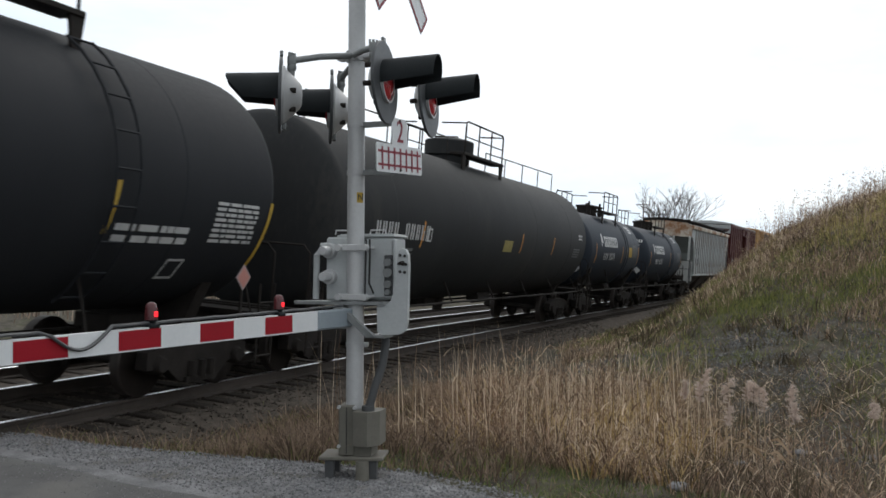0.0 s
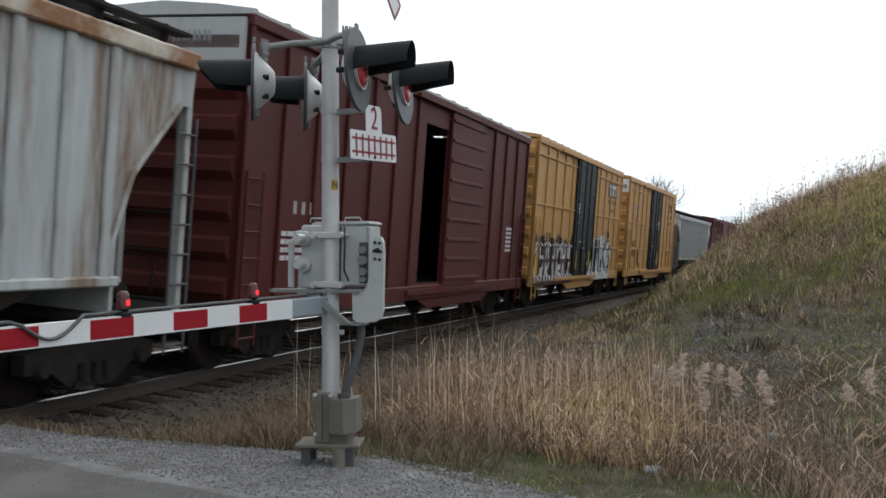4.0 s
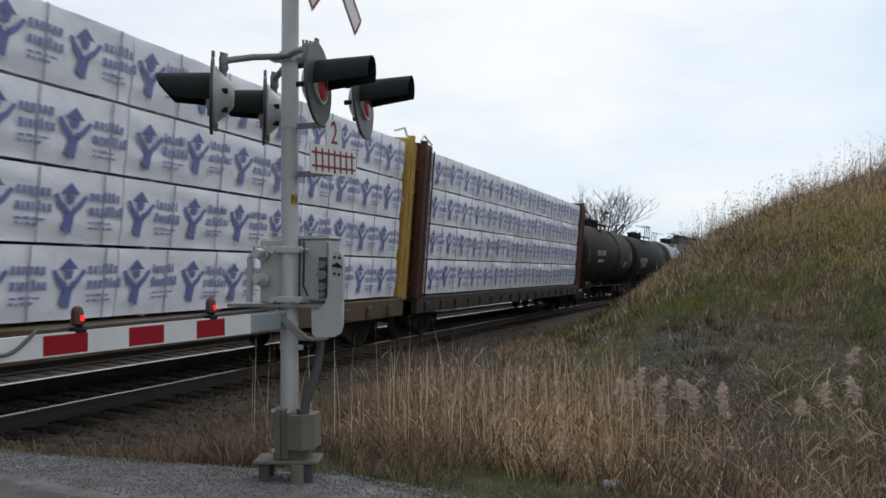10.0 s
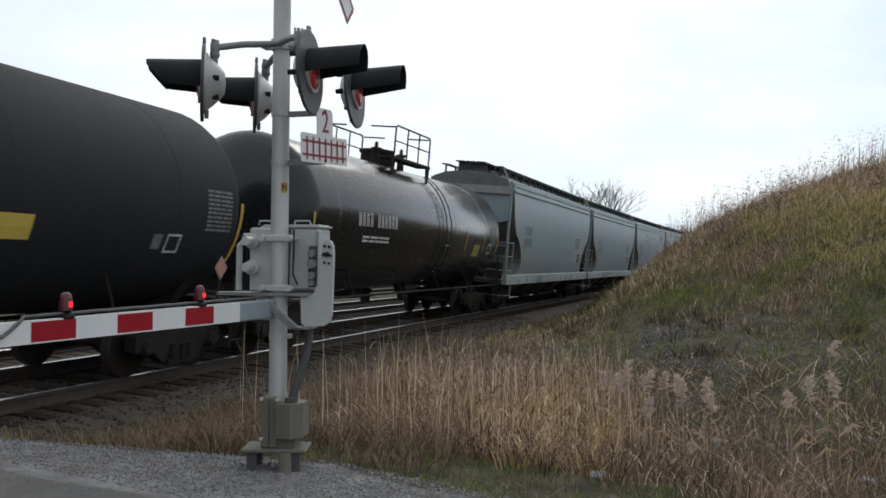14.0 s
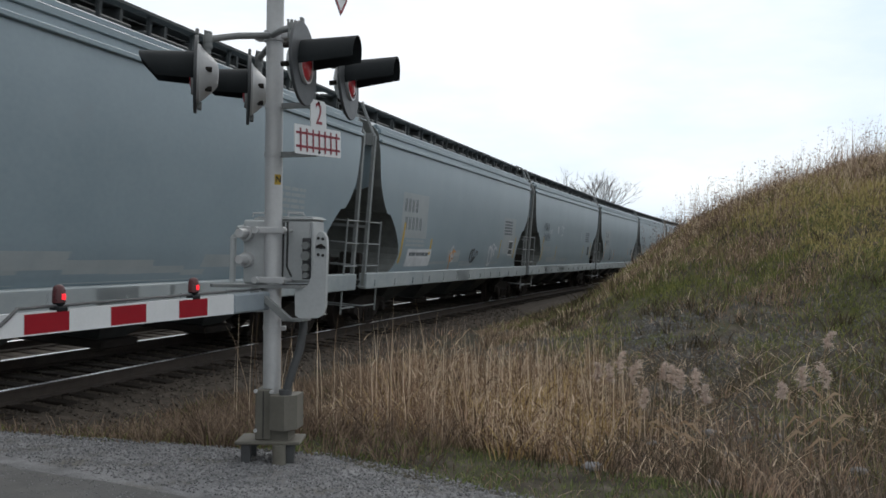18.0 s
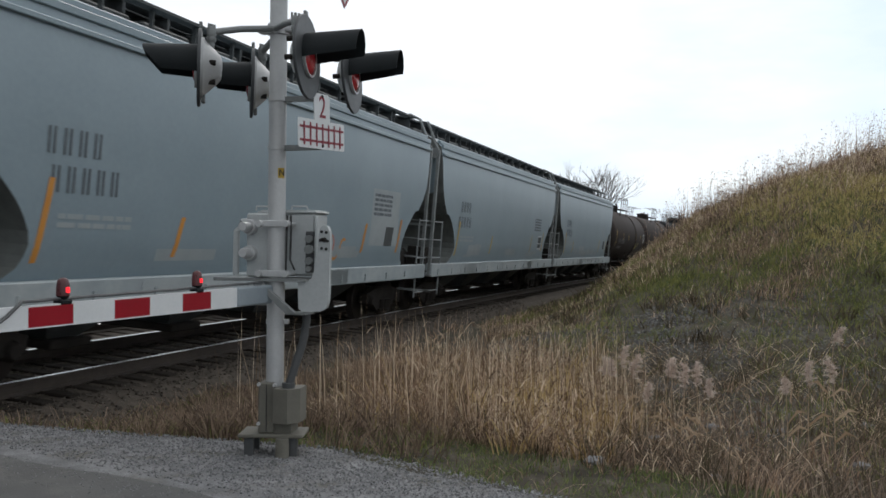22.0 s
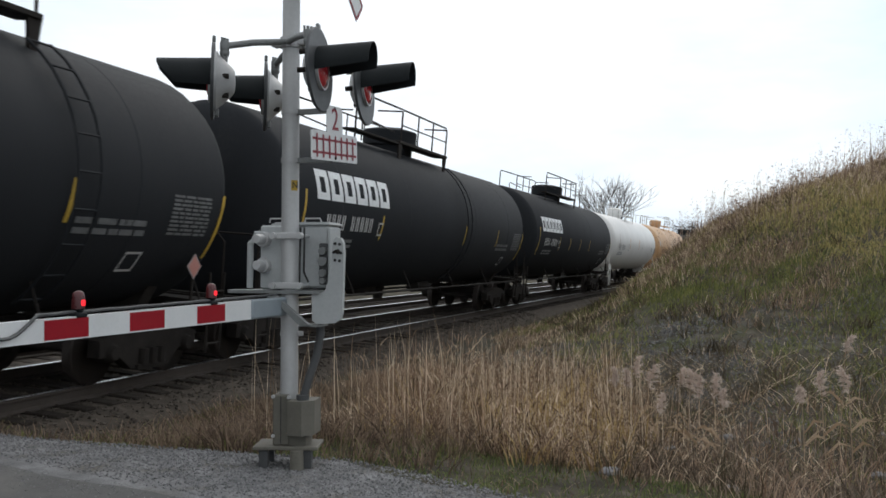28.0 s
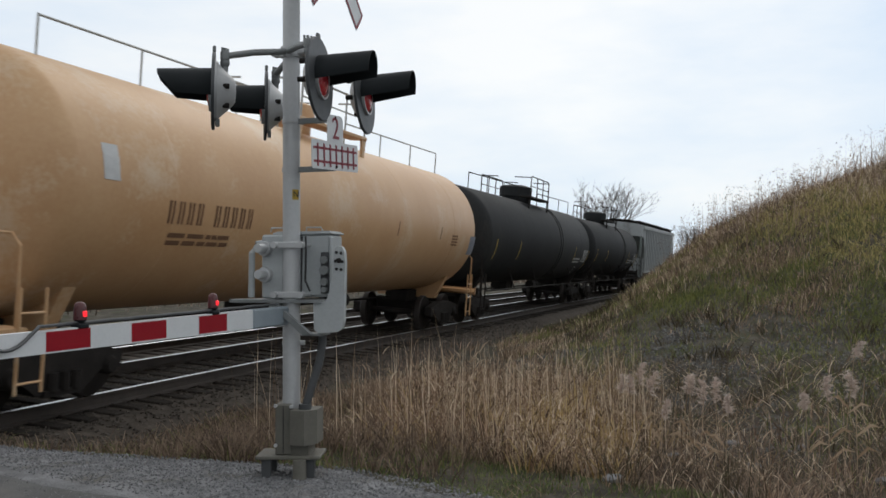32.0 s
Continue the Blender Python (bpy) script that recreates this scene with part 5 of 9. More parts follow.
M_HOPPER = material("blue_grey_hopper_paint", [(0.19, 0.25, 0.285), (0.26, 0.325, 0.362)], scale=0.45, fine=14, rough=0.4, bump=0.05, dirt=(0.2, 0.24, 0.265), dirt_at=0.6)
M_HOPPER_SILL = material("patched_sill_paint", [(0.2, 0.235, 0.255), (0.30, 0.34, 0.355), (0.45, 0.47, 0.47)], scale=0.7, fine=6, rough=0.6, bump=0.1, spread=0.16)
M_HOPPER_DARK = material("dark_hopper_steel", [(0.035, 0.04, 0.042), (0.07, 0.078, 0.08)], rough=0.7, bump=0.3)
M_SLOPE = material("grimy_slope_sheet", [(0.1, 0.108, 0.104), (0.18, 0.19, 0.182)], rough=0.8, bump=0.2, spec=0.2)
M_DECK = material("dirty_yellow_deck", [(0.04, 0.03, 0.02), (0.12, 0.08, 0.035)], scale=1.2, rough=0.8, bump=0.3)
M_RUSTY_WHITE = material("rust_stained_white", [(0.31, 0.335, 0.335), (0.43, 0.46, 0.465), (0.52, 0.545, 0.54)], scale=0.9, fine=9, rough=0.7, bump=0.2, stretch=(2.6, 2.6, 0.3), dirt=(0.2, 0.14, 0.1), dirt_at=0.46)
M_RUSTY_TOP = material("rust_eaten_white", [(0.5, 0.45, 0.36), (0.62, 0.6, 0.54)], scale=0.9, fine=7, rough=0.75, bump=0.3, stretch=(1, 1, 1), dirt=(0.25, 0.12, 0.055), dirt_at=0.45)
M_PALE_GREY = material("pale_grey_hopper_paint", [(0.305, 0.325, 0.33), (0.43, 0.447, 0.452)], scale=0.6, fine=12, rough=0.6, bump=0.12, stretch=(1, 1, 0.4), dirt=(0.18, 0.18, 0.17), dirt_at=0.6)
M_BAY = material("grimy_brown_bay_steel", [(0.055, 0.048, 0.043), (0.11, 0.097, 0.088)], scale=1.2, rough=0.8, bump=0.3, spec=0.2)
M_END_GRIME = material("dirty_grey_end_paint", [(0.13, 0.118, 0.105), (0.23, 0.21, 0.19)], scale=1.0, rough=0.75, bump=0.2, stretch=(1, 1, 0.4), dirt=(0.12, 0.09, 0.065), dirt_at=0.56)
M_SLATE = material("slate_end_paint", [(0.17, 0.19, 0.185), (0.25, 0.27, 0.26)], rough=0.65, bump=0.2, dirt=(0.2, 0.18, 0.15), dirt_at=0.6)
M_MAROON = material("maroon_boxcar_paint", [(0.06, 0.013, 0.013), (0.10, 0.022, 0.02)], scale=0.8, fine=12, rough=0.6, bump=0.12, stretch=(1, 1, 0.4), dirt=(0.05, 0.02, 0.018), dirt_at=0.58, spec=0.22)
M_DARK_MAROON = material("dark_maroon_spray_paint", [(0.028, 0.009, 0.009), (0.06, 0.018, 0.016)], scale=2, rough=0.6, bump=0)
M_OCHRE = material("yellow_boxcar_paint", [(0.37, 0.195, 0.056), (0.5, 0.285, 0.095)], scale=0.7, fine=12, rough=0.6, bump=0.1, stretch=(1, 1, 0.4), dirt=(0.27, 0.13, 0.045), dirt_at=0.54)
M_DOOR_BLACK = material("black_door_paint", [(0.009, 0.011, 0.013), (0.02, 0.024, 0.027)], scale=1.5, rough=0.55, bump=0.15, dirt=(0.035, 0.035, 0.035), dirt_at=0.66, spec=0.25)
M_PRINT_PALE = material("faded_blue_print", [(0.17, 0.19, 0.4), (0.3, 0.32, 0.52)], scale=4, rough=0.5, bump=0)
M_LADDER = material("grey_ladder_steel", [(0.15, 0.165, 0.17), (0.27, 0.285, 0.29)], rough=0.6, bump=0.1)
M_STRAP = material("grey_strap", [(0.2, 0.21, 0.24), (0.34, 0.35, 0.38)], rough=0.5, bump=0)
M_POST = material("dirty_white_posts", [(0.3, 0.31, 0.3), (0.46, 0.47, 0.46)], scale=2, rough=0.7, bump=0.2, dirt=(0.2, 0.14, 0.09), dirt_at=0.58)
M_WRAP = material("white_lumber_wrap", [(0.72, 0.745, 0.83), (0.87, 0.89, 0.96)], scale=2.0, fine=5, rough=0.4, bump=1.6, per_object=0.15)
M_PRINT = material("blue_print", [(0.1, 0.125, 0.33), (0.18, 0.205, 0.45)], scale=4, rough=0.5, bump=0.0)
M_WOOD = material("raw_wood", [(0.18, 0.12, 0.07), (0.3, 0.21, 0.12)], rough=0.85, bump=0.3)
M_DARK_DECK = material("dark_rusted_deck", [(0.022, 0.016, 0.013), (0.05, 0.036, 0.028)], scale=1.5, rough=0.85, bump=0.4)
M_GOLD_STEEL = material("yellow_bulkhead_paint", [(0.4, 0.25, 0.05), (0.52, 0.34, 0.09)], rough=0.6, bump=0.15, dirt=(0.2, 0.12, 0.05), dirt_at=0.62)
M_RED_STEEL = material("oxide_bulkhead_paint", [(0.05, 0.018, 0.012), (0.09, 0.032, 0.022)], rough=0.7, bump=0.2)
M_SPRAY_WHITE = material("white_spray_paint", [(0.42, 0.44, 0.46), (0.62, 0.64, 0.66)], scale=2.2, fine=9, rough=0.6, bump=0)
M_SPRAY_BLACK = material("black_spray_paint", [(0.01, 0.01, 0.012), (0.03, 0.03, 0.034)], scale=2, rough=0.6, bump=0)
M_SPRAY_GREY = material("grey_spray_paint", [(0.12, 0.13, 0.16), (0.3, 0.31, 0.35)], scale=1.8, rough=0.6, bump=0)
M_ORANGE = material("orange_marking", [(0.5, 0.2, 0.03), (0.6, 0.27, 0.05)], rough=0.6, bump=0)
M_PLACARD = material("yellow_placard", [(0.5, 0.36, 0.05), (0.62, 0.47, 0.1)], scale=6, rough=0.6, bump=0)


# ---- one builder for each kind of lettering and colour


def marks_old_black(car, wrap, half):
    yellow_ticks(car, wrap, (-half + 1.0, -half + 4.0, half - 3.8), wrap[1] - 0.35, 0.6, slant=0.07)
    yellow_ticks(car, wrap, (half - 0.62,), wrap[1] - 0.55, 0.9, slant=0.08)
    panel_text(car, half - 3.62, wrap[1] - 0.62, 1.4, 0.26, wrap, rows=2)
    panel_text(car, half - 1.8, wrap[1] - 0.42, 1.0, 0.55, wrap, rows=8)
    part("placard_holder", frame_shape(half - 2.4, wrap[1] - 1.04, 0.34, 0.26, wrap), M_MARK, car)


def frame_shape(x, z, w, h, wrap, t=0.03, y=0):
    sh = Shape()
    for a, b, c, d in ((x, x + w, z - h / 2, z - h / 2 + t), (x, x + w, z + h / 2 - t, z + h / 2), (x, x + t, z - h / 2 + t, z + h / 2 - t), (x + w - t, x + w, z - h / 2 + t, z + h / 2 - t)):
        add_patch(sh, a, b, c, d, y, wrap)
    return sh


def marks_long_black(car, wrap, half):
    writing(car, -half + 1.7, wrap[1] - 0.17, 0, 0.29, 10, M_MARK, wrap=wrap, skip=(4,), name="stencil_row", label="row of white stencilled characters", width=0.55)
    panel_text(car, -half + 1.55, wrap[1] - 0.56, 2.0, 0.2, wrap, rows=2, mat=M_FADED_WHITE)
    yellow_ticks(car, wrap, (-half + 0.65,), wrap[1] + 0.0, 1.05, M_ORANGE, slant=0.14)
    yellow_ticks(car, wrap, (-half + 3.75, half - 7.8, half - 4.65), wrap[1] - 0.2, 0.5, M_ORANGE, slant=0.08)
    part("placard_holder", frame_shape(-half + 4.05, wrap[1] - 0.2, 0.22, 0.26, wrap), M_MARK, car)
    quad_mark(car, wrap, half - 9.2, wrap[1] - 0.3, 0.7, 0.28, M_OLD_PLACARD, label="faded yellow warning placard")
    panel_text(car, half - 1.6, wrap[1] + 0.15, 0.5, 0.2, wrap, rows=2)
    panel_text(car, half - 2.1, wrap[1] - 0.35, 0.8, 0.3, wrap, rows=4, mat=M_FADED_WHITE)


M_FADED_WHITE = material("faded_white_stencil", [(0.08, 0.083, 0.085), (0.2, 0.205, 0.21)], scale=6, rough=0.7, bump=0)
M_DEEP_PLACARD = material("deep_yellow_placard", [(0.34, 0.21, 0.012), (0.44, 0.29, 0.03)], scale=6, rough=0.6, bump=0)
M_OLD_PLACARD = material("faded_placard", [(0.2, 0.17, 0.05), (0.36, 0.3, 0.1)], scale=7, rough=0.7, bump=0)


def marks_small_blue(car, wrap, half, placard=True):
    emblem(car, wrap, -half + 1.95, wrap[1] + 0.35)
    writing(car, -half + 2.5, wrap[1] + 0.35, 0, 0.38, 6, M_MARK, wrap=wrap, name="company_shape", label="bold white hollow block", width=0.86, gap=0.16, hollow=True)
    writing(car, -half + 2.4, wrap[1] - 0.2, 0, 0.26, 10, M_MARK, wrap=wrap, skip=(4,), name="stencil_row")
    panel_text(car, half - 2.0, wrap[1] + 0.08, 0.9, 0.52, wrap, rows=8, mat=M_FADED_WHITE)
    if placard:
        quad_mark(car, wrap, half - 2.75, wrap[1] + 0.02, 0.6, 0.4, M_DEEP_PLACARD, label="deep yellow warning placard")
        panel_text(car, half - 3.55, wrap[1] - 0.02, 0.55, 0.4, wrap, rows=4, mat=M_FADED_WHITE)
    panel_text(car, half - 1.9, wrap[1] + 0.95, 0.7, 0.3, wrap, rows=3)
    yellow_ticks(car, wrap, (-half + 1.1, half - 4.1, half - 0.8), wrap[1] - 0.1, 0.7, M_ORANGE)
    # front head: stencils high up, a diamond and a bar low down
    head = Shape()
    R, zc = wrap

    def on_head(y, z):
        r = min(0.97, math.hypot(y, z - zc) / R)
        return (-half + (0.0 if placard else 0.3) + 0.55 * (1 - math.sqrt(1 - r * r)) - 0.012, y, z)
    for k in range(9):
        if k != 4:
            y0 = -1.05 + 0.1 * k
            head.add([on_head(y0, zc + 0.62), on_head(y0 + 0.06, zc + 0.62), on_head(y0 + 0.06, zc + 0.76), on_head(y0, zc + 0.76)], [(0, 1, 2, 3)])
    for z in (0.48, 0.38):
        head.add([on_head(-0.95, zc + z), on_head(-0.5, zc + z), on_head(-0.5, zc + z + 0.04), on_head(-0.95, zc + z + 0.04)], [(0, 1, 2, 3)])
    part("head_stencil", head, M_MARK, car, "white stencilled lines on the tank head")["kind"] = "stuff"
    part("warning_diamond", Shape().add([on_head(-0.9, zc - 0.82), on_head(-0.72, zc - 0.66), on_head(-0.9, zc - 0.5), on_head(-1.06, zc - 0.66)], [(0, 1, 2, 3)]), M_WHITE_SHEET, car, "small white warning diamond")


def emblem(car, wrap, x, z):
    sh = Shape()
    add_patch(sh, x, x + 0.1, z - 0.18, z + 0.1, 0, wrap, slant=0.04)
    add_patch(sh, x + 0.16, x + 0.34, z - 0.08, z + 0.26, 0, wrap, slant=-0.08)
    return part("emblem", sh, M_MARK, car, "small white abstract emblem")


def marks_mid_black(car, wrap, half):
    writing(car, -half + 3.1, wrap[1] + 0.1, 0, 0.28, 11, M_MARK, wrap=wrap, skip=(4,), name="stencil_row", label="row of white stencilled characters")
    panel_text(car, -half + 3.4, wrap[1] - 0.3, 1.6, 0.16, wrap, rows=2)
    quad_mark(car, wrap, half - 3.4, wrap[1] - 0.42, 0.7, 0.34, M_OLD_PLACARD, label="faded yellow warning placard")
    yellow_ticks(car, wrap, (-half + 0.9, half - 4.3, half - 2.35, half - 0.7), wrap[1] - 0.15, 0.55)
    panel_text(car, half - 1.6, wrap[1] + 0.02, 0.72, 0.6, wrap, rows=9, mat=M_FADED_WHITE)
    part("placard_holder", frame_shape(half - 1.75, wrap[1] - 0.35, 0.34, 0.3, wrap), M_MARK, car)


def marks_plain_black(car, wrap, half):
    writing(car, -half + 1.7, wrap[1] + 0.0, 0, 0.34, 11, M_MARK, wrap=wrap, skip=(4,), name="stencil_row", label="row of white stencilled characters")
    panel_text(car, -half + 1.9, wrap[1] - 0.34, 0.7, 0.3, wrap, rows=3, mat=M_FADED_WHITE)
    rg = random.Random(3)
    part("graffiti", ribbon([(-half + 1.6 + 0.09 * q, wrap[1] - 0.72 + 0.16 * math.sin(q * 2.1) + rg.uniform(-0.06, 0.06)) for q in range(10)], 0.05, 0, wrap), M_FADED_WHITE, car, "small pale scribble")
    panel_text(car, -half + 2.9, wrap[1] - 0.32, 1.1, 0.22, wrap, rows=2)
    quad_mark(car, wrap, half - 5.5, wrap[1] - 0.38, 0.55, 0.28, M_PLACARD, label="yellow warning placard")
    yellow_ticks(car, wrap, (half - 0.5,), wrap[1] - 0.3, 0.9, slant=0.08)
    panel_text(car, half - 1.4, wrap[1] + 0.0, 0.72, 0.62, wrap, rows=10, mat=M_FADED_WHITE)
    quad_mark(car, wrap, half - 2.62, wrap[1] - 0.48, 0.2, 0.2, M_FADED_WHITE, name="notice", label="small white notice")
    part("placard_holder", frame_shape(half - 2.3, wrap[1] - 0.5, 0.34, 0.26, wrap), M_MARK, car)


def marks_brown(car, wrap, half):
    writing(car, -half + 2.0, wrap[1] - 0.3, 0, 0.32, 11, M_FADED_WHITE, wrap=wrap, skip=(4,), name="stencil_row", label="row of faded white stencilled characters")
    panel_text(car, -half + 2.1, wrap[1] - 0.68, 1.5, 0.16, wrap, rows=2, mat=M_FADED_WHITE)
    yellow_ticks(car, wrap, (-half + 0.9,), wrap[1] - 0.1, 0.95, slant=0.12)
    yellow_ticks(car, wrap, (-half + 3.6, -half + 5.9, half - 5.2, half - 3.0), wrap[1] + 0.0, 0.45)
    panel_text(car, half - 1.5, wrap[1] - 0.05, 0.7, 0.6, wrap, rows=7)
    rg = random.Random(9)
    for q in range(6):
        cx, cz = half - 4.6 + 0.5 * q, wrap[1] - 0.55
        path = [(cx + rg.uniform(-0.25, 0.25), cz + rg.uniform(-0.28, 0.28)) for _ in range(5)]
        part("graffiti", ribbon(path, 0.13 if q < 3 else 0.05, 0, wrap), M_OLD_PLACARD if q < 3 else M_FADED_WHITE, car, "faded sprayed scribble")


def corner_placard(car, L):
    """Diamond-shaped placard on a short post over the rear truck."""
    x, y = L / 2 - 1.5, -1.5
    post = part("placard_post", Shape().box(x - 0.02, x + 0.02, y - 0.015, y + 0.015, 0.98, 1.5), M_STEEL_DARK, car)
    def diamond(r, y0, y1):
        return Shape().prism([(x - r, 1.6), (x, 1.6 - r), (x + r, 1.6), (x, 1.6 + r)], y0, y1, axis="y")
    part("placard", diamond(0.18, y - 0.022, y - 0.016), M_OLD_WHITE_PLACARD, post, "weathered white diamond placard")
    part("placard_face", diamond(0.15, y - 0.026, y - 0.023), M_SPRAY_RED, post, "faded red diamond")


def marks_big_black(car, wrap, half, placard=True):
    writing(car, -half + 1.4, wrap[1] + 0.42, 0, 0.52, 6, M_WHITE_SHEET, wrap=wrap, name="company_shape", label="bold white hollow block", width=1.0, gap=0.14, hollow=True)
    writing(car, -half + 1.85, wrap[1] - 0.22, 0, 0.28, 10, M_MARK, wrap=wrap, skip=(4,), name="stencil_row", width=0.48)
    panel_text(car, -half + 1.75, wrap[1] - 0.6, 1.5, 0.2, wrap, rows=2, mat=M_FADED_WHITE)
    yellow_ticks(car, wrap, (-half + 0.8,), wrap[1] - 0.2, 1.0, slant=0.14)
    yellow_ticks(car, wrap, (-half + 4.5, half - 7.2, half - 3.8) if placard else (-half + 4.5, half - 11.2, half - 8.9, half - 6.6), wrap[1] - 0.25, 0.5)
    yellow_ticks(car, wrap, (half - 0.62,), wrap[1] - 0.45, 0.9, slant=0.08)
    part("placard_holder", frame_shape(-half + 4.35, wrap[1] - 0.28, 0.24, 0.26, wrap), M_MARK, car)
    panel_text(car, half - 3.6, wrap[1] - 0.52, 1.4, 0.24, wrap, rows=2, mat=M_FADED_WHITE)
    panel_text(car, half - 1.75, wrap[1] - 0.32, 0.95, 0.55, wrap, rows=10, mat=M_FADED_WHITE)
    part("placard_holder", frame_shape(half - 2.4, wrap[1] - 0.95, 0.34, 0.26, wrap), M_MARK, car)


def marks_pale(dark, shift, orange):
    def fun(car, wrap, half):
        writing(car, -half + 2.9 + shift, wrap[1] - 0.2, 0, 0.3, 10, dark, wrap=wrap, skip=(4,), name="stencil_row", label="row of dark stencilled characters")
        panel_text(car, -half + 3.0 + shift, wrap[1] - 0.55, 1.6, 0.2, wrap, rows=2, mat=dark)
        if orange:
            part("placard_holder", frame_shape(-half + 4.9, wrap[1] - 0.2, 0.34, 0.34, wrap), M_SPRAY_GREY, car)
            yellow_ticks(car, wrap, (-half + 5.55, half - 8.4), wrap[1] + 0.05, 0.6, M_ORANGE, slant=0.08)
            yellow_ticks(car, wrap, (-half + 1.7,), wrap[1] + 0.05, 0.85, M_RUST_STREAK, slant=0.1)
        else:
            quad_mark(car, wrap, -half + 0.95, wrap[1] + 0.32, 0.3, 0.42, M_MARK, name="notice", label="peeling pale notice")
        yellow_ticks(car, wrap, (half - 6.6, half - 3.6), wrap[1] - 0.1, 0.3, dark, w=0.05)
        panel_text(car, half - 2.6, wrap[1] - 0.25, 0.5, 0.3, wrap, rows=4, mat=dark)
        quad_mark(car, wrap, half - 0.95, wrap[1] - 0.35, 0.5, 0.5, M_SPRAY_GREY, label="dark instruction panel")
    return fun


def on_side(ps, y, wrap=None):
    if wrap is None:
        return [(a, y, b) for a, b in ps]
    if callable(wrap):
        return [(a, y - float(wrap(b)), b) for a, b in ps]
    R, zc = wrap
    out = []
    for a, b in ps:
        h = max(-0.98, min(0.98, (b - zc) / R))
        out.append((a, -(R + 0.012) * math.sqrt(1 - h * h), zc + (R + 0.012) * h))
    return out


def ribbon(path, width, y, wrap=None):
    """A flat painted stroke of even width along a path, with blunt round ends."""
    sh = Shape()
    left, right = [], []
    n = len(path)
    for i, (a, b) in enumerate(path):
        p, q = path[max(0, i - 1)], path[min(n - 1, i + 1)]
        dx, dz = q[0] - p[0], q[1] - p[1]
        d = math.hypot(dx, dz) or 1.0
        w = width * (0.72 if i in (0, n - 1) else 1.0) / 2
        left.append((a - dz / d * w, b + dx / d * w))
        right.append((a + dz / d * w, b - dx / d * w))
    pts = on_side(left, y, wrap) + on_side(right, y, wrap)
    return sh.add(pts, [(i, i + 1, n + i + 1, n + i) for i in range(n - 1)])


def box_relief(half, ribs, door, low, w=1.5, rails=()):
    """How far the side of a boxcar stands out from its sheet, for arrays of places."""
    at = -half + 0.07 + (2 * half - 0.14) * np.arange(ribs + 1) / ribs
    at = at[np.abs(at - door[0]) >= door[1] / 2 + 0.12]

    def fun(x, z):
        d = np.abs(x[..., None] - at).min(axis=-1)
        out = np.where(d < 0.058, 0.056, 0.0)
        out = np.where(np.abs(x - door[0]) < door[1] / 2 + 0.02, 0.125, out)
        for r in rails:
            out = np.maximum(out, np.where((np.abs(z - r) < 0.045) & (np.abs(x - door[0]) > door[1] / 2), 0.052, 0.0))
        return w + np.maximum(out, np.where(z < low + 0.19, 0.072, 0.0))
    return fun


def painted(car, x0, x1, z0, z1, layers, relief, label, res=0.017, seed=1):
    """Spray paint laid on a ribbed side in small facets. layers, lowest first: ("area", outline, material), ("line", path, width, material) or ("ring", cx, cz, rx, rz, width, material)."""
    rng = np.random.default_rng(seed)
    xs, zs = np.arange(x0, x1, res), np.arange(z0, z1, res)
    X, Z = np.meshgrid(xs + res / 2, zs + res / 2)
    px, pz = X + rng.normal(0, 0.004, X.shape), Z + rng.normal(0, 0.004, X.shape)
    pick = np.full(X.shape, -1)
    mats = []
    for ly in layers:
        if ly[-1] not in mats:
            mats.append(ly[-1])
        if ly[0] == "area":
            inside = np.zeros(X.shape, bool)
            ps = ly[1]
            for (ax, az), (bx, bz) in zip(ps, ps[1:] + ps[:1]):
                if az != bz:
                    inside ^= ((az > pz) != (bz > pz)) & (px < (bx - ax) * (pz - az) / (bz - az) + ax)
        elif ly[0] == "line":
            inside = np.zeros(X.shape, bool)
            for (ax, az), (bx, bz) in zip(ly[1][:-1], ly[1][1:]):
                ll = (bx - ax) ** 2 + (bz - az) ** 2
                t = np.clip(((px - ax) * (bx - ax) + (pz - az) * (bz - az)) / ll, 0, 1)
                inside |= np.hypot(px - ax - t * (bx - ax), pz - az - t * (bz - az)) < ly[2] / 2
        else:
            _, cx, cz, rx, rz, wd, _ = ly
            d = np.hypot((px - cx) / rx, (pz - cz) / rz)
            inside = np.abs(d - 1) * min(rx, rz) < wd / 2 if wd else d < 1
        pick[inside] = mats.index(ly[-1])
    GX, GZ = np.meshgrid(np.append(xs, xs[-1] + res), np.append(zs, zs[-1] + res))
    verts = np.stack([GX.ravel(), -relief(GX, GZ).ravel() - 0.007, GZ.ravel()], 1)
    nx = len(xs) + 1
    for k, mat in enumerate(mats):
        r, c = np.nonzero(pick == k)
        if len(r) == 0:
            continue
        a = r * nx + c
        quads = np.stack([a, a + 1, a + 1 + nx, a + nx], 1)
        used, inv = np.unique(quads, return_inverse=True)
        me = bpy.data.meshes.new("graffiti")
        me.from_pydata(verts[used].tolist(), [], inv.reshape(-1, 4).tolist())
        me.materials.append(mat)
        part("graffiti", me, None, car, label)


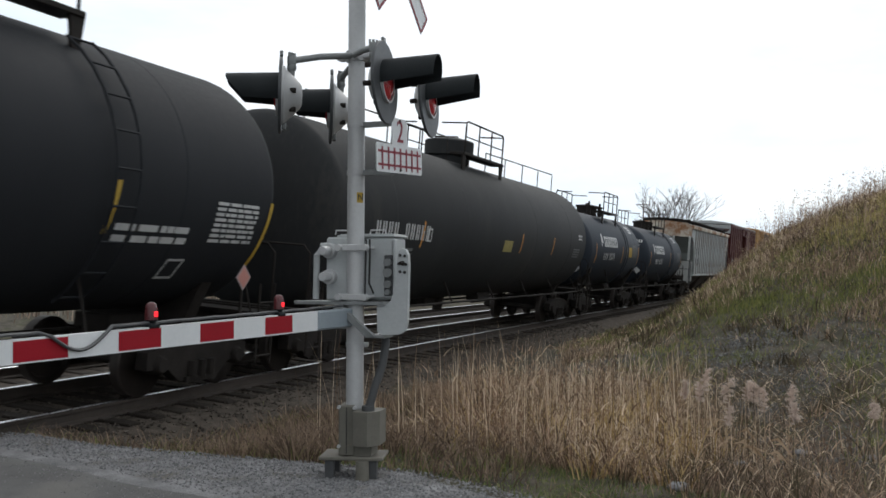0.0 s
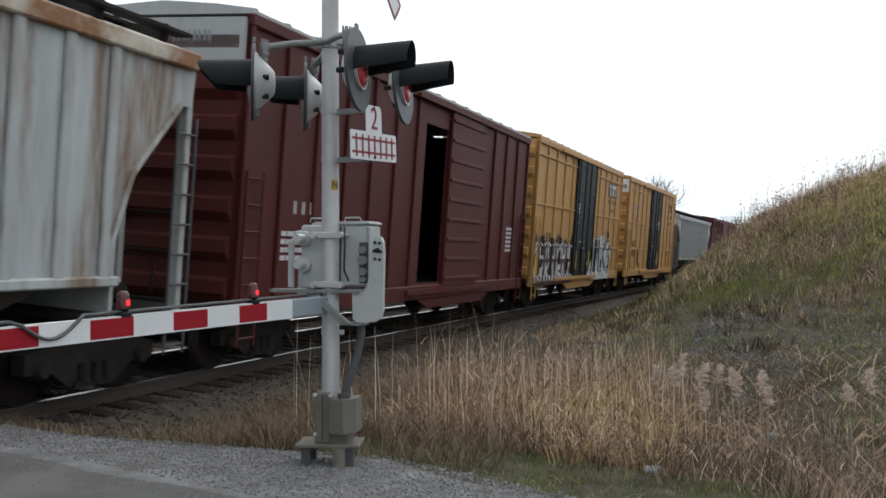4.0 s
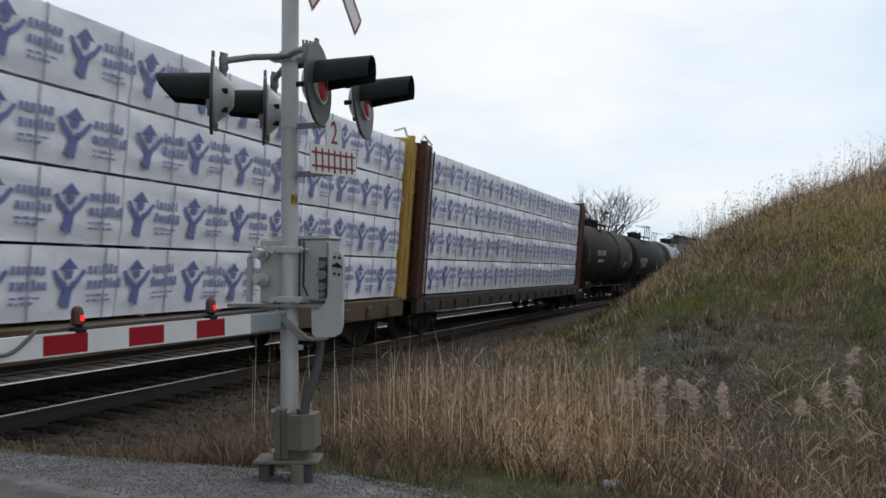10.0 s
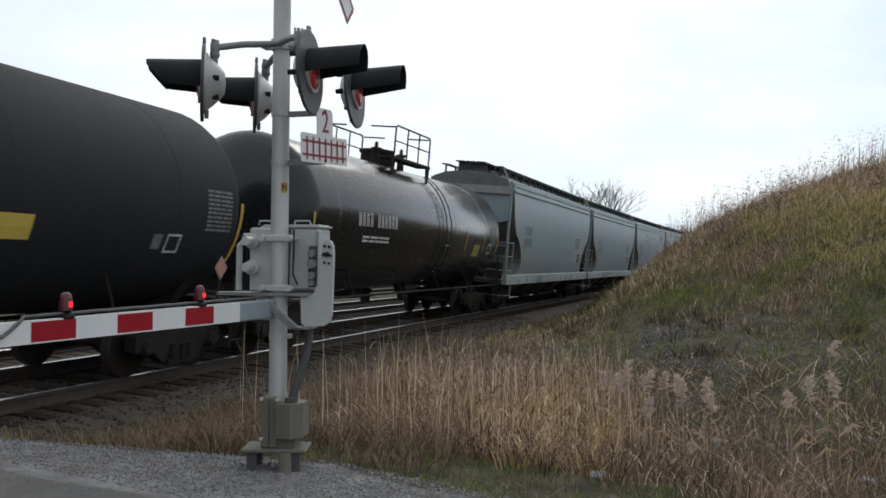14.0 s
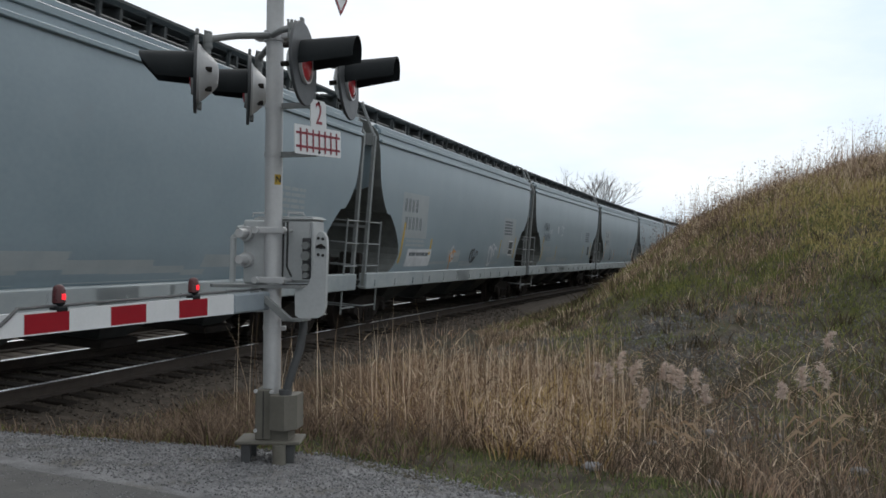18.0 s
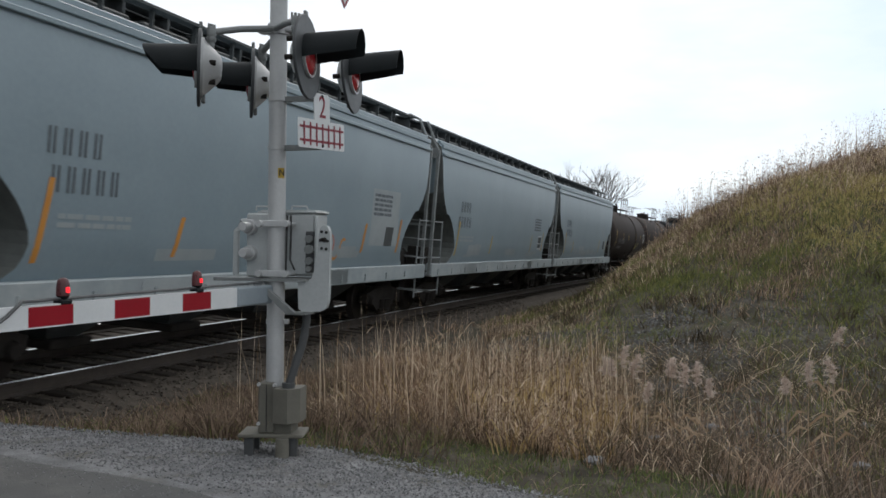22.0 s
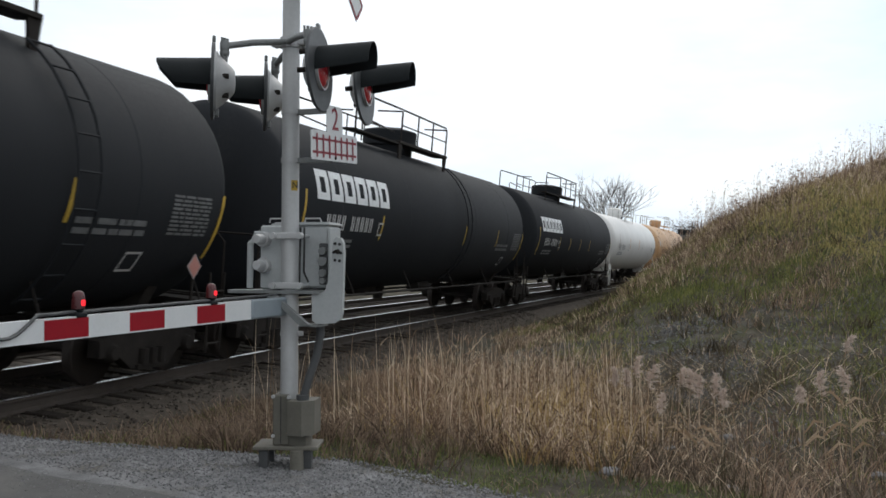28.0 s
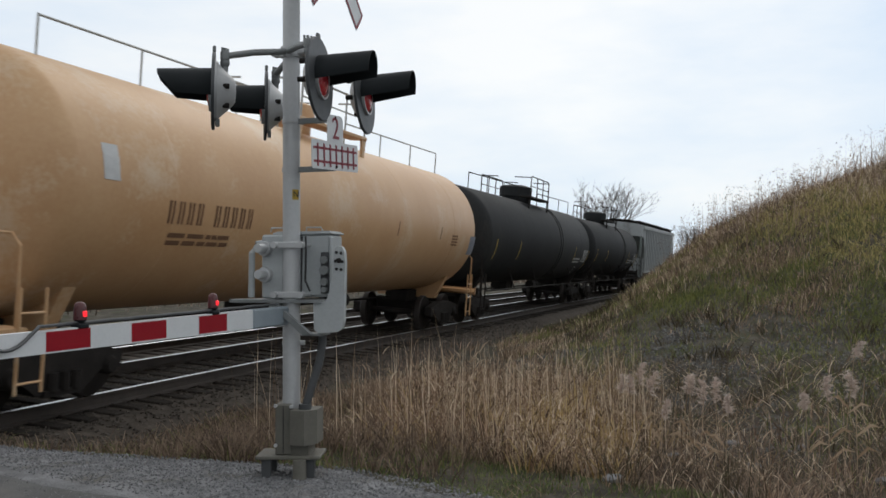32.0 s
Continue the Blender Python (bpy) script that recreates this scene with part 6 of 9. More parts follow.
def marks_hopper(seed, patch=False, tag=None):
    def fun(car, L):
        rng = random.Random(seed)
        y = -1.6
        side = hopper_side
        h = L / 2
        if patch:                              # repainted ground behind the characters
            sh = Shape()
            add_patch(sh, -h + 2.2, -h + 4.1, 2.1, 3.15, y, side, lift=0.003)
            part("paint_patch", sh, M_FRESH, car, "patch of fresher pale paint")
        for k, (z, n) in enumerate(((2.86, 4), (2.44, 5))):
            writing(car, -h + 2.4 + rng.uniform(-0.1, 0.1), z, y, 0.3, n, M_HOPPER_MARK, wrap=side, name="stencilled_mark", label="dark stencilled character", width=0.46, gap=0.42)
        # notice panel by the rear end: pale lines, dark lines, or dark lines on a pale ground
        style = seed % 3
        if style == 0:
            sh = Shape()
            add_patch(sh, h - 4.3, h - 2.6, 1.75, 2.95, y, side, lift=0.003)
            part("paint_patch", sh, M_FRESH, car, "patch of fresher pale paint")
        panel_text(car, h - 4.2, 2.62, 1.1, 0.5, side, y, M_HOPPER_MARK if style < 2 else M_FRESH, rows=5, seed=seed)
        panel_text(car, -h + 2.6, 1.98, 1.4, 0.2, side, y, M_FRESH, rows=2, seed=seed)
        sh = Shape()
        add_patch(sh, h - 3.42, h - 2.92, 1.74, 2.16, y, side, slant=0.06, lift=0.005)
        pl = part("information_plate", sh, M_HOPPER_DARK, car, "dark information plate in a white border")
        if seed % 2 == 0:
            fr = Shape()
            for a, b, c, d in ((-3.47, -2.87, 1.7, 1.735), (-3.41, -2.81, 2.165, 2.2), (-3.44, -2.9, 1.9, 1.925)):
                add_patch(fr, h + a, h + b, c, d, y, side, lift=0.008)
            part("plate_border", fr, M_WHITE_SHEET, pl)
        for x, z0, hh in ((-h + 2.25, 1.5, 0.95), (h - 2.62 + rng.uniform(-0.1, 0.1), 1.6, 0.75), (-h + 5.0 + rng.uniform(-1, 1), 1.55, 0.55), (h - 4.75, 1.6, 0.6)):
            sh = Shape()
            add_patch(sh, x, x + 0.1, z0, z0 + hh, y, side, slant=0.16)
            part("reflective_strip", sh, M_YELLOW if seed % 4 in (2, 3) else M_ORANGE, car, "slanting reflective strip")
        for k in range(5 + seed % 3):
            x, ww = rng.uniform(-h + 2.4, h - 4), rng.uniform(0.5, 1.8)
            z0 = rng.choice((1.33, 1.33, 1.5))
            sh = Shape()
            add_patch(sh, x, x + ww, z0, z0 + rng.uniform(0.12, 0.36), y, side, slant=rng.uniform(-0.08, 0.08), lift=0.003 + 0.0006 * k)
            part("paint_patch", sh, M_FRESH, car, "patch of fresher pale paint")
            part("sill_patch", Shape().box(x - 0.3, x + ww * 0.8, -1.5955, -1.592, 1.0, 1.27), M_FRESH, car, "patch of fresher pale paint")
        rg = random.Random(seed * 3)
        for k, (cx, cz, mat, n) in enumerate(tag or ()):
            for q in range(n):                     # looping strokes over one another
                a0, turn, r0 = rg.uniform(0, 6.283), rg.choice((-1, 1)) * rg.uniform(2.2, 5.2), rg.uniform(0.1, 0.26)
                ox, oz = cx + rg.uniform(-0.28, 0.28), cz + rg.uniform(-0.1, 0.1)
                path = [(ox + r0 * math.cos(a0 + turn * u / 9) * (1 + 0.4 * u / 9), oz + 1.15 * r0 * math.sin(a0 + turn * u / 9) + 0.12 * (u / 9 - 0.5)) for u in range(10)]
                part("graffiti", ribbon(path, 0.05, -0.006 - 0.0015 * q, side), mat, car, "thin sprayed scribble")
        if seed == 18:                             # white panel low at the front
            sh = Shape()
            add_patch(sh, -h + 2.75, -h + 4.6, 1.42, 1.84, y, side, slant=0.08, lift=0.009)
            part("notice_panel", sh, M_SPRAY_WHITE, car, "white panel with dark stencilled lines")
            panel_text(car, -h + 2.95, 1.64, 1.5, 0.3, side, y, M_HOPPER_MARK, rows=2, seed=seed)
        if seed == 19:
            sh = Shape()
            add_patch(sh, -3.1, -2.85, 2.65, 2.95, y, side, lift=0.009)
            part("small_placard", sh, M_SPRAY_WHITE, car, "small white placard")
    return fun


def marks_rusty(car, L):
    y = -1.508
    for z in (2.85, 2.25):
        for x in (3.1, 4.0):
            writing(car, -L / 2 + x, z, y, 0.38, 2, M_SPRAY_BLACK, name="stencilled_mark", label="dark stencilled character", width=0.55, gap=0.35)


def marks_grey(car, L):
    y = -1.508
    for x in np.arange(-L / 2 + 2.9, L / 2 - 2.8, 0.775):
        sh = Shape()
        add_patch(sh, x, x + 0.5, 3.3, 3.6, y, None)
        part("paint_patch", sh, M_HOPPER_SILL, car, "patch of paler paint")
    for x in (2.9, 3.7):
        part("dark_plate", Shape().box(x, x + 0.4, y - 0.015, y, 1.75, 2.15), M_SPRAY_BLACK, car)
    writing(car, -L / 2 + 2.9, 2.6, y, 0.34, 4, M_HOPPER_DARK, name="stencil_row", gap=0.6)
    part("name_board", Shape().box(-L / 2 + 1.0, -L / 2 + 1.03, -1.4, -0.3, 3.75, 4.1), M_WHITE_SHEET, car, "white board on the end frame")
    for z, n in ((4.06, 4), (3.83, 4)):              # characters on the upper end sheet
        for k in range(n):
            for q in range(2):
                yk = -1.2 + 0.2 * k + 0.08 * q
                part("end_character", Shape().box(-L / 2 + 1.06, -L / 2 + 1.09, yk, yk + 0.035, z - 0.075, z + 0.075), M_SPRAY_BLACK, car)


def side_text(car, text, x, z, y, size, mat=None):
    """Lettering on the near side, read from the camera's side."""
    cu = bpy.data.curves.new("slogan", "FONT")
    cu.body, cu.size, cu.extrude, cu.align_x, cu.align_y = text, size, 0.002, "CENTER", "CENTER"
    tmp = bpy.data.objects.new("slogan", cu)
    me = bpy.data.meshes.new_from_object(tmp)
    bpy.data.objects.remove(tmp)
    me.materials.clear()
    me.materials.append(mat or M_SPRAY_BLACK)
    part("slogan", me, None, car, "painted words", m=pose(x, y - 0.004, z, 90, 0, 0))


def marks_maroon_open(car, L, half, w, low, top):
    y = -w - 0.008
    writing(car, -half + 1.6, 2.5, y, 0.2, 3, M_MARK, name="stencil_row", gap=0.9)
    panel_text(car, -half + 1.2, 1.9, 0.9, 0.5, None, y, rows=4)
    panel_text(car, half - 1.7, 2.2, 0.6, 0.7, None, y, rows=6)
    quad_mark(car, None, -half + 1.9, 1.35, 0.5, 0.5, M_SPRAY_GREY, y=y)


def marks_ochre(seed, graffiti=None, cross=False):
    def fun(car, L, half, w, low, top):
        y = -w - 0.008
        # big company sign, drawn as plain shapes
        bx = half - 2.85
        if seed == 1:
            quad_mark(car, None, bx, 4.47, 1.95, 0.6, M_SPRAY_BLACK, name="company_sign", label="black panel with slanting white shapes", y=y)
            for k in range(3):
                sh = Shape()
                x = bx + 0.16 + 0.56 * k
                add_patch(sh, x, x + 0.5, 4.56, 4.7, y - 0.012, None, slant=0.05)
                add_patch(sh, x + 0.1, x + 0.3, 4.25, 4.555, y - 0.012, None, slant=0.1)
                part("company_shape", sh, M_MARK, car, "slanting white block shape")
        else:
            for k in range(3):
                sh = Shape()
                x = bx + 0.2 + 0.5 * k
                add_patch(sh, x, x + 0.44, 4.52, 4.68, y, None, slant=0.05)
                add_patch(sh, x + 0.1, x + 0.27, 4.25, 4.515, y, None, slant=0.09)
                part("company_shape", sh, M_MAROON, car, "slanting maroon block shape")
            quad_mark(car, None, half - 1.12, 2.22, 0.42, 0.56, M_FADED_WHITE, name="plate_border", label="white border of a plate", y=y)
            quad_mark(car, None, half - 1.09, 2.32, 0.36, 0.36, M_SPRAY_BLACK, name="instruction_plate", label="small dark instruction plate", y=y - 0.012)
            panel_text(car, half - 1.08, 2.48, 0.34, 0.3, None, y - 0.024, M_FADED_WHITE, rows=4, seed=5)
            for x, z, ww, hh, n in ((half - 1.95, 3.05, 0.4, 0.55, 5), (half - 1.1, 3.05, 0.4, 0.5, 5), (half - 1.95, 2.6, 0.4, 0.2, 2), (half - 1.9, 1.5, 0.35, 0.3, 3)):
                panel_text(car, x, z, ww, hh, None, y, M_FADED_INK, rows=n, seed=int(x * 10))
            for x, z in ((half - 1.85, 1.95), (half - 1.25, 5.0)):
                part("placard_bracket", Shape().box(x - 0.16, x + 0.16, y - 0.05, y, z - 0.13, z + 0.13, bevel=0.015), M_OCHRE, car)
        side_text(car, "Railcar Pooling", bx + 0.95, 3.98, y, 0.3)
        side_text(car, "Experts", bx + 0.95, 3.66, y, 0.3)
        if seed == 1:
            panel_text(car, half - 1.3, 2.9, 0.7, 0.7, None, y, M_FADED_INK, rows=6, seed=seed)
        writing(car, -half + 1.4, 2.35, y, 0.3, 4, M_SPRAY_BLACK, name="stencil_row", gap=0.6)
        writing(car, -half + 1.4, 1.9, y, 0.3, 6, M_SPRAY_BLACK, name="stencil_row", gap=0.4)
        for x in (-half + 0.5, -half + 3.6, half - 3.4, half - 1.1):
            sh = Shape()
            add_patch(sh, x, x + 0.19, low + 0.2, low + 0.8, y, None)
            part("reflective_strip", sh, M_BRIGHT_YELLOW, car, "yellow reflective strip")
        if cross:
            sh = Shape()
            for k, (a, b) in enumerate(((-0.5, 0.5), (0.5, -0.5))):
                sh.add([(-half + 2.4 + a - 0.12, y - 0.002 * k, 3.3), (-half + 2.4 + a + 0.12, y - 0.002 * k, 3.3), (-half + 2.4 + b + 0.12, y - 0.002 * k, 4.2), (-half + 2.4 + b - 0.12, y - 0.002 * k, 4.2)], [(0, 1, 2, 3)])
            part("emblem", sh, M_CROSS, car, "faded blue and red crossed emblem")
            for q, (a, b) in enumerate(((0.0, 0.0), (0.25, -0.2), (-0.22, 0.2))):
                quad_mark(car, None, -half + 2.36 + a, 3.75 + b, 0.09, 0.8 - abs(a), (M_RED_SHEET, M_SPRAY_WHITE, M_SPRAY_WHITE)[q], name="emblem_stroke", y=y - 0.006)
        # door stencils
        dx = -0.25 if seed == 1 else 0.2
        yd = -w - 0.1
        panel_text(car, dx - 1.25, 3.45, 0.3, 0.4, None, yd, rows=3, seed=seed)
        panel_text(car, dx + 0.25, 1.75, 0.4, 0.25, None, yd, rows=3, seed=seed + 4)
        quad_mark(car, None, dx - 1.3, 2.95, 0.26, 0.05, M_MARK, name="notice", y=yd)
        quad_mark(car, None, dx - 0.75, 2.28, 0.7, 0.04, M_MARK, name="notice", y=yd)
        for x, z, ww, hh in ((dx - 0.3, 2.0, 0.16, 0.12), (dx - 0.02, 1.98, 0.18, 0.1), (dx - 0.1, 1.62, 0.13, 0.3), (dx + 0.75, 1.5, 0.1, 0.12), (dx + 0.5, 2.9, 0.06, 0.12)):
            quad_mark(car, None, x, z, ww, hh, M_MARK, name="notice", label="small white notice", y=yd)
        part("lock_box", Shape().box(dx - 0.35, dx + 0.15, yd - 0.05, yd, 1.35, 2.05, bevel=0.02), M_DOOR_BLACK, car)
        for x in (dx - 1.2, dx + 0.95):
            sh = Shape()
            add_patch(sh, x, x + 0.11, 1.3, 1.95, yd - 0.01, None)
            part("reflective_strip", sh, M_BRIGHT_YELLOW, car, "yellow reflective strip")
        if seed == 2:
            panel_text(car, dx + 0.35, 3.5, 0.85, 0.26, None, yd, rows=2, seed=8)
            side_text(car, "MOVING CAR", dx + 0.78, 3.26, yd, 0.13, M_MARK)
            quad_mark(car, None, -half + 3.1, 1.75, 0.62, 0.7, M_OCHRE, name="placard_board", label="ochre-painted placard board", y=y - 0.06)
        if graffiti:
            graffiti(car, half, low, w)
    return fun


def ochre_graffiti(car, half, low, w):
    """Black and white sprayed letter forms behind the door, white on maroon before it."""
    W, BK, MR, GR = M_SPRAY_WHITE, M_SPRAY_BLACK, M_DARK_MAROON, M_SPRAY_GREY
    relief = box_relief(half, 12, (-0.25, 2.9), low, rails=(2.1, 3.35))
    back = [("area", [(1.02, 0.86), (1.02, 1.7), (1.25, 2.35), (1.55, 2.5), (1.96, 2.4), (2.37, 2.48), (2.72, 2.2), (3.07, 2.5), (3.42, 2.6), (3.94, 2.62), (4.06, 2.2), (4.41, 2.45), (4.70, 2.2), (5.20, 2.28), (5.45, 1.95), (5.25, 1.2), (4.82, 0.86)], W)]
    forms = [[(1.40, 1.4), (1.30, 1.85), (1.45, 2.25), (1.76, 2.28), (1.92, 1.9), (1.84, 1.45), (1.55, 1.28), (1.40, 1.4)],
             [(2.13, 1.2), (2.25, 2.3), (2.58, 1.65), (2.97, 2.32), (3.09, 1.2)],
             [(3.67, 2.5), (3.56, 1.2)], [(4.29, 2.32), (3.71, 1.85), (4.33, 1.25)],
             [(5.17, 2.1), (4.84, 2.14), (4.68, 1.9), (5.11, 1.68), (5.15, 1.36), (4.70, 1.22)]]
    back += [("line", f, 0.4, BK) for f in forms] + [("line", f, 0.34, W) for f in forms] + [("line", f, 0.24, BK) for f in forms]
    back += [("line", [(4.35, 2.5), (4.52, 2.8), (4.58, 2.5), (4.76, 2.75), (4.93, 2.5), (5.15, 2.62)], 0.04, BK), ("line", [(4.47, 2.4), (5.20, 2.36)], 0.03, BK)]
    painted(car, 1.21, 5.6, 0.84, 2.85, back, relief, "black and white sprayed fat lettering", seed=6)
    painted(car, 0.3, 1.2, 0.98, 1.7, [("area", [(0.35, 1.0), (0.55, 1.2), (0.75, 1.25), (0.90, 1.5), (1.15, 1.62), (1.15, 1.0)], W), ("line", [(0.65, 1.1), (1.00, 1.3)], 0.05, GR)], relief, "pale spray on the lower door", seed=7)
    x0, x1 = -half + 0.05, -1.72
    n = 15
    edge = [(x0 + (x1 - x0) * k / n, 2.32 + 0.14 * math.sin(k * 2.2) + 0.08 * math.sin(k * 0.9)) for k in range(n + 1)]
    fore = [("area", [(x0, 0.86)] + edge + [(x1, 0.86)], MR)]
    rg = random.Random(5)
    for row, (za, zb) in enumerate(((1.72, 2.15), (1.02, 1.5))):
        for q in range(8):
            cx = x0 + 0.5 + 0.72 * q
            kind = (q * 2 + row) % 4
            p = ([(cx - 0.2, zb), (cx - 0.22, za), (cx + 0.1, zb), (cx + 0.12, za)], [(cx - 0.2, za), (cx - 0.18, zb), (cx - 0.18, (za + zb) / 2), (cx + 0.2, zb), (cx - 0.1, (za + zb) / 2), (cx + 0.22, za)],
                 [(cx - 0.2, zb), (cx - 0.2, za), (cx + 0.15, za), (cx + 0.15, zb)], [(cx - 0.22, za), (cx, zb), (cx + 0.22, za)])[kind]
            fore.append(("line", p, 0.12, W))
    painted(car, x0, x1, 0.84, 2.6, fore, relief, "white sprayed strokes on a maroon ground", seed=8)


M_FADED_INK = material("faded_brown_ink", [(0.26, 0.16, 0.06), (0.38, 0.24, 0.09)], rough=0.6, bump=0)
M_BRIGHT_YELLOW = material("bright_yellow_strip", [(0.6, 0.42, 0.02), (0.7, 0.5, 0.04)], rough=0.5, bump=0)
M_CROSS = material("blue_red_emblem", [(0.1, 0.12, 0.3), (0.35, 0.06, 0.05)], scale=0.8, rough=0.6, bump=0)


M_LAVENDER = material("lavender_spray_paint", [(0.24, 0.25, 0.36), (0.4, 0.41, 0.52)], scale=1.6, fine=8, rough=0.6, bump=0)
M_SMOKE = material("mottled_dark_spray_paint", [(0.04, 0.04, 0.05), (0.12, 0.12, 0.14), (0.24, 0.24, 0.28)], scale=4.5, fine=14, spread=0.1, rough=0.6, bump=0)


def marks_maroon_graffiti(car, L, half, w, low, top):
    W, LV, SM, BK, GR = M_SPRAY_WHITE, M_LAVENDER, M_SMOKE, M_SPRAY_BLACK, M_SPRAY_GREY
    relief = box_relief(half, 14, (0.05, 3.1), low)
    h = half
    front = [
        ("area", [(-h, 0.86), (-h, 2.3), (-h + 0.35, 2.72), (-h + 0.8, 2.86), (-h + 1.25, 2.72), (-5.9, 2.3), (-5.6, 2.55), (-5.2, 2.7), (-4.95, 2.6), (-4.72, 2.95), (-4.25, 3.04), (-3.8, 2.85), (-3.62, 2.66), (-3.4, 2.78), (-3.1, 2.7), (-2.75, 2.15), (-2.62, 2.3), (-2.38, 2.8), (-2.1, 2.76), (-1.8, 2.3), (-1.56, 1.9), (-1.56, 0.86)], W),
        ("area", [(-h + 0.4, 1.5), (-h + 0.4, 2.35), (-h + 0.8, 2.7), (-h + 1.15, 2.5), (-h + 1.2, 1.5)], SM),
        ("area", [(-5.8, 1.05), (-5.75, 2.2), (-5.35, 2.52), (-5.05, 2.35), (-5.0, 1.05)], LV),
        ("ring", -4.55, 1.0, 0.85, 0.8, 0, LV), ("ring", -4.5, 1.0, 0.34, 0.38, 0, SM), ("ring", -4.55, 1.0, 0.88, 0.83, 0.06, W),
        ("area", [(-3.55, 1.1), (-3.5, 2.6), (-3.18, 2.64), (-2.78, 2.0), (-2.78, 1.1)], LV), ("area", [(-3.36, 1.72), (-3.36, 2.12), (-2.9, 2.12), (-2.9, 1.72)], GR),
        ("area", [(-2.58, 1.0), (-2.38, 2.66), (-2.15, 2.68), (-1.86, 2.2), (-1.7, 1.0)], LV), ("line", [(-2.1, 1.1), (-2.05, 1.8), (-2.0, 2.4)], 0.16, W), ("line", [(-3.0, 1.0), (-2.65, 1.45), (-2.3, 1.0)], 0.2, W), ("line", [(-2.8, 1.0), (-2.65, 1.2), (-2.45, 1.0)], 0.12, GR),
        ("ring", -4.25, 2.3, 0.52, 0.66, 0, BK), ("line", [(-4.2, 1.75), (-4.05, 1.5), (-3.9, 1.62)], 0.26, BK),
        ("line", [(-4.55, 2.1), (-4.5, 2.5), (-4.35, 2.2), (-4.25, 2.5), (-4.1, 2.25), (-3.95, 2.45)], 0.035, W), ("line", [(-4.3, 1.9), (-4.1, 2.1), (-4.15, 1.85), (-3.95, 2.0)], 0.03, W),
        ("line", [(-h + 1.7, 1.0), (-h + 1.75, 2.1)], 0.18, GR), ("line", [(-5.4, 1.2), (-5.35, 2.0)], 0.14, W),
    ]
    painted(car, -h, -1.5, 0.84, 3.06, front, relief, "white, lavender and black sprayed lettering", seed=3)
    door = [("area", [(-1.48, 1.1), (-1.48, 1.98), (1.58, 1.98), (1.58, 1.1)], W), ("line", [(-1.48, 1.52), (1.58, 1.52)], 0.03, SM)]
    rg = random.Random(12)
    for q in range(9):
        cx, cz = -1.2 + 0.3 * q, rg.uniform(1.3, 1.8)
        door.append(("line", [(cx + rg.uniform(-0.16, 0.16), cz + rg.uniform(-0.2, 0.2)) for _ in range(5)], 0.035, BK))
    painted(car, -1.48, 1.58, 1.1, 1.99, door, relief, "white-painted lower door with black scribbles", seed=4)
    rear_ = [
        ("area", [(1.66, 0.86), (1.66, 2.5), (1.9, 2.78), (2.08, 2.5), (2.2, 2.86), (2.75, 2.72), (3.2, 2.86), (3.6, 3.08), (4.2, 2.98), (4.55, 2.6), (4.8, 2.84), (5.3, 2.88), (5.65, 2.5), (6.2, 2.78), (6.8, 2.95), (h, 3.02), (h, 0.86)], W),
        ("area", [(1.7, 1.2), (1.7, 2.4), (1.9, 2.66), (2.02, 2.4), (1.98, 1.2)], SM),
        ("line", [(2.2, 2.76), (2.62, 1.15)], 0.3, GR), ("line", [(3.08, 2.72), (2.72, 1.15)], 0.26, BK), ("line", [(2.42, 2.7), (2.72, 1.5)], 0.1, W),
        ("ring", 4.05, 2.55, 0.34, 0.32, 0.2, SM), ("area", [(3.28, 2.56), (3.95, 2.2), (3.75, 1.75)], BK), ("line", [(3.85, 2.0), (3.35, 1.05)], 0.3, SM), ("line", [(4.15, 2.2), (4.58, 1.05)], 0.32, SM), ("line", [(3.4, 2.8), (3.45, 2.5)], 0.16, GR), ("line", [(4.02, 1.75), (4.02, 1.1)], 0.07, W),
        ("ring", 5.25, 1.92, 0.44, 0.7, 0.3, SM), ("line", [(5.25, 1.78), (5.6, 1.78), (5.6, 1.2)], 0.24, SM), ("area", [(5.5, 2.0), (5.5, 2.4), (5.85, 2.4), (5.85, 2.0)], W),
        ("line", [(6.0, 2.62), (6.05, 1.05)], 0.26, LV), ("line", [(6.85, 2.8), (6.8, 1.05)], 0.28, SM), ("line", [(6.0, 1.8), (6.85, 2.0)], 0.22, GR), ("line", [(7.15, 2.85), (7.2, 1.0)], 0.14, GR),
        ("line", [(6.35, 2.3), (6.5, 2.6), (6.6, 2.25), (6.45, 2.4)], 0.04, BK),
    ]
    painted(car, 1.62, h, 0.84, 3.1, rear_, relief, "white and smoky grey sprayed angular lettering", seed=5)
    panel_text(car, 0.15, low + 2.6, 0.5, 0.3, None, -w - 0.11, rows=3)
    for x, z in ((-2.1, 3.25), (-0.1, 3.2), (0.2, 3.0)):
        quad_mark(car, None, x, z, 0.26, 0.12, M_MARK, name="notice", label="small white notice", y=-w - (0.012 if x < -1.6 else 0.125))
    writing(car, -half + 2.0, low + 2.9, -w - 0.008, 0.16, 3, M_MARK, name="stencil_row", gap=0.8)


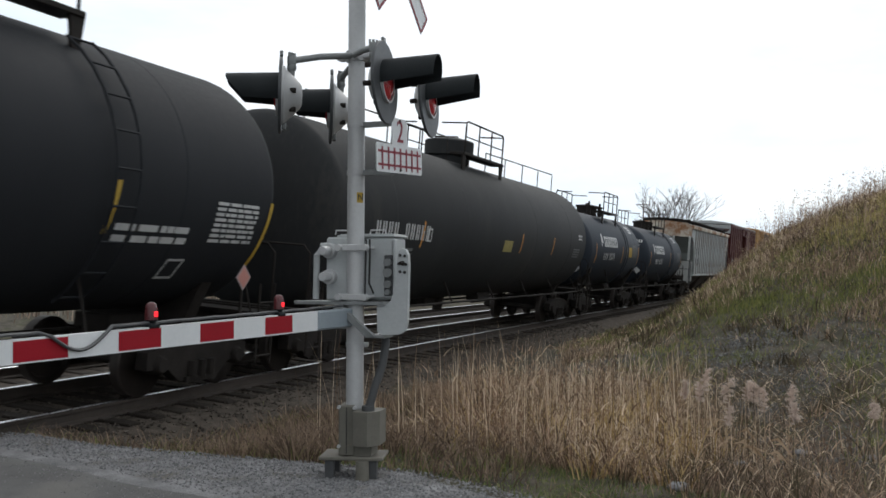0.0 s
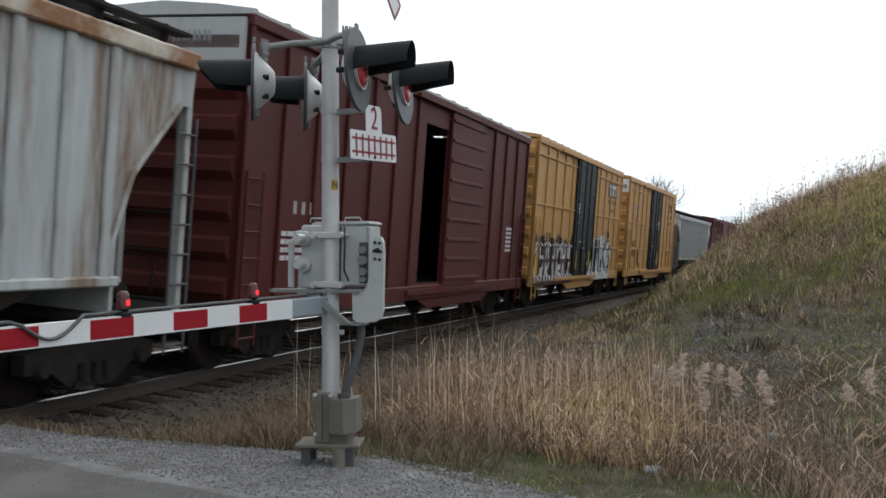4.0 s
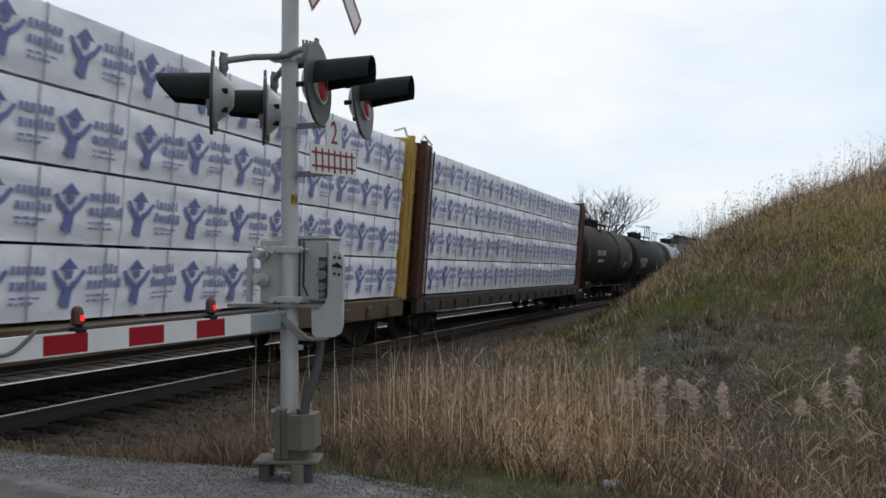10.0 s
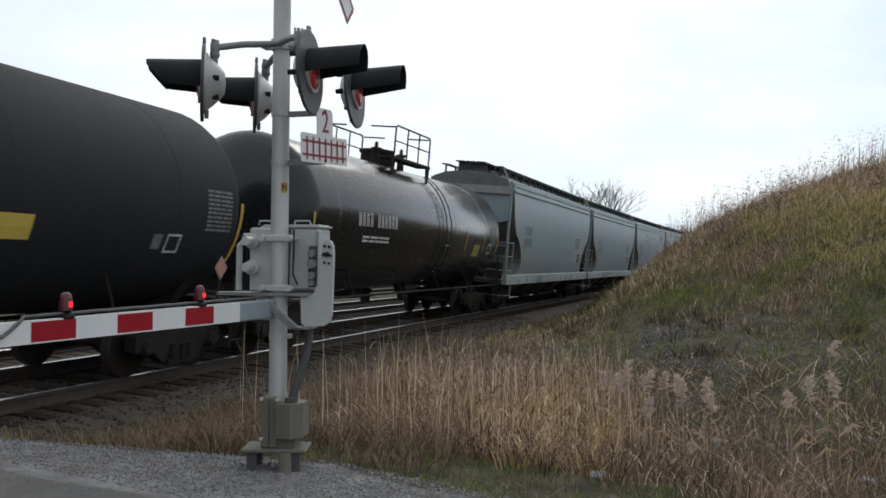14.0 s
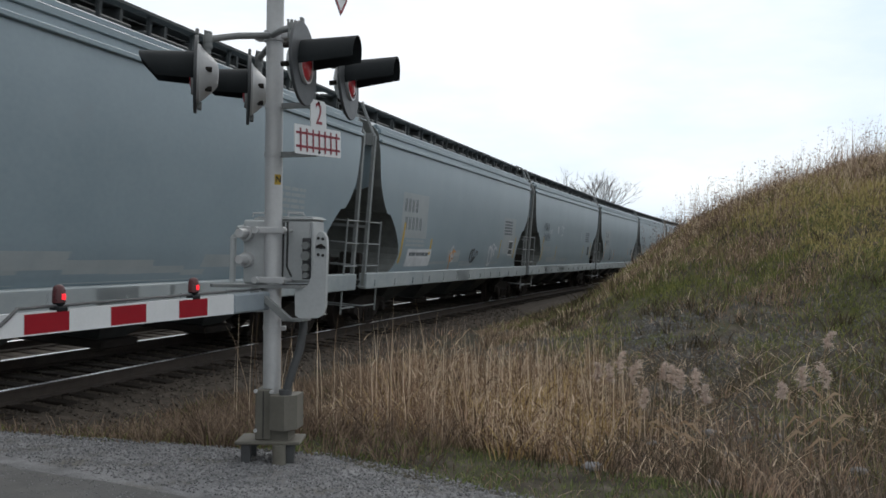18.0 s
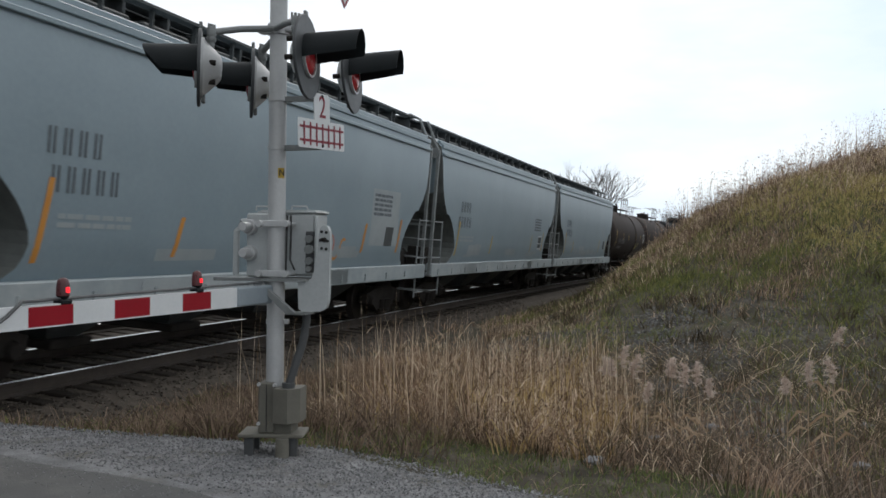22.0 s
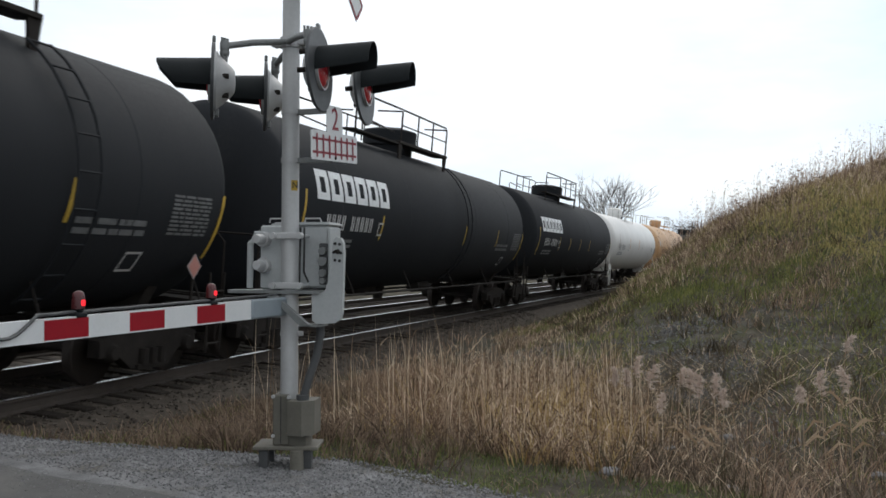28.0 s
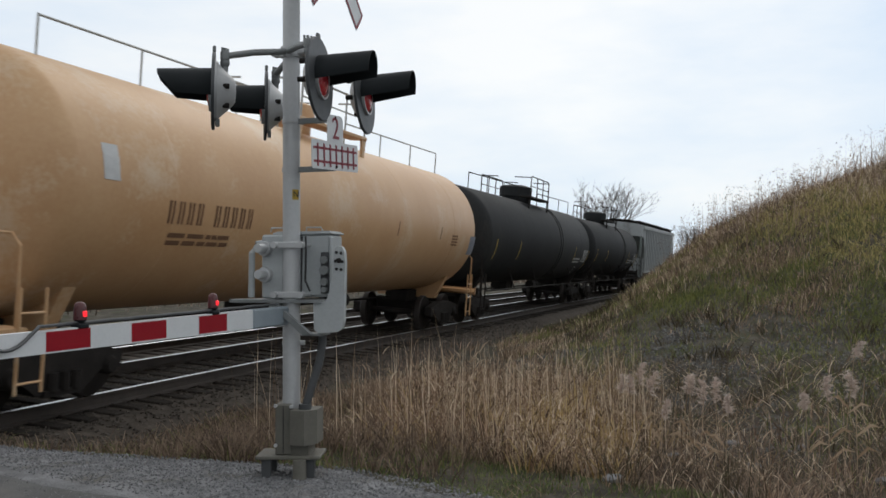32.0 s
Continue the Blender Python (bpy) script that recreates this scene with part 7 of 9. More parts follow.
M_OLD_WHITE_PLACARD = material("weathered_white_placard", [(0.24, 0.2, 0.2), (0.36, 0.31, 0.31)], scale=4, rough=0.6, bump=0)
M_SPRAY_RED = material("faded_red_spray_paint", [(0.36, 0.12, 0.1), (0.5, 0.26, 0.22)], scale=2, rough=0.6, bump=0)
M_FRESH = material("fresh_grey_paint", [(0.27, 0.31, 0.325), (0.36, 0.39, 0.4)], scale=2, rough=0.5, bump=0)
M_HOPPER_MARK = material("dark_stencil_paint", [(0.07, 0.085, 0.1), (0.11, 0.13, 0.145)], rough=0.6, bump=0)
SPEED = 15.52
MOVING = []          # car, distance of its centre along the track at the start
rear = [12.20, 31.63, 42.65, 54.5, 72.65, 88.9, 103.95, 120.4, 138.0, 153.85, 175.6, 198.0, 214.65, 230.95, 247.6]
rear += [247.6 + 16.62 * k - (0.2 if k == 9 else 0.0) for k in range(1, 10)]
rear += [412.6, 428.25, 447.2, 466.2, 485.2, 503.95, 522.6, 541.5, 557.9, 575.2]
GAP = 0.6            # from a body's rear to the coupling


HOPPER_TAGS = {            # where each sprayed tag stands, its paint, its strokes
    18: ((-1.9, 1.72, M_SPRAY_WHITE, 2), (-1.6, 1.6, M_ORANGE, 2), (0.6, 1.66, M_SPRAY_BLACK, 5), (2.55, 1.7, M_SPRAY_WHITE, 4), (3.0, 1.72, M_SPRAY_WHITE, 3)),
    19: ((-4.4, 2.7, M_SPRAY_WHITE, 1), (-1.7, 3.1, M_SPRAY_WHITE, 1), (-2.3, 2.75, M_SPRAY_WHITE, 1), (3.0, 2.7, M_SPRAY_WHITE, 1)),
    20: ((-3.5, 1.75, M_SPRAY_BLACK, 4), (-3.0, 1.7, M_SPRAY_WHITE, 2)),
    21: ((1.9, 1.75, M_SPRAY_RED, 3), (2.3, 1.7, M_ORANGE, 2), (1.3, 1.9, M_FRESH, 3))}


def build(i, L):
    """Car number i of the train, of length L."""
    if i == 0:
        return tank_car(L, 1.66, 2.74, M_TANK_BLACK, "black tank car with yellow strips and white stencils", marks=marks_old_black, mid=3.6)
    if i == 1:
        return tank_car(L, 1.69, 2.61, M_TANK_GREY, "long dark grey-black tank car with a walkway rail on top", marks=marks_long_black, long_rail=True, lean_platform=1.4, ladders=False)
    if i in (2, 3):
        return tank_car(L, 1.4, 2.42 if i == 2 else 2.33, M_TANK_BLUE, "short blue-black tank car with a railed platform", marks=lambda car, wrap, half: marks_small_blue(car, wrap, half, i == 2), front_in=0.0 if i == 2 else 0.3, dome=False, lean_platform=1.2)
    if i == 4:
        return ribbed_hopper(L, M_RUSTY_WHITE, M_RUSTY_WHITE, "rust-streaked white ribbed hopper car with slate grey ends", ribs=19, marks=marks_rusty, roof_mat=M_RUSTY_TOP, end_mat=M_SLATE, frame_mat=M_POST, front_cut=0.7, rear_cut=0.2, low=1.46, rib_d=0.06)
    if i == 5:
        return box_car(L, M_MAROON, "maroon ribbed boxcar with its side door slid open", height=5.3, ribs=14, door=(2.05, 2.4), door_rods=False, open_door=(-0.55, 1.4), marks=marks_maroon_open, roof_mat=M_PALE_GREY, cap=M_PALE_GREY)
    if i == 6:
        return box_car(L, M_OCHRE, "tall yellow boxcar with a black door and graffiti", height=5.5, ribs=12, rails=(2.1, 3.35, 4.85), door=(-0.25, 2.9), door_mat=M_DOOR_BLACK, marks=marks_ochre(1, graffiti=ochre_graffiti))
    if i == 7:
        return box_car(L, M_OCHRE, "tall yellow boxcar with black plug door and white end panel", height=5.5, ribs=12, rails=(2.1, 3.35, 4.85), door=(0.2, 2.9), door_mat=M_DOOR_BLACK, cap=M_WHITE_SHEET, marks=marks_ochre(2, cross=True))
    if i == 8:
        return ribbed_hopper(L, M_PALE_GREY, M_PALE_GREY, "pale grey ribbed hopper car with paint patches", ribs=17, marks=marks_grey, end_mat=M_END_GRIME, frame_mat=M_END_GRIME, front_cut=0.6, low=1.6, cut=(1.7, 1.7, 1.62, 0.8, 0.52, 0.5, 0.45))
    if i == 9:
        return box_car(L, M_MAROON, "maroon boxcar covered low down with grey and white graffiti", height=4.85, ribs=14, door=(0.05, 3.1), door_rods=False, marks=marks_maroon_graffiti)
    if i == 10:
        return lumber_car(L, M_DECK, "flatcar stacked with white-wrapped lumber behind yellow bulkheads", (M_GOLD_STEEL, M_GOLD_STEEL), 0.16, 0.7)
    if i == 11:
        return lumber_car(L, M_DARK_DECK, "flatcar stacked with white-wrapped lumber behind oxide-red bulkheads", (M_RED_STEEL, M_RED_STEEL), 0.45, 1.35)
    if i == 12:
        return tank_car(L, 1.5, 2.55, M_TANK_BROWN, "sooty brown-black tank car with a railed top platform", marks=marks_mid_black, dome=False, lean_platform=1.3)
    if i == 13:
        return tank_car(L, 1.53, 2.43, M_TANK_BLACK, "dull black tank car with a railed top platform", marks=marks_plain_black, dome=False, lean_platform=1.3, ladders=False)
    if i == 14:
        return tank_car(L, 1.56, 2.48, M_TANK_GLOSS, "glossy new black tank car reflecting the sky", marks=marks_mid_black, dome=False, lean_platform=1.3, front_in=0.75)
    if 15 <= i <= 23:
        return smooth_hopper(L, marks_hopper(i, patch=i in (20, 18), tag=HOPPER_TAGS.get(i)), "pale blue-grey round-sided covered hopper car")
    if i in (24, 25):
        return tank_car(L, 1.62, 2.55, M_TANK_DUSTY, "brown-black tank car with faded graffiti low on its side", marks=marks_brown, dome=False, lean_platform=1.3)
    if i in (26, 27, 28):
        return tank_car(L, 1.69, 2.61, M_TANK_BLACK, "long black tank car with bold white block characters", marks=lambda car, wrap, half: marks_big_black(car, wrap, half, i < 28), lean_platform=1.7, dome_r=0.68, mid=3.5 if i == 26 else 0.0, ladders=i < 28, fore_rail=i > 26)
    if i == 29:
        return tank_car(L, 1.63, 2.65, M_TANK_WHITE, "white tank car with rust streaks and dark stencils", marks=marks_pale(M_SPRAY_GREY, -1.4, True), dome_r=0.46, long_rail=True, pale=True, lean_platform=1.5, ladders=False)
    if i == 30:
        return tank_car(L, 1.63, 2.65, M_TANK_TAN, "faded orange-tan tank car with dark stencils", marks=marks_pale(M_RUST_STREAK, -0.6, False), dome_r=0.46, long_rail=True, pale=True, lean_platform=1.5, ladders=False)
    if i in (31, 32):
        return tank_car(L, 1.54 if i == 31 else 1.46, 2.6, M_TANK_GREY, "dark grey tank car with a domed housing and railing", marks=marks_old_black, long_rail=i == 31, lean_platform=1.5)
    return ribbed_hopper(L, M_PALE_GREY, M_PALE_GREY, "pale grey ribbed hopper car at the end of view", ribs=17, end_mat=M_SLATE)


for i, r in enumerate(rear):
    front = rear[i - 1] + GAP + (0.8 if i == 7 else 0.0) if i else r + GAP - 18.9
    L = r + GAP - front
    car = tagged(build(i, L), group="cars of the freight train")
    if i in (0, 13, 26):
        corner_placard(car, L)
    MOVING.append((car, (front + r + GAP) / 2, L))


def motions():
    """The train rolls by at an even speed, each car turning with the line."""
    for car, s0, L in MOVING:
        rows_ = []
        for k in range(17):
            t = k * 2.0
            s = s0 - SPEED * t
            a, b = on_track(s - L / 2 + 1.75), on_track(s + L / 2 - 1.75)
            d = b.translation - a.translation
            c = (a.translation + b.translation) / 2
            rows_.append((t, pose(c.x, c.y, c.z, math.degrees(CANT), 0, math.degrees(math.atan2(d.y, d.x)))))
        walk(car, rows_)
    sway()

# ---------------------------------------------------------------- crossing signal
MAST = Vector((-1.317, 7.4))
FACE = math.degrees(math.atan2(-0.29, 0.957))        # the lights look along this way, across the track's run
mast = thing("crossing_signal", pose(MAST.x, MAST.y, 0), "grey crossing signal mast with flashing lights and track-count sign", "crossing signal")
part("pole", Shape().lathe([(0.5, 0.068), (1.6, 0.068), (2.4, 0.067), (4.3, 0.067)], n=24, axis="z"), M_ALU, mast, "dull aluminium pipe", smooth=40)
for z in (2.735, 2.36, 1.02):
    bd = Shape().lathe([(z - 0.016, 0.069), (z - 0.016, 0.074), (z + 0.016, 0.074), (z + 0.016, 0.069)], n=20, axis="z")
    bd.box(0.05, 0.105, -0.022, 0.022, z - 0.018, z + 0.018, bevel=0.005)
    part("clamp_band", bd, M_ALU, mast, smooth=40)
st = part("sticker", Shape().lathe([(2.125, 0.0675), (2.205, 0.0675)], n=6, axis="z", a0=math.radians(-75), a1=math.radians(-25)), M_YELLOW, mast, "small yellow sticker")


def letters(name, text, size, mat, parent, m, label=""):
    cu = bpy.data.curves.new(name, "FONT")
    cu.body, cu.size, cu.extrude, cu.align_x, cu.align_y = text, size, 0.0012, "CENTER", "CENTER"
    tmp = bpy.data.objects.new(name, cu)
    me = bpy.data.meshes.new_from_object(tmp)
    bpy.data.objects.remove(tmp)
    me.name = name
    me.materials.clear()
    me.materials.append(mat)
    return part(name, me, mat, parent, label, m=m)


letters("letter", "N", 0.07, M_BLACK, st, pose(0.045, -0.0525, 2.165, 90, 0, 42))

# light cluster: local x looks along the road, y along the crossarm to its far end
hub = part("crossarm_hub", Shape().lathe([(3.235, 0.068), (3.235, 0.085), (3.315, 0.085), (3.315, 0.068)], n=20, axis="z").box(-0.16, 0.16, -0.045, 0.045, 3.25, 3.3, bevel=0.01), M_ALU, mast, smooth=40, m=pose(0, 0, 0, 0, 0, FACE))


ARM_ENDS = []


def lamp_unit(sign, yy, dx, dz):
    """One flashing light: sign +1 looks along the road towards the camera's side, -1 away."""
    m = pose(0, 0, 0, 0, 0, FACE) @ pose(0.02 * sign + dx, yy, 2.96 + dz) @ (pose(0, 0, 0, 0, -2 if yy < 0 else -3, 8) if sign > 0 else pose(-0.2, 0, 0, 0, 0, 210) @ pose(-0.2, 0, 0) @ pose(0, 0, 0, 0, -1, 0))
    bowl = Shape().lathe([(0.215, 0.0), (0.22, 0.075), (0.235, 0.1), (0.3, 0.165), (0.34, 0.2), (0.35, 0.222), (0.37, 0.225)], n=12)
    if sign > 0:
        bowl = Shape().lathe([(0.27, 0.0), (0.275, 0.08), (0.29, 0.12), (0.335, 0.18), (0.35, 0.21), (0.37, 0.214)], n=16)
    body = part("flashing_light", bowl, M_ALU, mast, "cast aluminium lamp housing", smooth=40, m=m)
    rd = 0.305 if sign > 0 else 0.285
    disc = Shape().lathe([(0.372, 0.14), (0.366, rd - 0.005), (0.369, rd), (0.385, rd), (0.389, rd - 0.005), (0.389, 0.14)], n=40)
    part("background_disc", disc, M_DISC, body, "round target disc", smooth=30)
    part("lens", Shape().lathe([(0.385, 0.135), (0.41, 0.115), (0.425, 0.07), (0.43, 0.0)], n=24), M_LENS_DARK, body, "dark red glass lens", smooth=60)
    part("lens_ring", Shape().lathe([(0.38, 0.135), (0.41, 0.135), (0.41, 0.15), (0.38, 0.15)], n=24), M_ALU, body, smooth=30)
    hood = Shape()
    pts, fs = [], []
    n, k = 16, 6
    low_a = 14 if sign > 0 else 24             # how far the visor wraps below the lens centre, degrees
    for layer, rr in ((0, 0.158), (1, 0.152)):
        for j in range(k + 1):
            for i in range(n + 1):
                a = math.radians(-low_a + (180 + 2 * low_a) * i / n)
                t = j / k
                ln = (0.385 if sign > 0 else 0.37) - (0.0 if sign > 0 else 0.11) * max(0.0, 0.6 - math.sin(a)) + 0.02 * math.sin(math.pi * i / n)
                r_ = rr * (1 - 0.15 * t)
                pts.append((0.39 + ln * t, r_ * math.cos(a), r_ * math.sin(a) + 0.012 + 0.03 * t * (sign > 0)))
    m1 = (k + 1) * (n + 1)
    for layer in (0, 1):
        for j in range(k):
            for i in range(n):
                a = layer * m1 + j * (n + 1) + i
                fs.append((a, a + 1, a + n + 2, a + n + 1))
    for i in range(n):
        a = k * (n + 1) + i
        fs.append((a, a + 1, a + 1 + m1, a + m1))
    for j in range(k):
        for i in (0, n):
            a = j * (n + 1) + i
            fs.append((a, a + n + 1, a + n + 1 + m1, a + m1))
    hood.add(pts, fs)
    part("visor", hood, M_HOOD, body, "long black visor", smooth=50)
    for a in (0.1, 2.2, 3.3, 5.4):
        part("housing_bolt", Shape().lathe([(0.262, 0.0), (0.262, 0.02), (0.32, 0.02)], n=8, axis="x", at=(0, 0.15 * math.cos(a), 0.15 * math.sin(a))), M_STEEL_DARK, body)
    part("latch", Shape().box(0.33, 0.36, -0.03, 0.03, -0.26, -0.2, bevel=0.006), M_GALV, body)
    part("disc_lug", Shape().box(0.365, 0.39, -0.025, 0.025, 0.29, 0.335, bevel=0.006), M_GALV, body)
    # upright elbow from the housing to the arm
    el = Shape().tube([(0.3, 0, 0.15), (0.3, 0, 0.235), (0.3, 0, 0.25)], 0.026, 10)
    el.lathe([(0.19, 0.03), (0.205, 0.036), (0.222, 0.036), (0.235, 0.03)], n=10, axis="z", at=(0.3, 0, 0))
    el.lathe([(0.235, 0.034), (0.29, 0.036), (0.3, 0.03), (0.305, 0.012), (0.325, 0.012)], n=12, axis="z", at=(0.3, 0, 0))
    for q in (-0.02, 0.02):
        el.lathe([(0.29, 0.009), (0.325, 0.009)], n=6, axis="z", at=(0.3 + q, q, 0))
    part("elbow", el, M_GALV, body, smooth=40)
    ARM_ENDS.append((sign, m @ Vector((0.3, 0, 0.265))))
    return body


M_DISC = material("grey_black_disc", [(0.03, 0.034, 0.037), (0.06, 0.065, 0.07)], rough=0.5, bump=0.1)
for sign, yy, dx, dz in ((1, -0.43, 0.025, 0.0), (1, 0.43, 0.02, 0.008), (-1, -0.43, 0.0, -0.06), (-1, 0.43, -0.035, -0.03)):
    lamp_unit(sign, yy, dx, dz)
for sign, end in ARM_ENDS:
    start = pose(0, 0, 0, 0, 0, FACE) @ Vector((0, 0.06 if end.y > 0 else -0.06, 3.272))
    mid = start.lerp(end, 0.55) + Vector((0, 0, 0.012))
    part("crossarm", Shape().tube([start, mid, end], 0.025, 10), M_GALV, mast, smooth=40)

M_MAROON_INK = material("dark_red_ink", [(0.2, 0.012, 0.025), (0.27, 0.02, 0.035)], rough=0.5, bump=0)
# number-of-tracks sign, on two stand-off straps
sm = pose(0, 0, 0, 0, 0, FACE) @ pose(0.37, 0, 2.54) @ pose(0, 0, 0, 2.6, 0, -2.5) @ pose(0, 0, -2.54)
for z in (2.735, 2.36):
    part("sign_strap", Shape().box(0.06, 0.365, -0.02, 0.02, z - 0.02, z + 0.02), M_GALV, mast, m=pose(0, 0, 0, 0, 0, FACE))
sg = Shape()
out = [(-0.385, 2.36), (-0.375, 2.345), (0.375, 2.345), (0.385, 2.36), (0.385, 2.545), (0.375, 2.56), (0.13, 2.56), (0.13, 2.735), (0.1, 2.765), (-0.1, 2.765), (-0.13, 2.735), (-0.13, 2.56), (-0.375, 2.56), (-0.385, 2.545)]
sg.prism(out, 0.0, 0.006, axis="x")
sign_plate = part("track_sign", sg, M_WHITE_SHEET, mast, "white inverted-T sign with red track drawing", m=sm)
ty = Shape()
for z in (2.40, 2.5):
    ty.box(0.0065, 0.0085, -0.365, 0.365, z - 0.009, z + 0.009)
for i in range(7):
    y = -0.3 + 0.1 * i
    ty.box(0.009, 0.011, y - 0.011, y + 0.011, 2.365, 2.535)
part("track_drawing", ty, M_MAROON_INK, sign_plate, "red drawing of a railway track")
letters("numeral", "2", 0.24, M_MAROON_INK, sign_plate, pose(0.009, 0, 2.655, 90, 0, 90), "red numeral 2")
for z in (2.745, 2.37):
    part("sign_bolt", Shape().lathe([(0.006, 0.014), (0.014, 0.01), (0.014, 0.0)], n=8, at=(0, 0, z)), M_STEEL_DARK, sign_plate)

# crossbuck higher up, only its lower tip in sight
cbm = pose(0, 0, 0, 0, 0, FACE) @ pose(0.37, 0, 3.99)
for k, rot in enumerate((42, -42)):
    bl = Shape().box(k * 0.008, k * 0.008 + 0.006, -0.61, 0.61, -0.1, 0.1)
    b = part("crossbuck_blade", bl, M_WHITE_SHEET, mast, "white crossbuck blade with red edges", m=cbm @ pose(0, 0, 0, rot))
    ed = Shape()
    for z in (-0.088, 0.088):
        ed.box(k * 0.008 + 0.0065, k * 0.008 + 0.0085, -0.6, 0.6, z - 0.012, z + 0.012)
    for y in (-0.598, 0.598):
        ed.box(k * 0.008 + 0.0065, k * 0.008 + 0.0085, y - 0.012, y + 0.012, -0.07, 0.07)
    part("red_border", ed, M_MAROON_INK, b)
part("crossbuck_strap", Shape().box(0.06, 0.365, -0.02, 0.02, 3.97, 4.01), M_ALU, mast, m=pose(0, 0, 0, 0, 0, FACE))

# foundation, base boxes and conduit
fb = Shape().box(-0.25, 0.245, -0.17, 0.17, 0.148, 0.175, bevel=0.006)
base = part("base_plate", fb, M_TANBOX, mast, "weathered steel base plate")
for x, y in ((-0.17, -0.12), (0.16, -0.12), (0.13, 0.12), (-0.17, 0.12)):
    part("foundation_leg", Shape().box(x - 0.035, x + 0.035, y - 0.02, y + 0.02, -0.1, 0.15), M_CONDUIT, base)
ft = Shape()
ft.lathe([(-0.05, 0.055), (0.15, 0.05)], n=12, axis="z", at=(0.09, -0.17, 0))
part("anchor_foot", ft, M_TANBOX, base, smooth=40)
jb = Shape().box(-0.105, 0.02, -0.12, 0.12, 0.175, 0.56, bevel=0.01)
jbo = part("junction_box", jb, M_TANBOX, mast, "tall weathered junction box")
part("lid_seam", Shape().box(-0.045, -0.039, -0.1235, -0.119, 0.19, 0.55), M_BLACK, jbo)
jb2 = part("terminal_box", Shape().prism([(0.03, -0.16), (0.15, -0.19), (0.225, -0.09), (0.225, 0.1), (0.03, 0.1)], 0.26, 0.52, axis="z"), M_TANBOX, mast, "terminal box with a canted corner", m=pose(0, 0, 0, 0, 0, -6))
part("box_foot", Shape().box(-0.01, 0.16, -0.1, 0.1, 0.175, 0.27), M_TANBOX, jb2)
for x, z in ((-0.1, 0.55), (-0.1, 0.25), (0.02, 0.545)):
    part("bolt", Shape().lathe([(-0.14, 0.014), (-0.115, 0.014)], n=8, axis="y", at=(x, 0, z)), M_ALU, jbo)
part("conduit", Shape().tube([(0.24, -0.02, 1.16), (0.245, -0.03, 1.02), (0.22, -0.05, 0.86), (0.17, -0.07, 0.7), (0.13, -0.09, 0.56), (0.12, -0.09, 0.5)], 0.032, 10), M_CONDUIT, mast, "curved grey conduit", smooth=50)
part("conduit_collar", Shape().lathe([(0.52, 0.05), (0.56, 0.05)], n=12, axis="z", at=(0.12, -0.09, 0)), M_CONDUIT, mast, smooth=40)

# ---- gate mechanism, clamped to the mast
gate = thing("crossing_gate", pose(MAST.x, MAST.y, 0, 0, 0, -14), "grey steel gate machine with a lowered red-and-white striped arm", "crossing gate")
case = part("case", Shape().box(-0.23, 0.295, 0.07, 0.33, 1.37, 1.86, bevel=0.02), M_GREY_PAINT, gate, "pale grey enamelled case")
part("lid", Shape().box(-0.19, 0.305, 0.06, 0.34, 1.86, 1.876, bevel=0.006).box(-0.17, 0.29, 0.075, 0.32, 1.876, 1.886, bevel=0.004), M_GREY_PAINT, case)
for x in (-0.15, 0.15):
    part("lid_handle", Shape().tube([(x - 0.07, 0.1, 1.885), (x - 0.06, 0.09, 1.915), (x + 0.06, 0.09, 1.915), (x + 0.07, 0.1, 1.885)], 0.007, 6), M_ALU, case)
# solid panel; its dark colour paints the shade inside the gear opening
part("case_window", Shape().box(0.215, 0.287, 0.06, 0.075, 1.4, 1.72, bevel=0.006), M_CONDUIT, case, "dark panel painting the shade of the gear opening")
for z, r in ((1.66, 0.03), (1.58, 0.036), (1.49, 0.03), (1.43, 0.022)):
    part("gear", Shape().lathe([(0.03, 0.0), (0.03, r), (0.06, r)], n=12, axis="y", at=(0.251, 0, z)), M_GALV, case, smooth=30)
part("case_edge", Shape().box(0.291, 0.315, 0.05, 0.1, 1.37, 1.84, bevel=0.008), M_GREY_PAINT, case)
lp = part("left_lug", Shape().box(-0.255, 0.0, 0.0, 0.075, 1.36, 1.86, bevel=0.015), M_GREY_PAINT, gate)
for z in (1.75, 1.548):
    kn = Shape().lathe([(-0.15, 0.032), (-0.14, 0.036), (-0.05, 0.038), (-0.05, 0.056), (-0.03, 0.06), (0.0, 0.06)], n=18, axis="y", at=(-0.215, 0.0, z))
    part("bolt_cap", kn, M_ALU, lp, smooth=40)
for z in (1.775, 1.392):
    cl = Shape().box(-0.11, 0.13, -0.085, -0.065, z - 0.025, z + 0.025, bevel=0.006)
    for x in (-0.1, 0.12):
        cl.lathe([(-0.12, 0.026), (-0.06, 0.026)], n=10, axis="y", at=(x, 0, z))
        cl.tube([(x, -0.06, z), (x, 0.1, z)], 0.014, 6)
    part("mast_clamp", cl, M_ALU, gate, smooth=40)
shelf = Shape().prism([(-0.5, -0.06), (-0.46, -0.1), (0.28, -0.1), (0.28, 0.3), (-0.3, 0.3), (-0.5, 0.0)], 1.332, 1.356, axis="z")
part("shelf", shelf, M_GALV, gate, "steel support shelf")
br = Shape().prism([(-0.11, 1.33), (-0.06, 1.33), (0.23, 1.1), (0.16, 1.09)], -0.17, -0.12)
br.box(0.14, 0.3, -0.14, 0.05, 1.085, 1.1)
part("brace", br, M_GALV, gate)
sb = Shape().tube([(-0.22, 0.05, 1.8), (-0.3, 0.02, 1.79), (-0.335, 0.0, 1.72), (-0.34, 0.0, 1.37)], 0.026, 8)
part("arm_bar", sb, M_GREY_PAINT, gate, "bent counterweight bar", smooth=50)
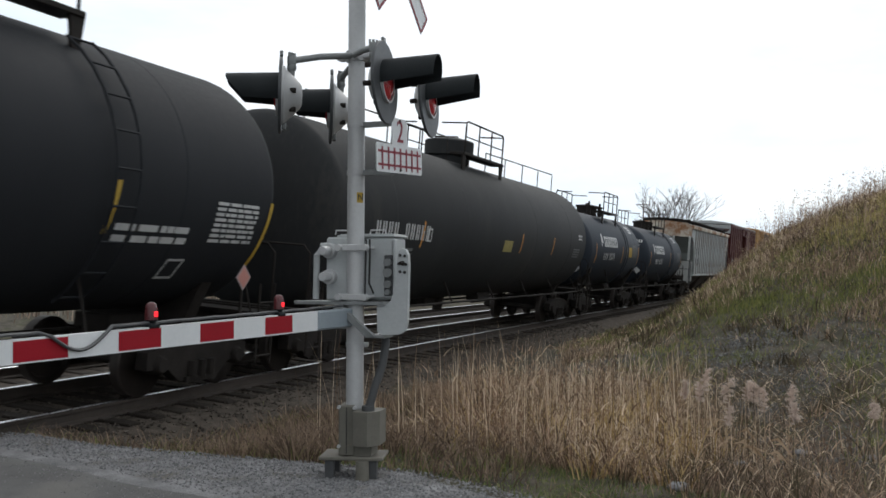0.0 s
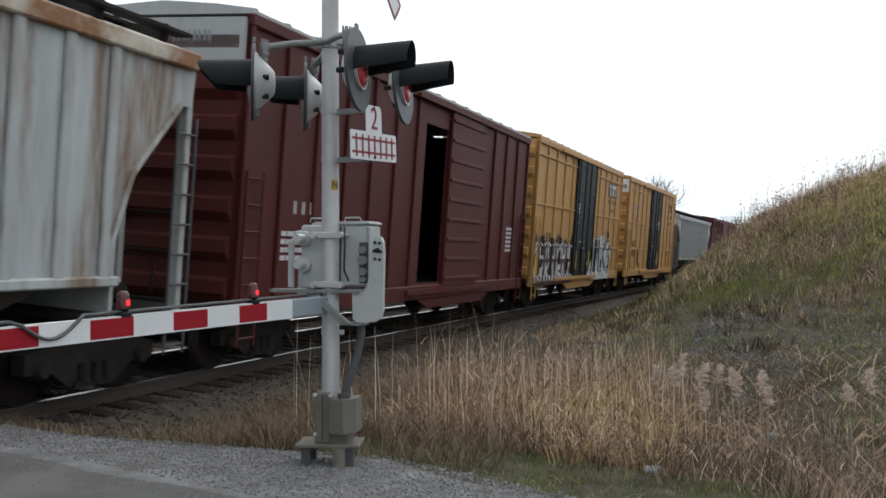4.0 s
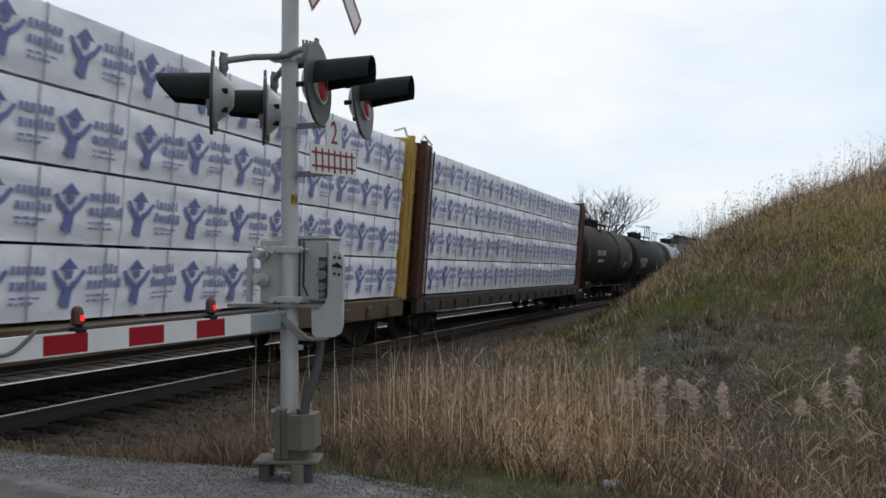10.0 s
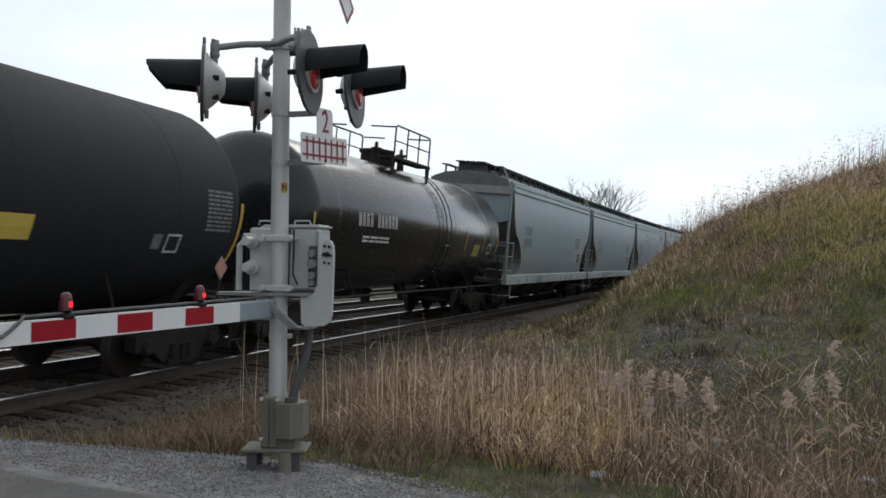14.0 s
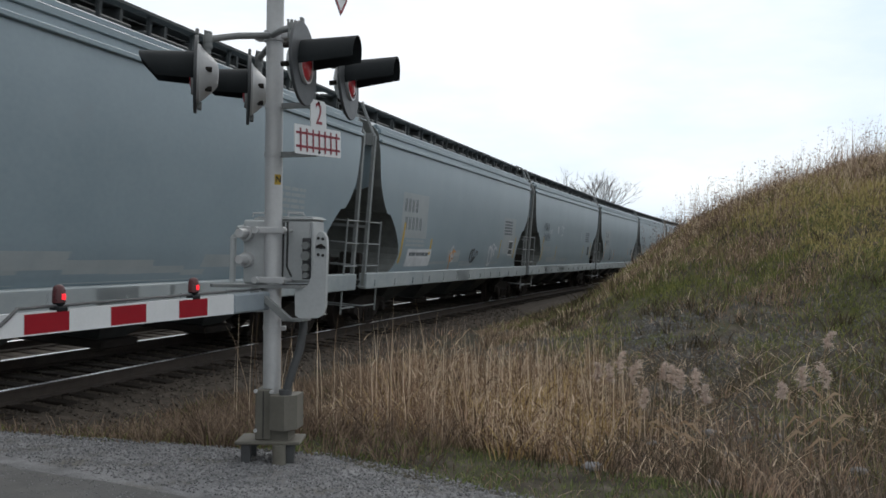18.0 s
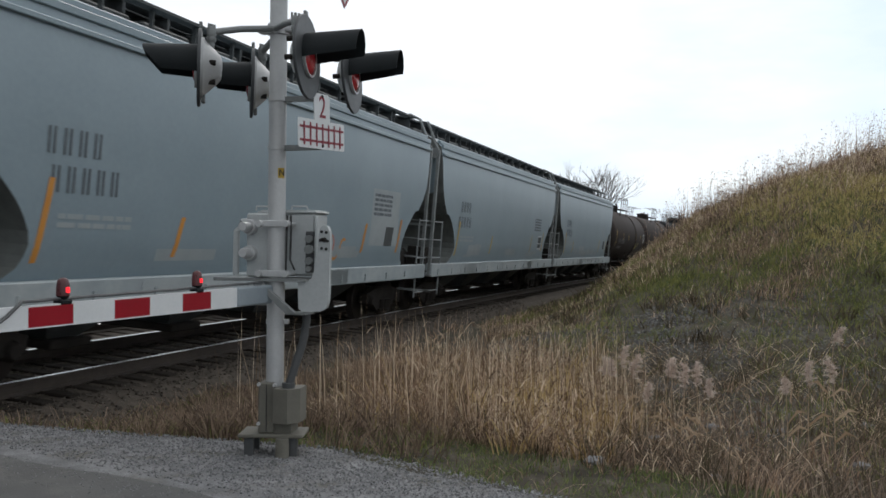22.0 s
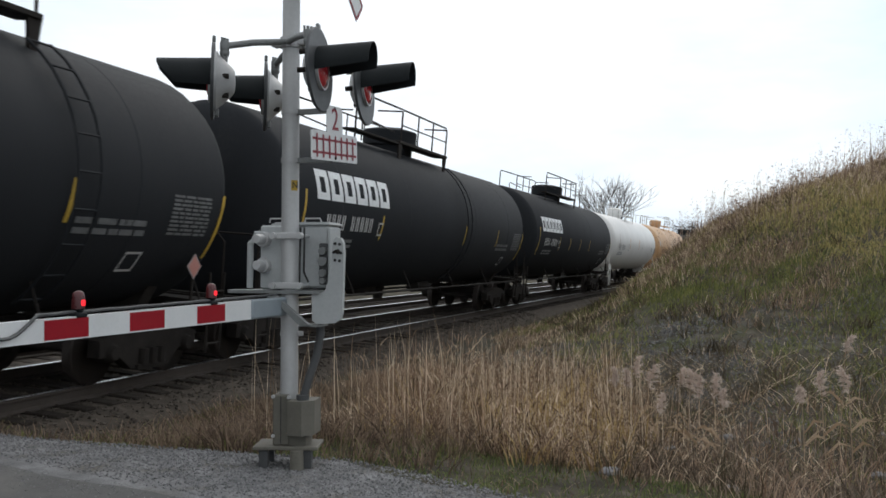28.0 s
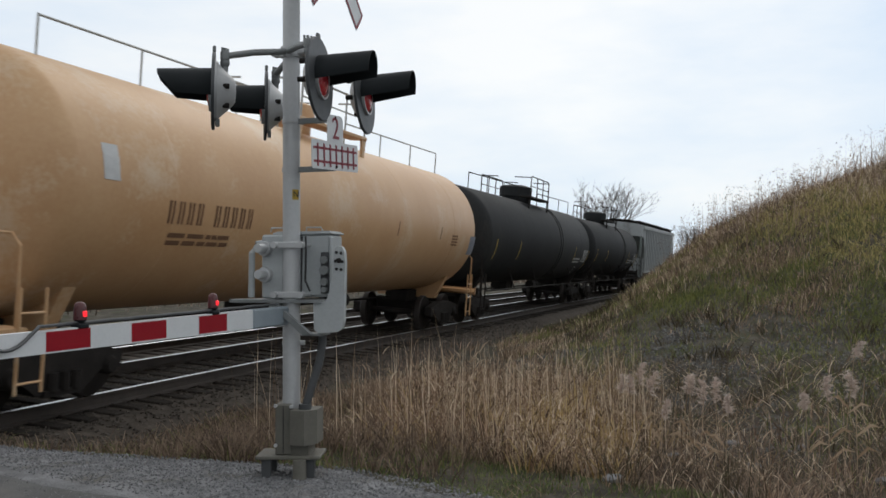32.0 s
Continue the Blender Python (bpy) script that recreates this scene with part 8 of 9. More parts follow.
cp = Shape()
cpo = [(-0.055, 1.70), (-0.045, 1.745), (-0.02, 1.765), (0.012, 1.758), (0.032, 1.72), (0.038, 1.64), (0.027, 1.2), (0.01, 1.14), (-0.035, 1.112), (-0.18, 1.106), (-0.215, 1.13), (-0.22, 1.33), (-0.14, 1.34), (-0.11, 1.36), (-0.09, 1.42), (-0.065, 1.52)]
cp.prism([(0.435 + x, z) for x, z in cpo], -0.12, -0.075)
cpl = part("counterweight_plate", cp, M_GREY_PAINT, gate, "tall pale grey side plate", m=pose(0, 0.04, 0))
# black discs on the unpierced plate paint the shade of its holes
hl = Shape()
for x, z in ((-0.025, 1.715), (0.012, 1.71), (-0.035, 1.65), (-0.005, 1.655), (0.022, 1.645), (-0.025, 1.59), (0.012, 1.585)):
    hl.lathe([(-0.127, 0.0), (-0.127, 0.012), (-0.119, 0.012)], n=8, axis="y", at=(0.43 + x, 0, z))
part("plate_hole", hl, M_BLACK, cpl)["kind"] = "stuff"
part("hub_pin", Shape().lathe([(-0.16, 0.0), (-0.16, 0.014), (-0.12, 0.02)], n=8, axis="y", at=(0.425, 0, 1.655)), M_STEEL_DARK, cpl)
part("pivot_bracket", Shape().box(-0.2, -0.06, 0.0, 0.2, 1.14, 1.33, bevel=0.02), M_GREY_PAINT, gate)
cb = Shape().tube([(0.14, -0.05, 1.84), (0.15, -0.07, 1.7), (0.145, -0.07, 1.5), (0.18, -0.06, 1.42)], 0.008, 6)
cb.tube([(0.11, -0.05, 1.84), (0.11, -0.07, 1.4)], 0.007, 6)
part("cable", cb, M_BLACK, gate)

# ---- the lowered gate arm, level across the road
ARM_AT = Vector((-1.36, 7.32, 1.235))
ARM_WAY = math.degrees(math.atan2(-0.954, -0.3))
arm_pose = pose(MAST.x, MAST.y, 0, 0, 0, -14).inverted() @ pose(ARM_AT.x, ARM_AT.y, ARM_AT.z, 0, 0.2, ARM_WAY)
cuts = [0.51 + 0.348 * k for k in range(16)]
root = Shape().box(-0.02, 0.51, -0.035, 0.035, -0.07, 0.07, bevel=0.012)
gate_arm = part("arm", root, M_ARM_BLUE, gate, "lowered red-and-white striped arm on a grey-blue root", m=arm_pose)


def arm_half(x):
    return 0.071 - 0.0045 * x


for k in range(len(cuts) - 1):
    x0, x1 = cuts[k], cuts[k + 1]
    h0, h1 = arm_half(x0), arm_half(x1)
    sh = Shape()
    pts = []
    for x, h in ((x0, h0), (x1 - 0.0015, h1)):
        pts += [(x, -0.022, -h), (x, 0.022, -h), (x, 0.022, h), (x, -0.022, h)]
    sh.add(pts, [(3, 2, 1, 0), (4, 5, 6, 7), (0, 1, 5, 4), (1, 2, 6, 5), (2, 3, 7, 6), (3, 0, 4, 7)])
    part("arm_section", sh, M_WHITE_SHEET, gate_arm, "white painted arm section")
    if k % 2:
        a0, a1 = h0 * 0.86, h1 * 0.86
        part("red_stripe", Shape().add([(x, y, z) for x, a in ((x0 + 0.004, a0), (x1 - 0.006, a1)) for y, z in ((-0.0235, -a), (0.0235, -a), (0.0235, a), (-0.0235, a))], [(3, 2, 1, 0), (4, 5, 6, 7), (0, 1, 5, 4), (1, 2, 6, 5), (2, 3, 7, 6), (3, 0, 4, 7)]), M_RED_SHEET, gate_arm, "red reflective stripe")
for k, (x, on) in enumerate(((1.0, True), (2.31, True), (4.6, True))):
    h = arm_half(x)
    lb = Shape().box(x - 0.045, x + 0.045, -0.03, 0.03, h - 0.01, h + 0.02, bevel=0.008).lathe([(h + 0.02, 0.022), (h + 0.038, 0.034)], n=12, axis="z", at=(x, 0, 0))
    part("arm_lamp", lb, M_HOOD, gate_arm, "black lamp base")
    ln = Shape().lathe([(h + 0.038, 0.036), (h + 0.1, 0.034), (h + 0.124, 0.028), (h + 0.134, 0.014), (h + 0.136, 0.0)], n=16, axis="z", at=(x, 0, 0))
    part("red_lens", ln, M_LENS_ARM, gate_arm, "dark red lens", smooth=50)
    if on:
        part("lit_bulb", Shape().lathe([(h + 0.05, 0.0), (h + 0.056, 0.017), (h + 0.083, 0.017), (h + 0.09, 0.0)], n=10, axis="z", at=(x, 0.025, 0)), M_LENS_ON, gate_arm, "glowing red bulb spot")
pts = []
for i in range(120):
    x = 0.1 + i * 0.045
    sag = 0.0
    if 2.66 < x < 3.1:
        sag = -0.1 * math.sin((x - 2.66) / 0.44 * math.pi)
    pts.append((x, 0.036 if sag else 0.0, arm_half(x) + 0.022 + sag + 0.0012 * math.sin(i * 0.9)))
part("arm_cable", Shape().tube(pts, 0.0095, 6), M_CONDUIT, gate_arm, "grey cable along the arm", smooth=60)

# ---------------------------------------------------------------- plants


def blades(name, x, y, height, mat, label, category, seed, width=0.007, lean=0.35, z=None, droop=0.25, wind=(0.0, 0.0)):
    """Grass blades in one mesh: tapering, leaning and bent over at the tip."""
    rng = np.random.default_rng(seed)
    n = len(x)
    z0 = (ground_z(x, y) - 0.03) if z is None else z
    ang = rng.uniform(0, 2 * np.pi, n)
    if isinstance(lean, tuple):
        dx, dy = lean[0] + wind[0], lean[1] + wind[1]
    else:
        ln = np.abs(rng.normal(0, lean, n))
        dx, dy = np.cos(ang) * ln + wind[0], np.sin(ang) * ln + wind[1]
    face = rng.uniform(0, np.pi, n)
    wx, wy = np.cos(face), np.sin(face)
    w = width * rng.uniform(0.6, 1.4, n)
    levels = ((0.0, 1.0), (0.4, 0.85), (0.75, 0.5))
    v = np.zeros((n, 7, 3))
    dr = droop * rng.uniform(0.2, 1.6, n)
    for k, (t, ww) in enumerate(levels):
        cx, cy = x + dx * height * t ** 1.6, y + dy * height * t ** 1.6
        cz = z0 + height * t * (1 - 0.25 * dr * t * t)
        for s_, j in ((-1, 2 * k), (1, 2 * k + 1)):
            v[:, j, 0], v[:, j, 1], v[:, j, 2] = cx + s_ * wx * w * ww, cy + s_ * wy * w * ww, cz
    v[:, 6, 0], v[:, 6, 1], v[:, 6, 2] = x + dx * height * (1 + dr), y + dy * height * (1 + dr), z0 + height * (1 - 0.6 * dr)
    i0 = (np.arange(n) * 7)[:, None]
    quads = np.concatenate([i0 + np.array([[0, 1, 3, 2]]), i0 + np.array([[2, 3, 5, 4]])])
    tris = i0 + np.array([[4, 5, 6]])
    me = bpy.data.meshes.new(name)
    me.from_pydata(v.reshape(-1, 3).tolist(), [], quads.tolist() + tris.tolist())
    me.materials.append(mat)
    return tagged(new(name, me), label, category, kind="stuff")


def scatter(n, seed, x0, x1, y0, y1, density):
    rng = np.random.default_rng(seed)
    x, y = rng.uniform(x0, x1, n), rng.uniform(y0, y1, n)
    keep = rng.uniform(0, 1, n) < density(x, y)
    return x[keep], y[keep], rng


def clumpy(x, y, size, seed):
    return np.clip(0.5 + 0.75 * rough(x, y, size, seed), 0, 1)


def open_ground(x, y):
    """1 where plants may grow: off the gravel and clear of the ballast."""
    s, r = along_across(x, y)
    return (past_gravel(x, y) > 0.0) & (r > 2.3) & (s > -6)


def bank_part(x, y):
    s, r = along_across(x, y)
    start = 10.5 + 0.12 * np.clip(r - 6, -3, 20)
    return ease(s, start, start + 24.0)


def tufts(n, per, seed, x0, x1, y0, y1, density, radius, hmin, hmax, spread):
    """Clumps of blades that fan out from common roots: places, heights and leans."""
    cx, cy, rng = scatter(n, seed, x0, x1, y0, y1, density)
    m = rng.integers(per // 2, per * 3 // 2, len(cx))
    i = np.repeat(np.arange(len(cx)), m)
    k = len(i)
    ox, oy = rng.normal(0, radius, k), rng.normal(0, radius, k)
    big = rng.uniform(0.55, 1.15, len(cx))[i]
    tx, ty = rng.normal(0, 0.12, len(cx))[i], rng.normal(0, 0.12, len(cx))[i]
    h = rng.uniform(hmin, hmax, k) * big
    f = spread / max(radius, 1e-3)
    return cx[i] + ox, cy[i] + oy, h, (ox * f * 0.6 + tx + rng.normal(0, spread * 0.5, k), oy * f * 0.6 + ty + rng.normal(0, spread * 0.5, k))


def turf(name, x, y, z, mat, label, seed):
    """Short single-bladed turf in one mesh."""
    rng = np.random.default_rng(seed)
    n = len(x)
    dist = np.hypot(x, y)
    h = rng.uniform(0.04, 0.15, n) * (1 + 0.012 * dist)
    w = rng.uniform(0.5, 1.3, n) * (0.004 + 0.00042 * dist)
    a, b = rng.uniform(0, 6.283, n), rng.uniform(0, 3.142, n)
    ln = np.abs(rng.normal(0, 0.8, n)) * h
    v = np.zeros((n, 3, 3))
    v[:, 0] = np.stack([x - np.cos(b) * w, y - np.sin(b) * w, z - 0.02], 1)
    v[:, 1] = np.stack([x + np.cos(b) * w, y + np.sin(b) * w, z - 0.02], 1)
    v[:, 2] = np.stack([x + np.cos(a) * ln, y + np.sin(a) * ln, z + h], 1)
    me = bpy.data.meshes.new(name)
    me.from_pydata(v.reshape(-1, 3).tolist(), [], np.arange(3 * n).reshape(-1, 3).tolist())
    me.materials.append(mat)
    return tagged(new(name, me), label, "grass", kind="stuff")


def seed_weeds(name, x, y, height, mat, label, seed):
    """Thin upright weeds, each with a loose tuft of seed towards its tip."""
    rng = np.random.default_rng(seed)
    n, per = len(x), 13
    z = ground_z(x, y) - 0.04
    lx, ly = rng.normal(0.08, 0.13, n) * height, rng.normal(0, 0.13, n) * height
    b = rng.uniform(0, 3.142, n)
    w = 0.0034 + 0.0002 * np.hypot(x, y)
    v = np.zeros((n, 1 + per, 3, 3))
    v[:, 0, 0] = np.stack([x - np.cos(b) * w, y - np.sin(b) * w, z], 1)
    v[:, 0, 1] = np.stack([x + np.cos(b) * w, y + np.sin(b) * w, z], 1)
    v[:, 0, 2] = np.stack([x + lx, y + ly, z + height], 1)
    for k in range(1, 1 + per):
        t = 1 - 0.42 * rng.uniform(0, 1, n) ** 1.5
        out = (1.08 - t) * 0.55 * height
        c = np.stack([x + lx * t + rng.normal(0, 0.45, n) * out, y + ly * t + rng.normal(0, 0.45, n) * out, z + height * t + rng.uniform(-0.2, 0.5, n) * out], 1)
        for j in range(3):
            v[:, k, j] = c + rng.normal(0, 0.016, (n, 3))
    me = bpy.data.meshes.new(name)
    me.from_pydata(v.reshape(-1, 3).tolist(), [], np.arange(3 * n * (1 + per)).reshape(-1, 3).tolist())
    me.materials.append(mat)
    return tagged(new(name, me), label, "weeds", kind="stuff")


def uneven(x, y, h):
    """Heights that rise and fall over the ditch, low towards the gravel."""
    return h * (0.45 + 0.75 * clumpy(x, y, 1.3, 52.0)) * (0.7 + 0.55 * clumpy(x, y, 0.38, 57.0)) * (0.42 + 0.44 * ease(past_gravel(x, y), 1.1, 2.6)) + 0.12 * h


def stony(x, y):
    """The bare, stony hollow between the straw and the green of the bank."""
    k = x / y
    return ease(k, 0.17, 0.21) * (1 - ease(k, 0.29, 0.37)) * (1 - ease(ground_z(x, y), 0.3, 0.9)) * ease(past_gravel(x, y), 2.0, 3.0)


def shoulder(x, y):
    """The golden-green shoulder of the bank, its brighter light put into the grass colours."""
    z = ground_z(x, y)
    return ease(x / y, 0.32, 0.42) * ease(z, 1.2, 2.0) * (1 - ease(z, 3.3, 4.2))


def straw_zone(x, y):
    return open_ground(x, y) * (past_gravel(x, y) > 1.1 + 0.35 * clumpy(x, y, 0.5, 91.0)) * (along_across(x, y)[1] > 3.2) * ease(x, -1.35, 0.1) * (1 - ease(x - 0.14 * (y - 9), 1.0, 2.1)) * (1 - 0.85 * ease(y, 11.5, 15.5))


# tall straw in the ditch beyond the signal: fanning clumps with dark gaps between
x, y, h, d = tufts(2600, 26, 1, -2.2, 4.0, 7.5, 16.0, lambda x, y: straw_zone(x, y) * (0.12 + 0.88 * clumpy(x, y, 0.55, 2.0) ** 1.4), 0.08, 0.25, 1.0, 0.42)
tall = uneven(x, y, h) * np.random.default_rng(74).uniform(0.75, 1.3, len(x))
k = np.random.default_rng(73).uniform(0, 1, len(x)) < 0.4 + 0.55 * (1 - ease(x, -0.7, 0.5))
blades("tall_dry_grass", x[~k], y[~k], tall[~k], M_STRAW, "tall straw-coloured dry grass in the ditch", "grass", 2, width=0.0042, droop=0.65, lean=(d[0][~k], d[1][~k]))
blades("tall_red_grass", x[k], y[k], tall[k], M_REDSTEM, "tall reddish-brown dry grass in the ditch", "grass", 12, width=0.0042, droop=0.65, lean=(d[0][k], d[1][k]))
x, y, h, d = tufts(900, 22, 31, -2.6, 4.0, 7.5, 16.0, lambda x, y: straw_zone(x, y) * clumpy(x, y, 0.4, 12.0), 0.09, 0.2, 0.75, 0.4)
blades("tangled_grass", x, y, uneven(x, y, h), M_RUSSET, "brown dry grass tangled among the straw", "grass", 32, width=0.0045, droop=0.6, lean=d)
# broad drooping leaves among the stems
x, y, h, d = tufts(420, 12, 35, -1.2, 3.4, 7.8, 15.0, lambda x, y: straw_zone(x, y) * clumpy(x, y, 0.5, 71.0), 0.08, 0.35, 0.8, 0.55)
blades("drooping_leaves", x, y, uneven(x, y, h) * 1.15, M_GOLD, "broad drooping tan leaves among the dry stems", "grass", 36, width=0.0075, droop=1.1, lean=d)
# torn leaf ends caught at all heights in the straw
x, y, rng = scatter(16000, 93, -1.6, 4.5, 7.5, 15.5, lambda x, y: np.maximum(straw_zone(x, y), 0.12 * open_ground(x, y) * (past_gravel(x, y) > 1.0) * ease(x, 0.9, 2.0) * (1 - ease(past_gravel(x, y), 3.0, 4.5))) * (0.2 + 0.8 * clumpy(x, y, 0.35, 94.0)))
a, u = rng.uniform(0, 6.283, len(x)), rng.uniform(0, 1, len(x))
lift = ground_z(x, y) + uneven(x, y, rng.uniform(0.05, 0.8, len(x))) * (1 - 0.45 * ease(x, 1.2, 2.2))
for nm, q, mat, lab in (("torn_pale_leaves", u < 0.5, M_STRAW, "pale torn leaf ends among the dry stems"), ("torn_brown_leaves", u >= 0.5, M_REDSTEM, "brown torn leaf ends among the dry stems")):
    blades(nm, x[q], y[q], rng.uniform(0.05, 0.17, q.sum()), mat, lab, "grass", 95, width=0.006, droop=0.9, lean=(np.cos(a[q]) * 1.1, np.sin(a[q]) * 1.1), z=lift[q])
# brown thicket of weeds between the straw and the ballast
x, y, h, d = tufts(2600, 14, 96, -1.6, 4.5, 9.5, 21.0, lambda x, y: (along_across(x, y)[1] > 2.05) * (along_across(x, y)[1] < 4.4) * (past_gravel(x, y) > 1.6) * ease(x - 0.14 * (y - 9), -1.2, 0.0) * (0.25 + 0.75 * clumpy(x, y, 0.6, 97.0)), 0.09, 0.12, 0.62, 0.45)
k = np.random.default_rng(98).uniform(0, 1, len(x))
for nm, q, mat, lab in (("ballast_weeds", k < 0.5, M_DULL, "dark brown weeds along the ballast's foot"), ("ballast_russet_grass", (k >= 0.5) & (k < 0.85), M_RUSSET, "reddish dry grass along the ballast's foot"), ("ballast_pale_stems", k >= 0.85, M_STRAW, "pale dry stems along the ballast's foot")):
    blades(nm, x[q], y[q], h[q], mat, lab, "weeds", 99, width=0.0048, droop=0.45, lean=(d[0][q], d[1][q]))
# broken stems lying across
x, y, rng = scatter(5200, 33, -1.6, 6.5, 7.0, 15.0, lambda x, y: open_ground(x, y) * (past_gravel(x, y) > 1.2) * clumpy(x, y, 0.7, 21.0))
a = rng.uniform(0, 6.283, len(x))
blades("broken_stems", x, y, rng.uniform(0.2, 0.42, len(x)), M_STRAW, "pale broken stems lying across the grass", "grass", 34, width=0.0045, droop=0.2, lean=(np.cos(a) * 1.5, np.sin(a) * 1.5))
# a few taller single stalks standing before the train
x, y, rng = scatter(1000, 7, -2.1, 2.2, 8.6, 12.5, lambda x, y: open_ground(x, y) * (0.2 + 0.6 * ease(x, -1.3, -0.2)))
blades("tall_stalks", x, y, rng.uniform(0.8, 1.5, len(x)), M_STRAW, "thin pale dry stalks", "grass", 8, width=0.0033, lean=0.1, droop=0.12)
# shorter reddish growth in front of the ballast and on the flat
x, y, h, d = tufts(3600, 13, 3, -6.5, 2.5, 8.0, 17.0, lambda x, y: open_ground(x, y) * (past_gravel(x, y) > 0.1 + 1.0 * ease(x, -2.0, -1.2)) * (0.2 + 0.8 * clumpy(x, y, 0.6, 9.0)) * (1 - 0.7 * ease(x, -0.3, 1.0)), 0.08, 0.1, 0.42, 0.5)
k = x < -1.0 - 0.25 * (y - 8)
for nm, q, mat, lab in (("russet_grass", ~k, M_RUSSET, "low reddish-brown withered grass"), ("dull_low_grass", k, M_DULL, "low dull brown grass between the gravel and the ballast")):
    blades(nm, x[q], y[q], h[q], mat, lab, "grass", 4, width=0.0042, droop=0.5, lean=(d[0][q], d[1][q]))
# dull low weeds between the gravel and the ballast
x, y, h, d = tufts(6200, 12, 67, -7.0, 0.5, 7.6, 14.0, lambda x, y: (past_gravel(x, y) > -0.05) * (along_across(x, y)[1] > 1.6) * clumpy(x, y, 0.8, 61.0) * (1 - ease(x, -0.9, 0.4)), 0.09, 0.05, 0.26, 0.6)
k = np.random.default_rng(72).uniform(0, 1, len(x)) < 0.25
blades("ditch_weeds", x[k], y[k], h[k], M_GREEN, "dull green weeds beside the ballast", "weeds", 68, width=0.005, lean=(d[0][k], d[1][k]), droop=0.4)
blades("ditch_dry_weeds", x[~k], y[~k], h[~k] * (1.1 + 0.9 * ease(x[~k], -3.4, -1.6)), M_DULL, "dull brown weeds beside the ballast", "weeds", 69, width=0.005, lean=(d[0][~k], d[1][~k]), droop=0.5)
# matted brown growth at the foot of the bank
x, y, h, d = tufts(5200, 13, 5, 0.9, 11.0, 6.3, 15.0, lambda x, y: open_ground(x, y) * (past_gravel(x, y) > 1.0 - 0.5 * ease(x, 1.2, 2.2)) * (0.15 + 0.85 * clumpy(x, y, 0.5, 4.0)) * ease(x, 0.9, 2.0) * (1 - 0.93 * ease(past_gravel(x, y), 3.9, 5.4)) * (1 - 0.85 * ease(bank_part(x, y), 0.05, 0.25)), 0.09, 0.1, 0.52, 0.7)
blades("matted_dry_grass", x, y, h * 0.8, M_MAUVE, "tangled dull brown dry grass at the bank's foot", "grass", 6, width=0.0028, droop=0.15, lean=(d[0] * 0.8, d[1] * 0.8))
x, y, h, d = tufts(380, 16, 15, 0.9, 9.0, 6.3, 13.0, lambda x, y: open_ground(x, y) * (past_gravel(x, y) > 1.0 - 0.5 * ease(x, 1.2, 2.2)) * clumpy(x, y, 0.5, 14.0) * (1 - 0.8 * ease(bank_part(x, y), 0.05, 0.2)), 0.08, 0.15, 0.6, 0.6)
blades("straw_tangle", x, y, h * 0.85, M_REDSTEM, "pale straw tangled in the brown grass", "grass", 16, width=0.0034, droop=0.25, lean=(d[0] * 0.7, d[1] * 0.7))
# short green verge along the gravel
x, y, rng = scatter(90000, 9, -3.5, 5.0, 5.0, 10.5, lambda x, y: (past_gravel(x, y) > -0.15 + 0.3 * clumpy(x, y, 0.4, 1.5)) * (past_gravel(x, y) < 1.75) * (0.25 + 0.75 * clumpy(x, y, 0.45, 6.0) ** 1.2) * (along_across(x, y)[1] > 3.2))
k = rng.uniform(0, 1, len(x)) < 0.9
vh = rng.uniform(0.02, 0.085, len(x))
vz = np.maximum(ground_z(x, y) - 0.02, -0.3)
blades("verge_grass", x[k], y[k], vh[k], M_VERGE, "short green grass along the gravel edge", "grass", 10, width=0.004, lean=0.7, z=vz[k])
blades("verge_dry_grass", x[~k], y[~k], vh[~k] * 1.5, M_RUSSET, "short withered grass along the gravel edge", "grass", 13, width=0.0035, lean=0.8, z=vz[~k])
# bank: green patches, brown on top, stony and bare low down
x, y, h, d = tufts(30000, 17, 11, 1.0, 32.0, 9.5, 44.0, lambda x, y: open_ground(x, y) * (1 - 0.85 * stony(x, y)) * ease(bank_part(x, y), 0.02, 0.12) * (0.18 + 0.82 * ease(bank_part(x, y), 0.1, 0.4) * clumpy(x, y, 1.1, 3.0) + 0.25 * clumpy(x, y, 0.4, 17.0)) * (1 - 0.55 * ease(y, 24, 44)), 0.1, 0.06, 0.3, 0.5)
gz = ground_z(x, y)
rng = np.random.default_rng(77)
tone = 1 - clumpy(x, y, 2.2, 41.0)
pick = rng.uniform(0, 1, len(x))
across = along_across(x, y)[1]
brown_share = 0.66 - 0.4 * ease(x / y, 0.22, 0.45) - 0.2 * ease(across, 4.8, 7.6) + 0.6 * ease(gz, 2.8, 4.8) + 1.2 * (tone - 0.5) - 0.5 * shoulder(x, y)
brown = pick < brown_share
pale = brown & (rng.uniform(0, 1, len(x)) < 0.18 + 0.6 * ease(gz, 2.4, 4.2) + 0.3 * (1 - ease(x / y, 0.24, 0.32)))
mauve = brown & ~pale
g = ~brown
far_w = 0.0022 + 0.00013 * np.hypot(x, y)
h = h * (0.45 + 0.55 * ease(gz, 0.25, 0.8))
# lighter grass with height: extra sky light put into the colours
high = rng.uniform(0, 1, len(x)) < np.maximum(ease(gz, 1.6, 3.4), 0.9 * shoulder(x, y))
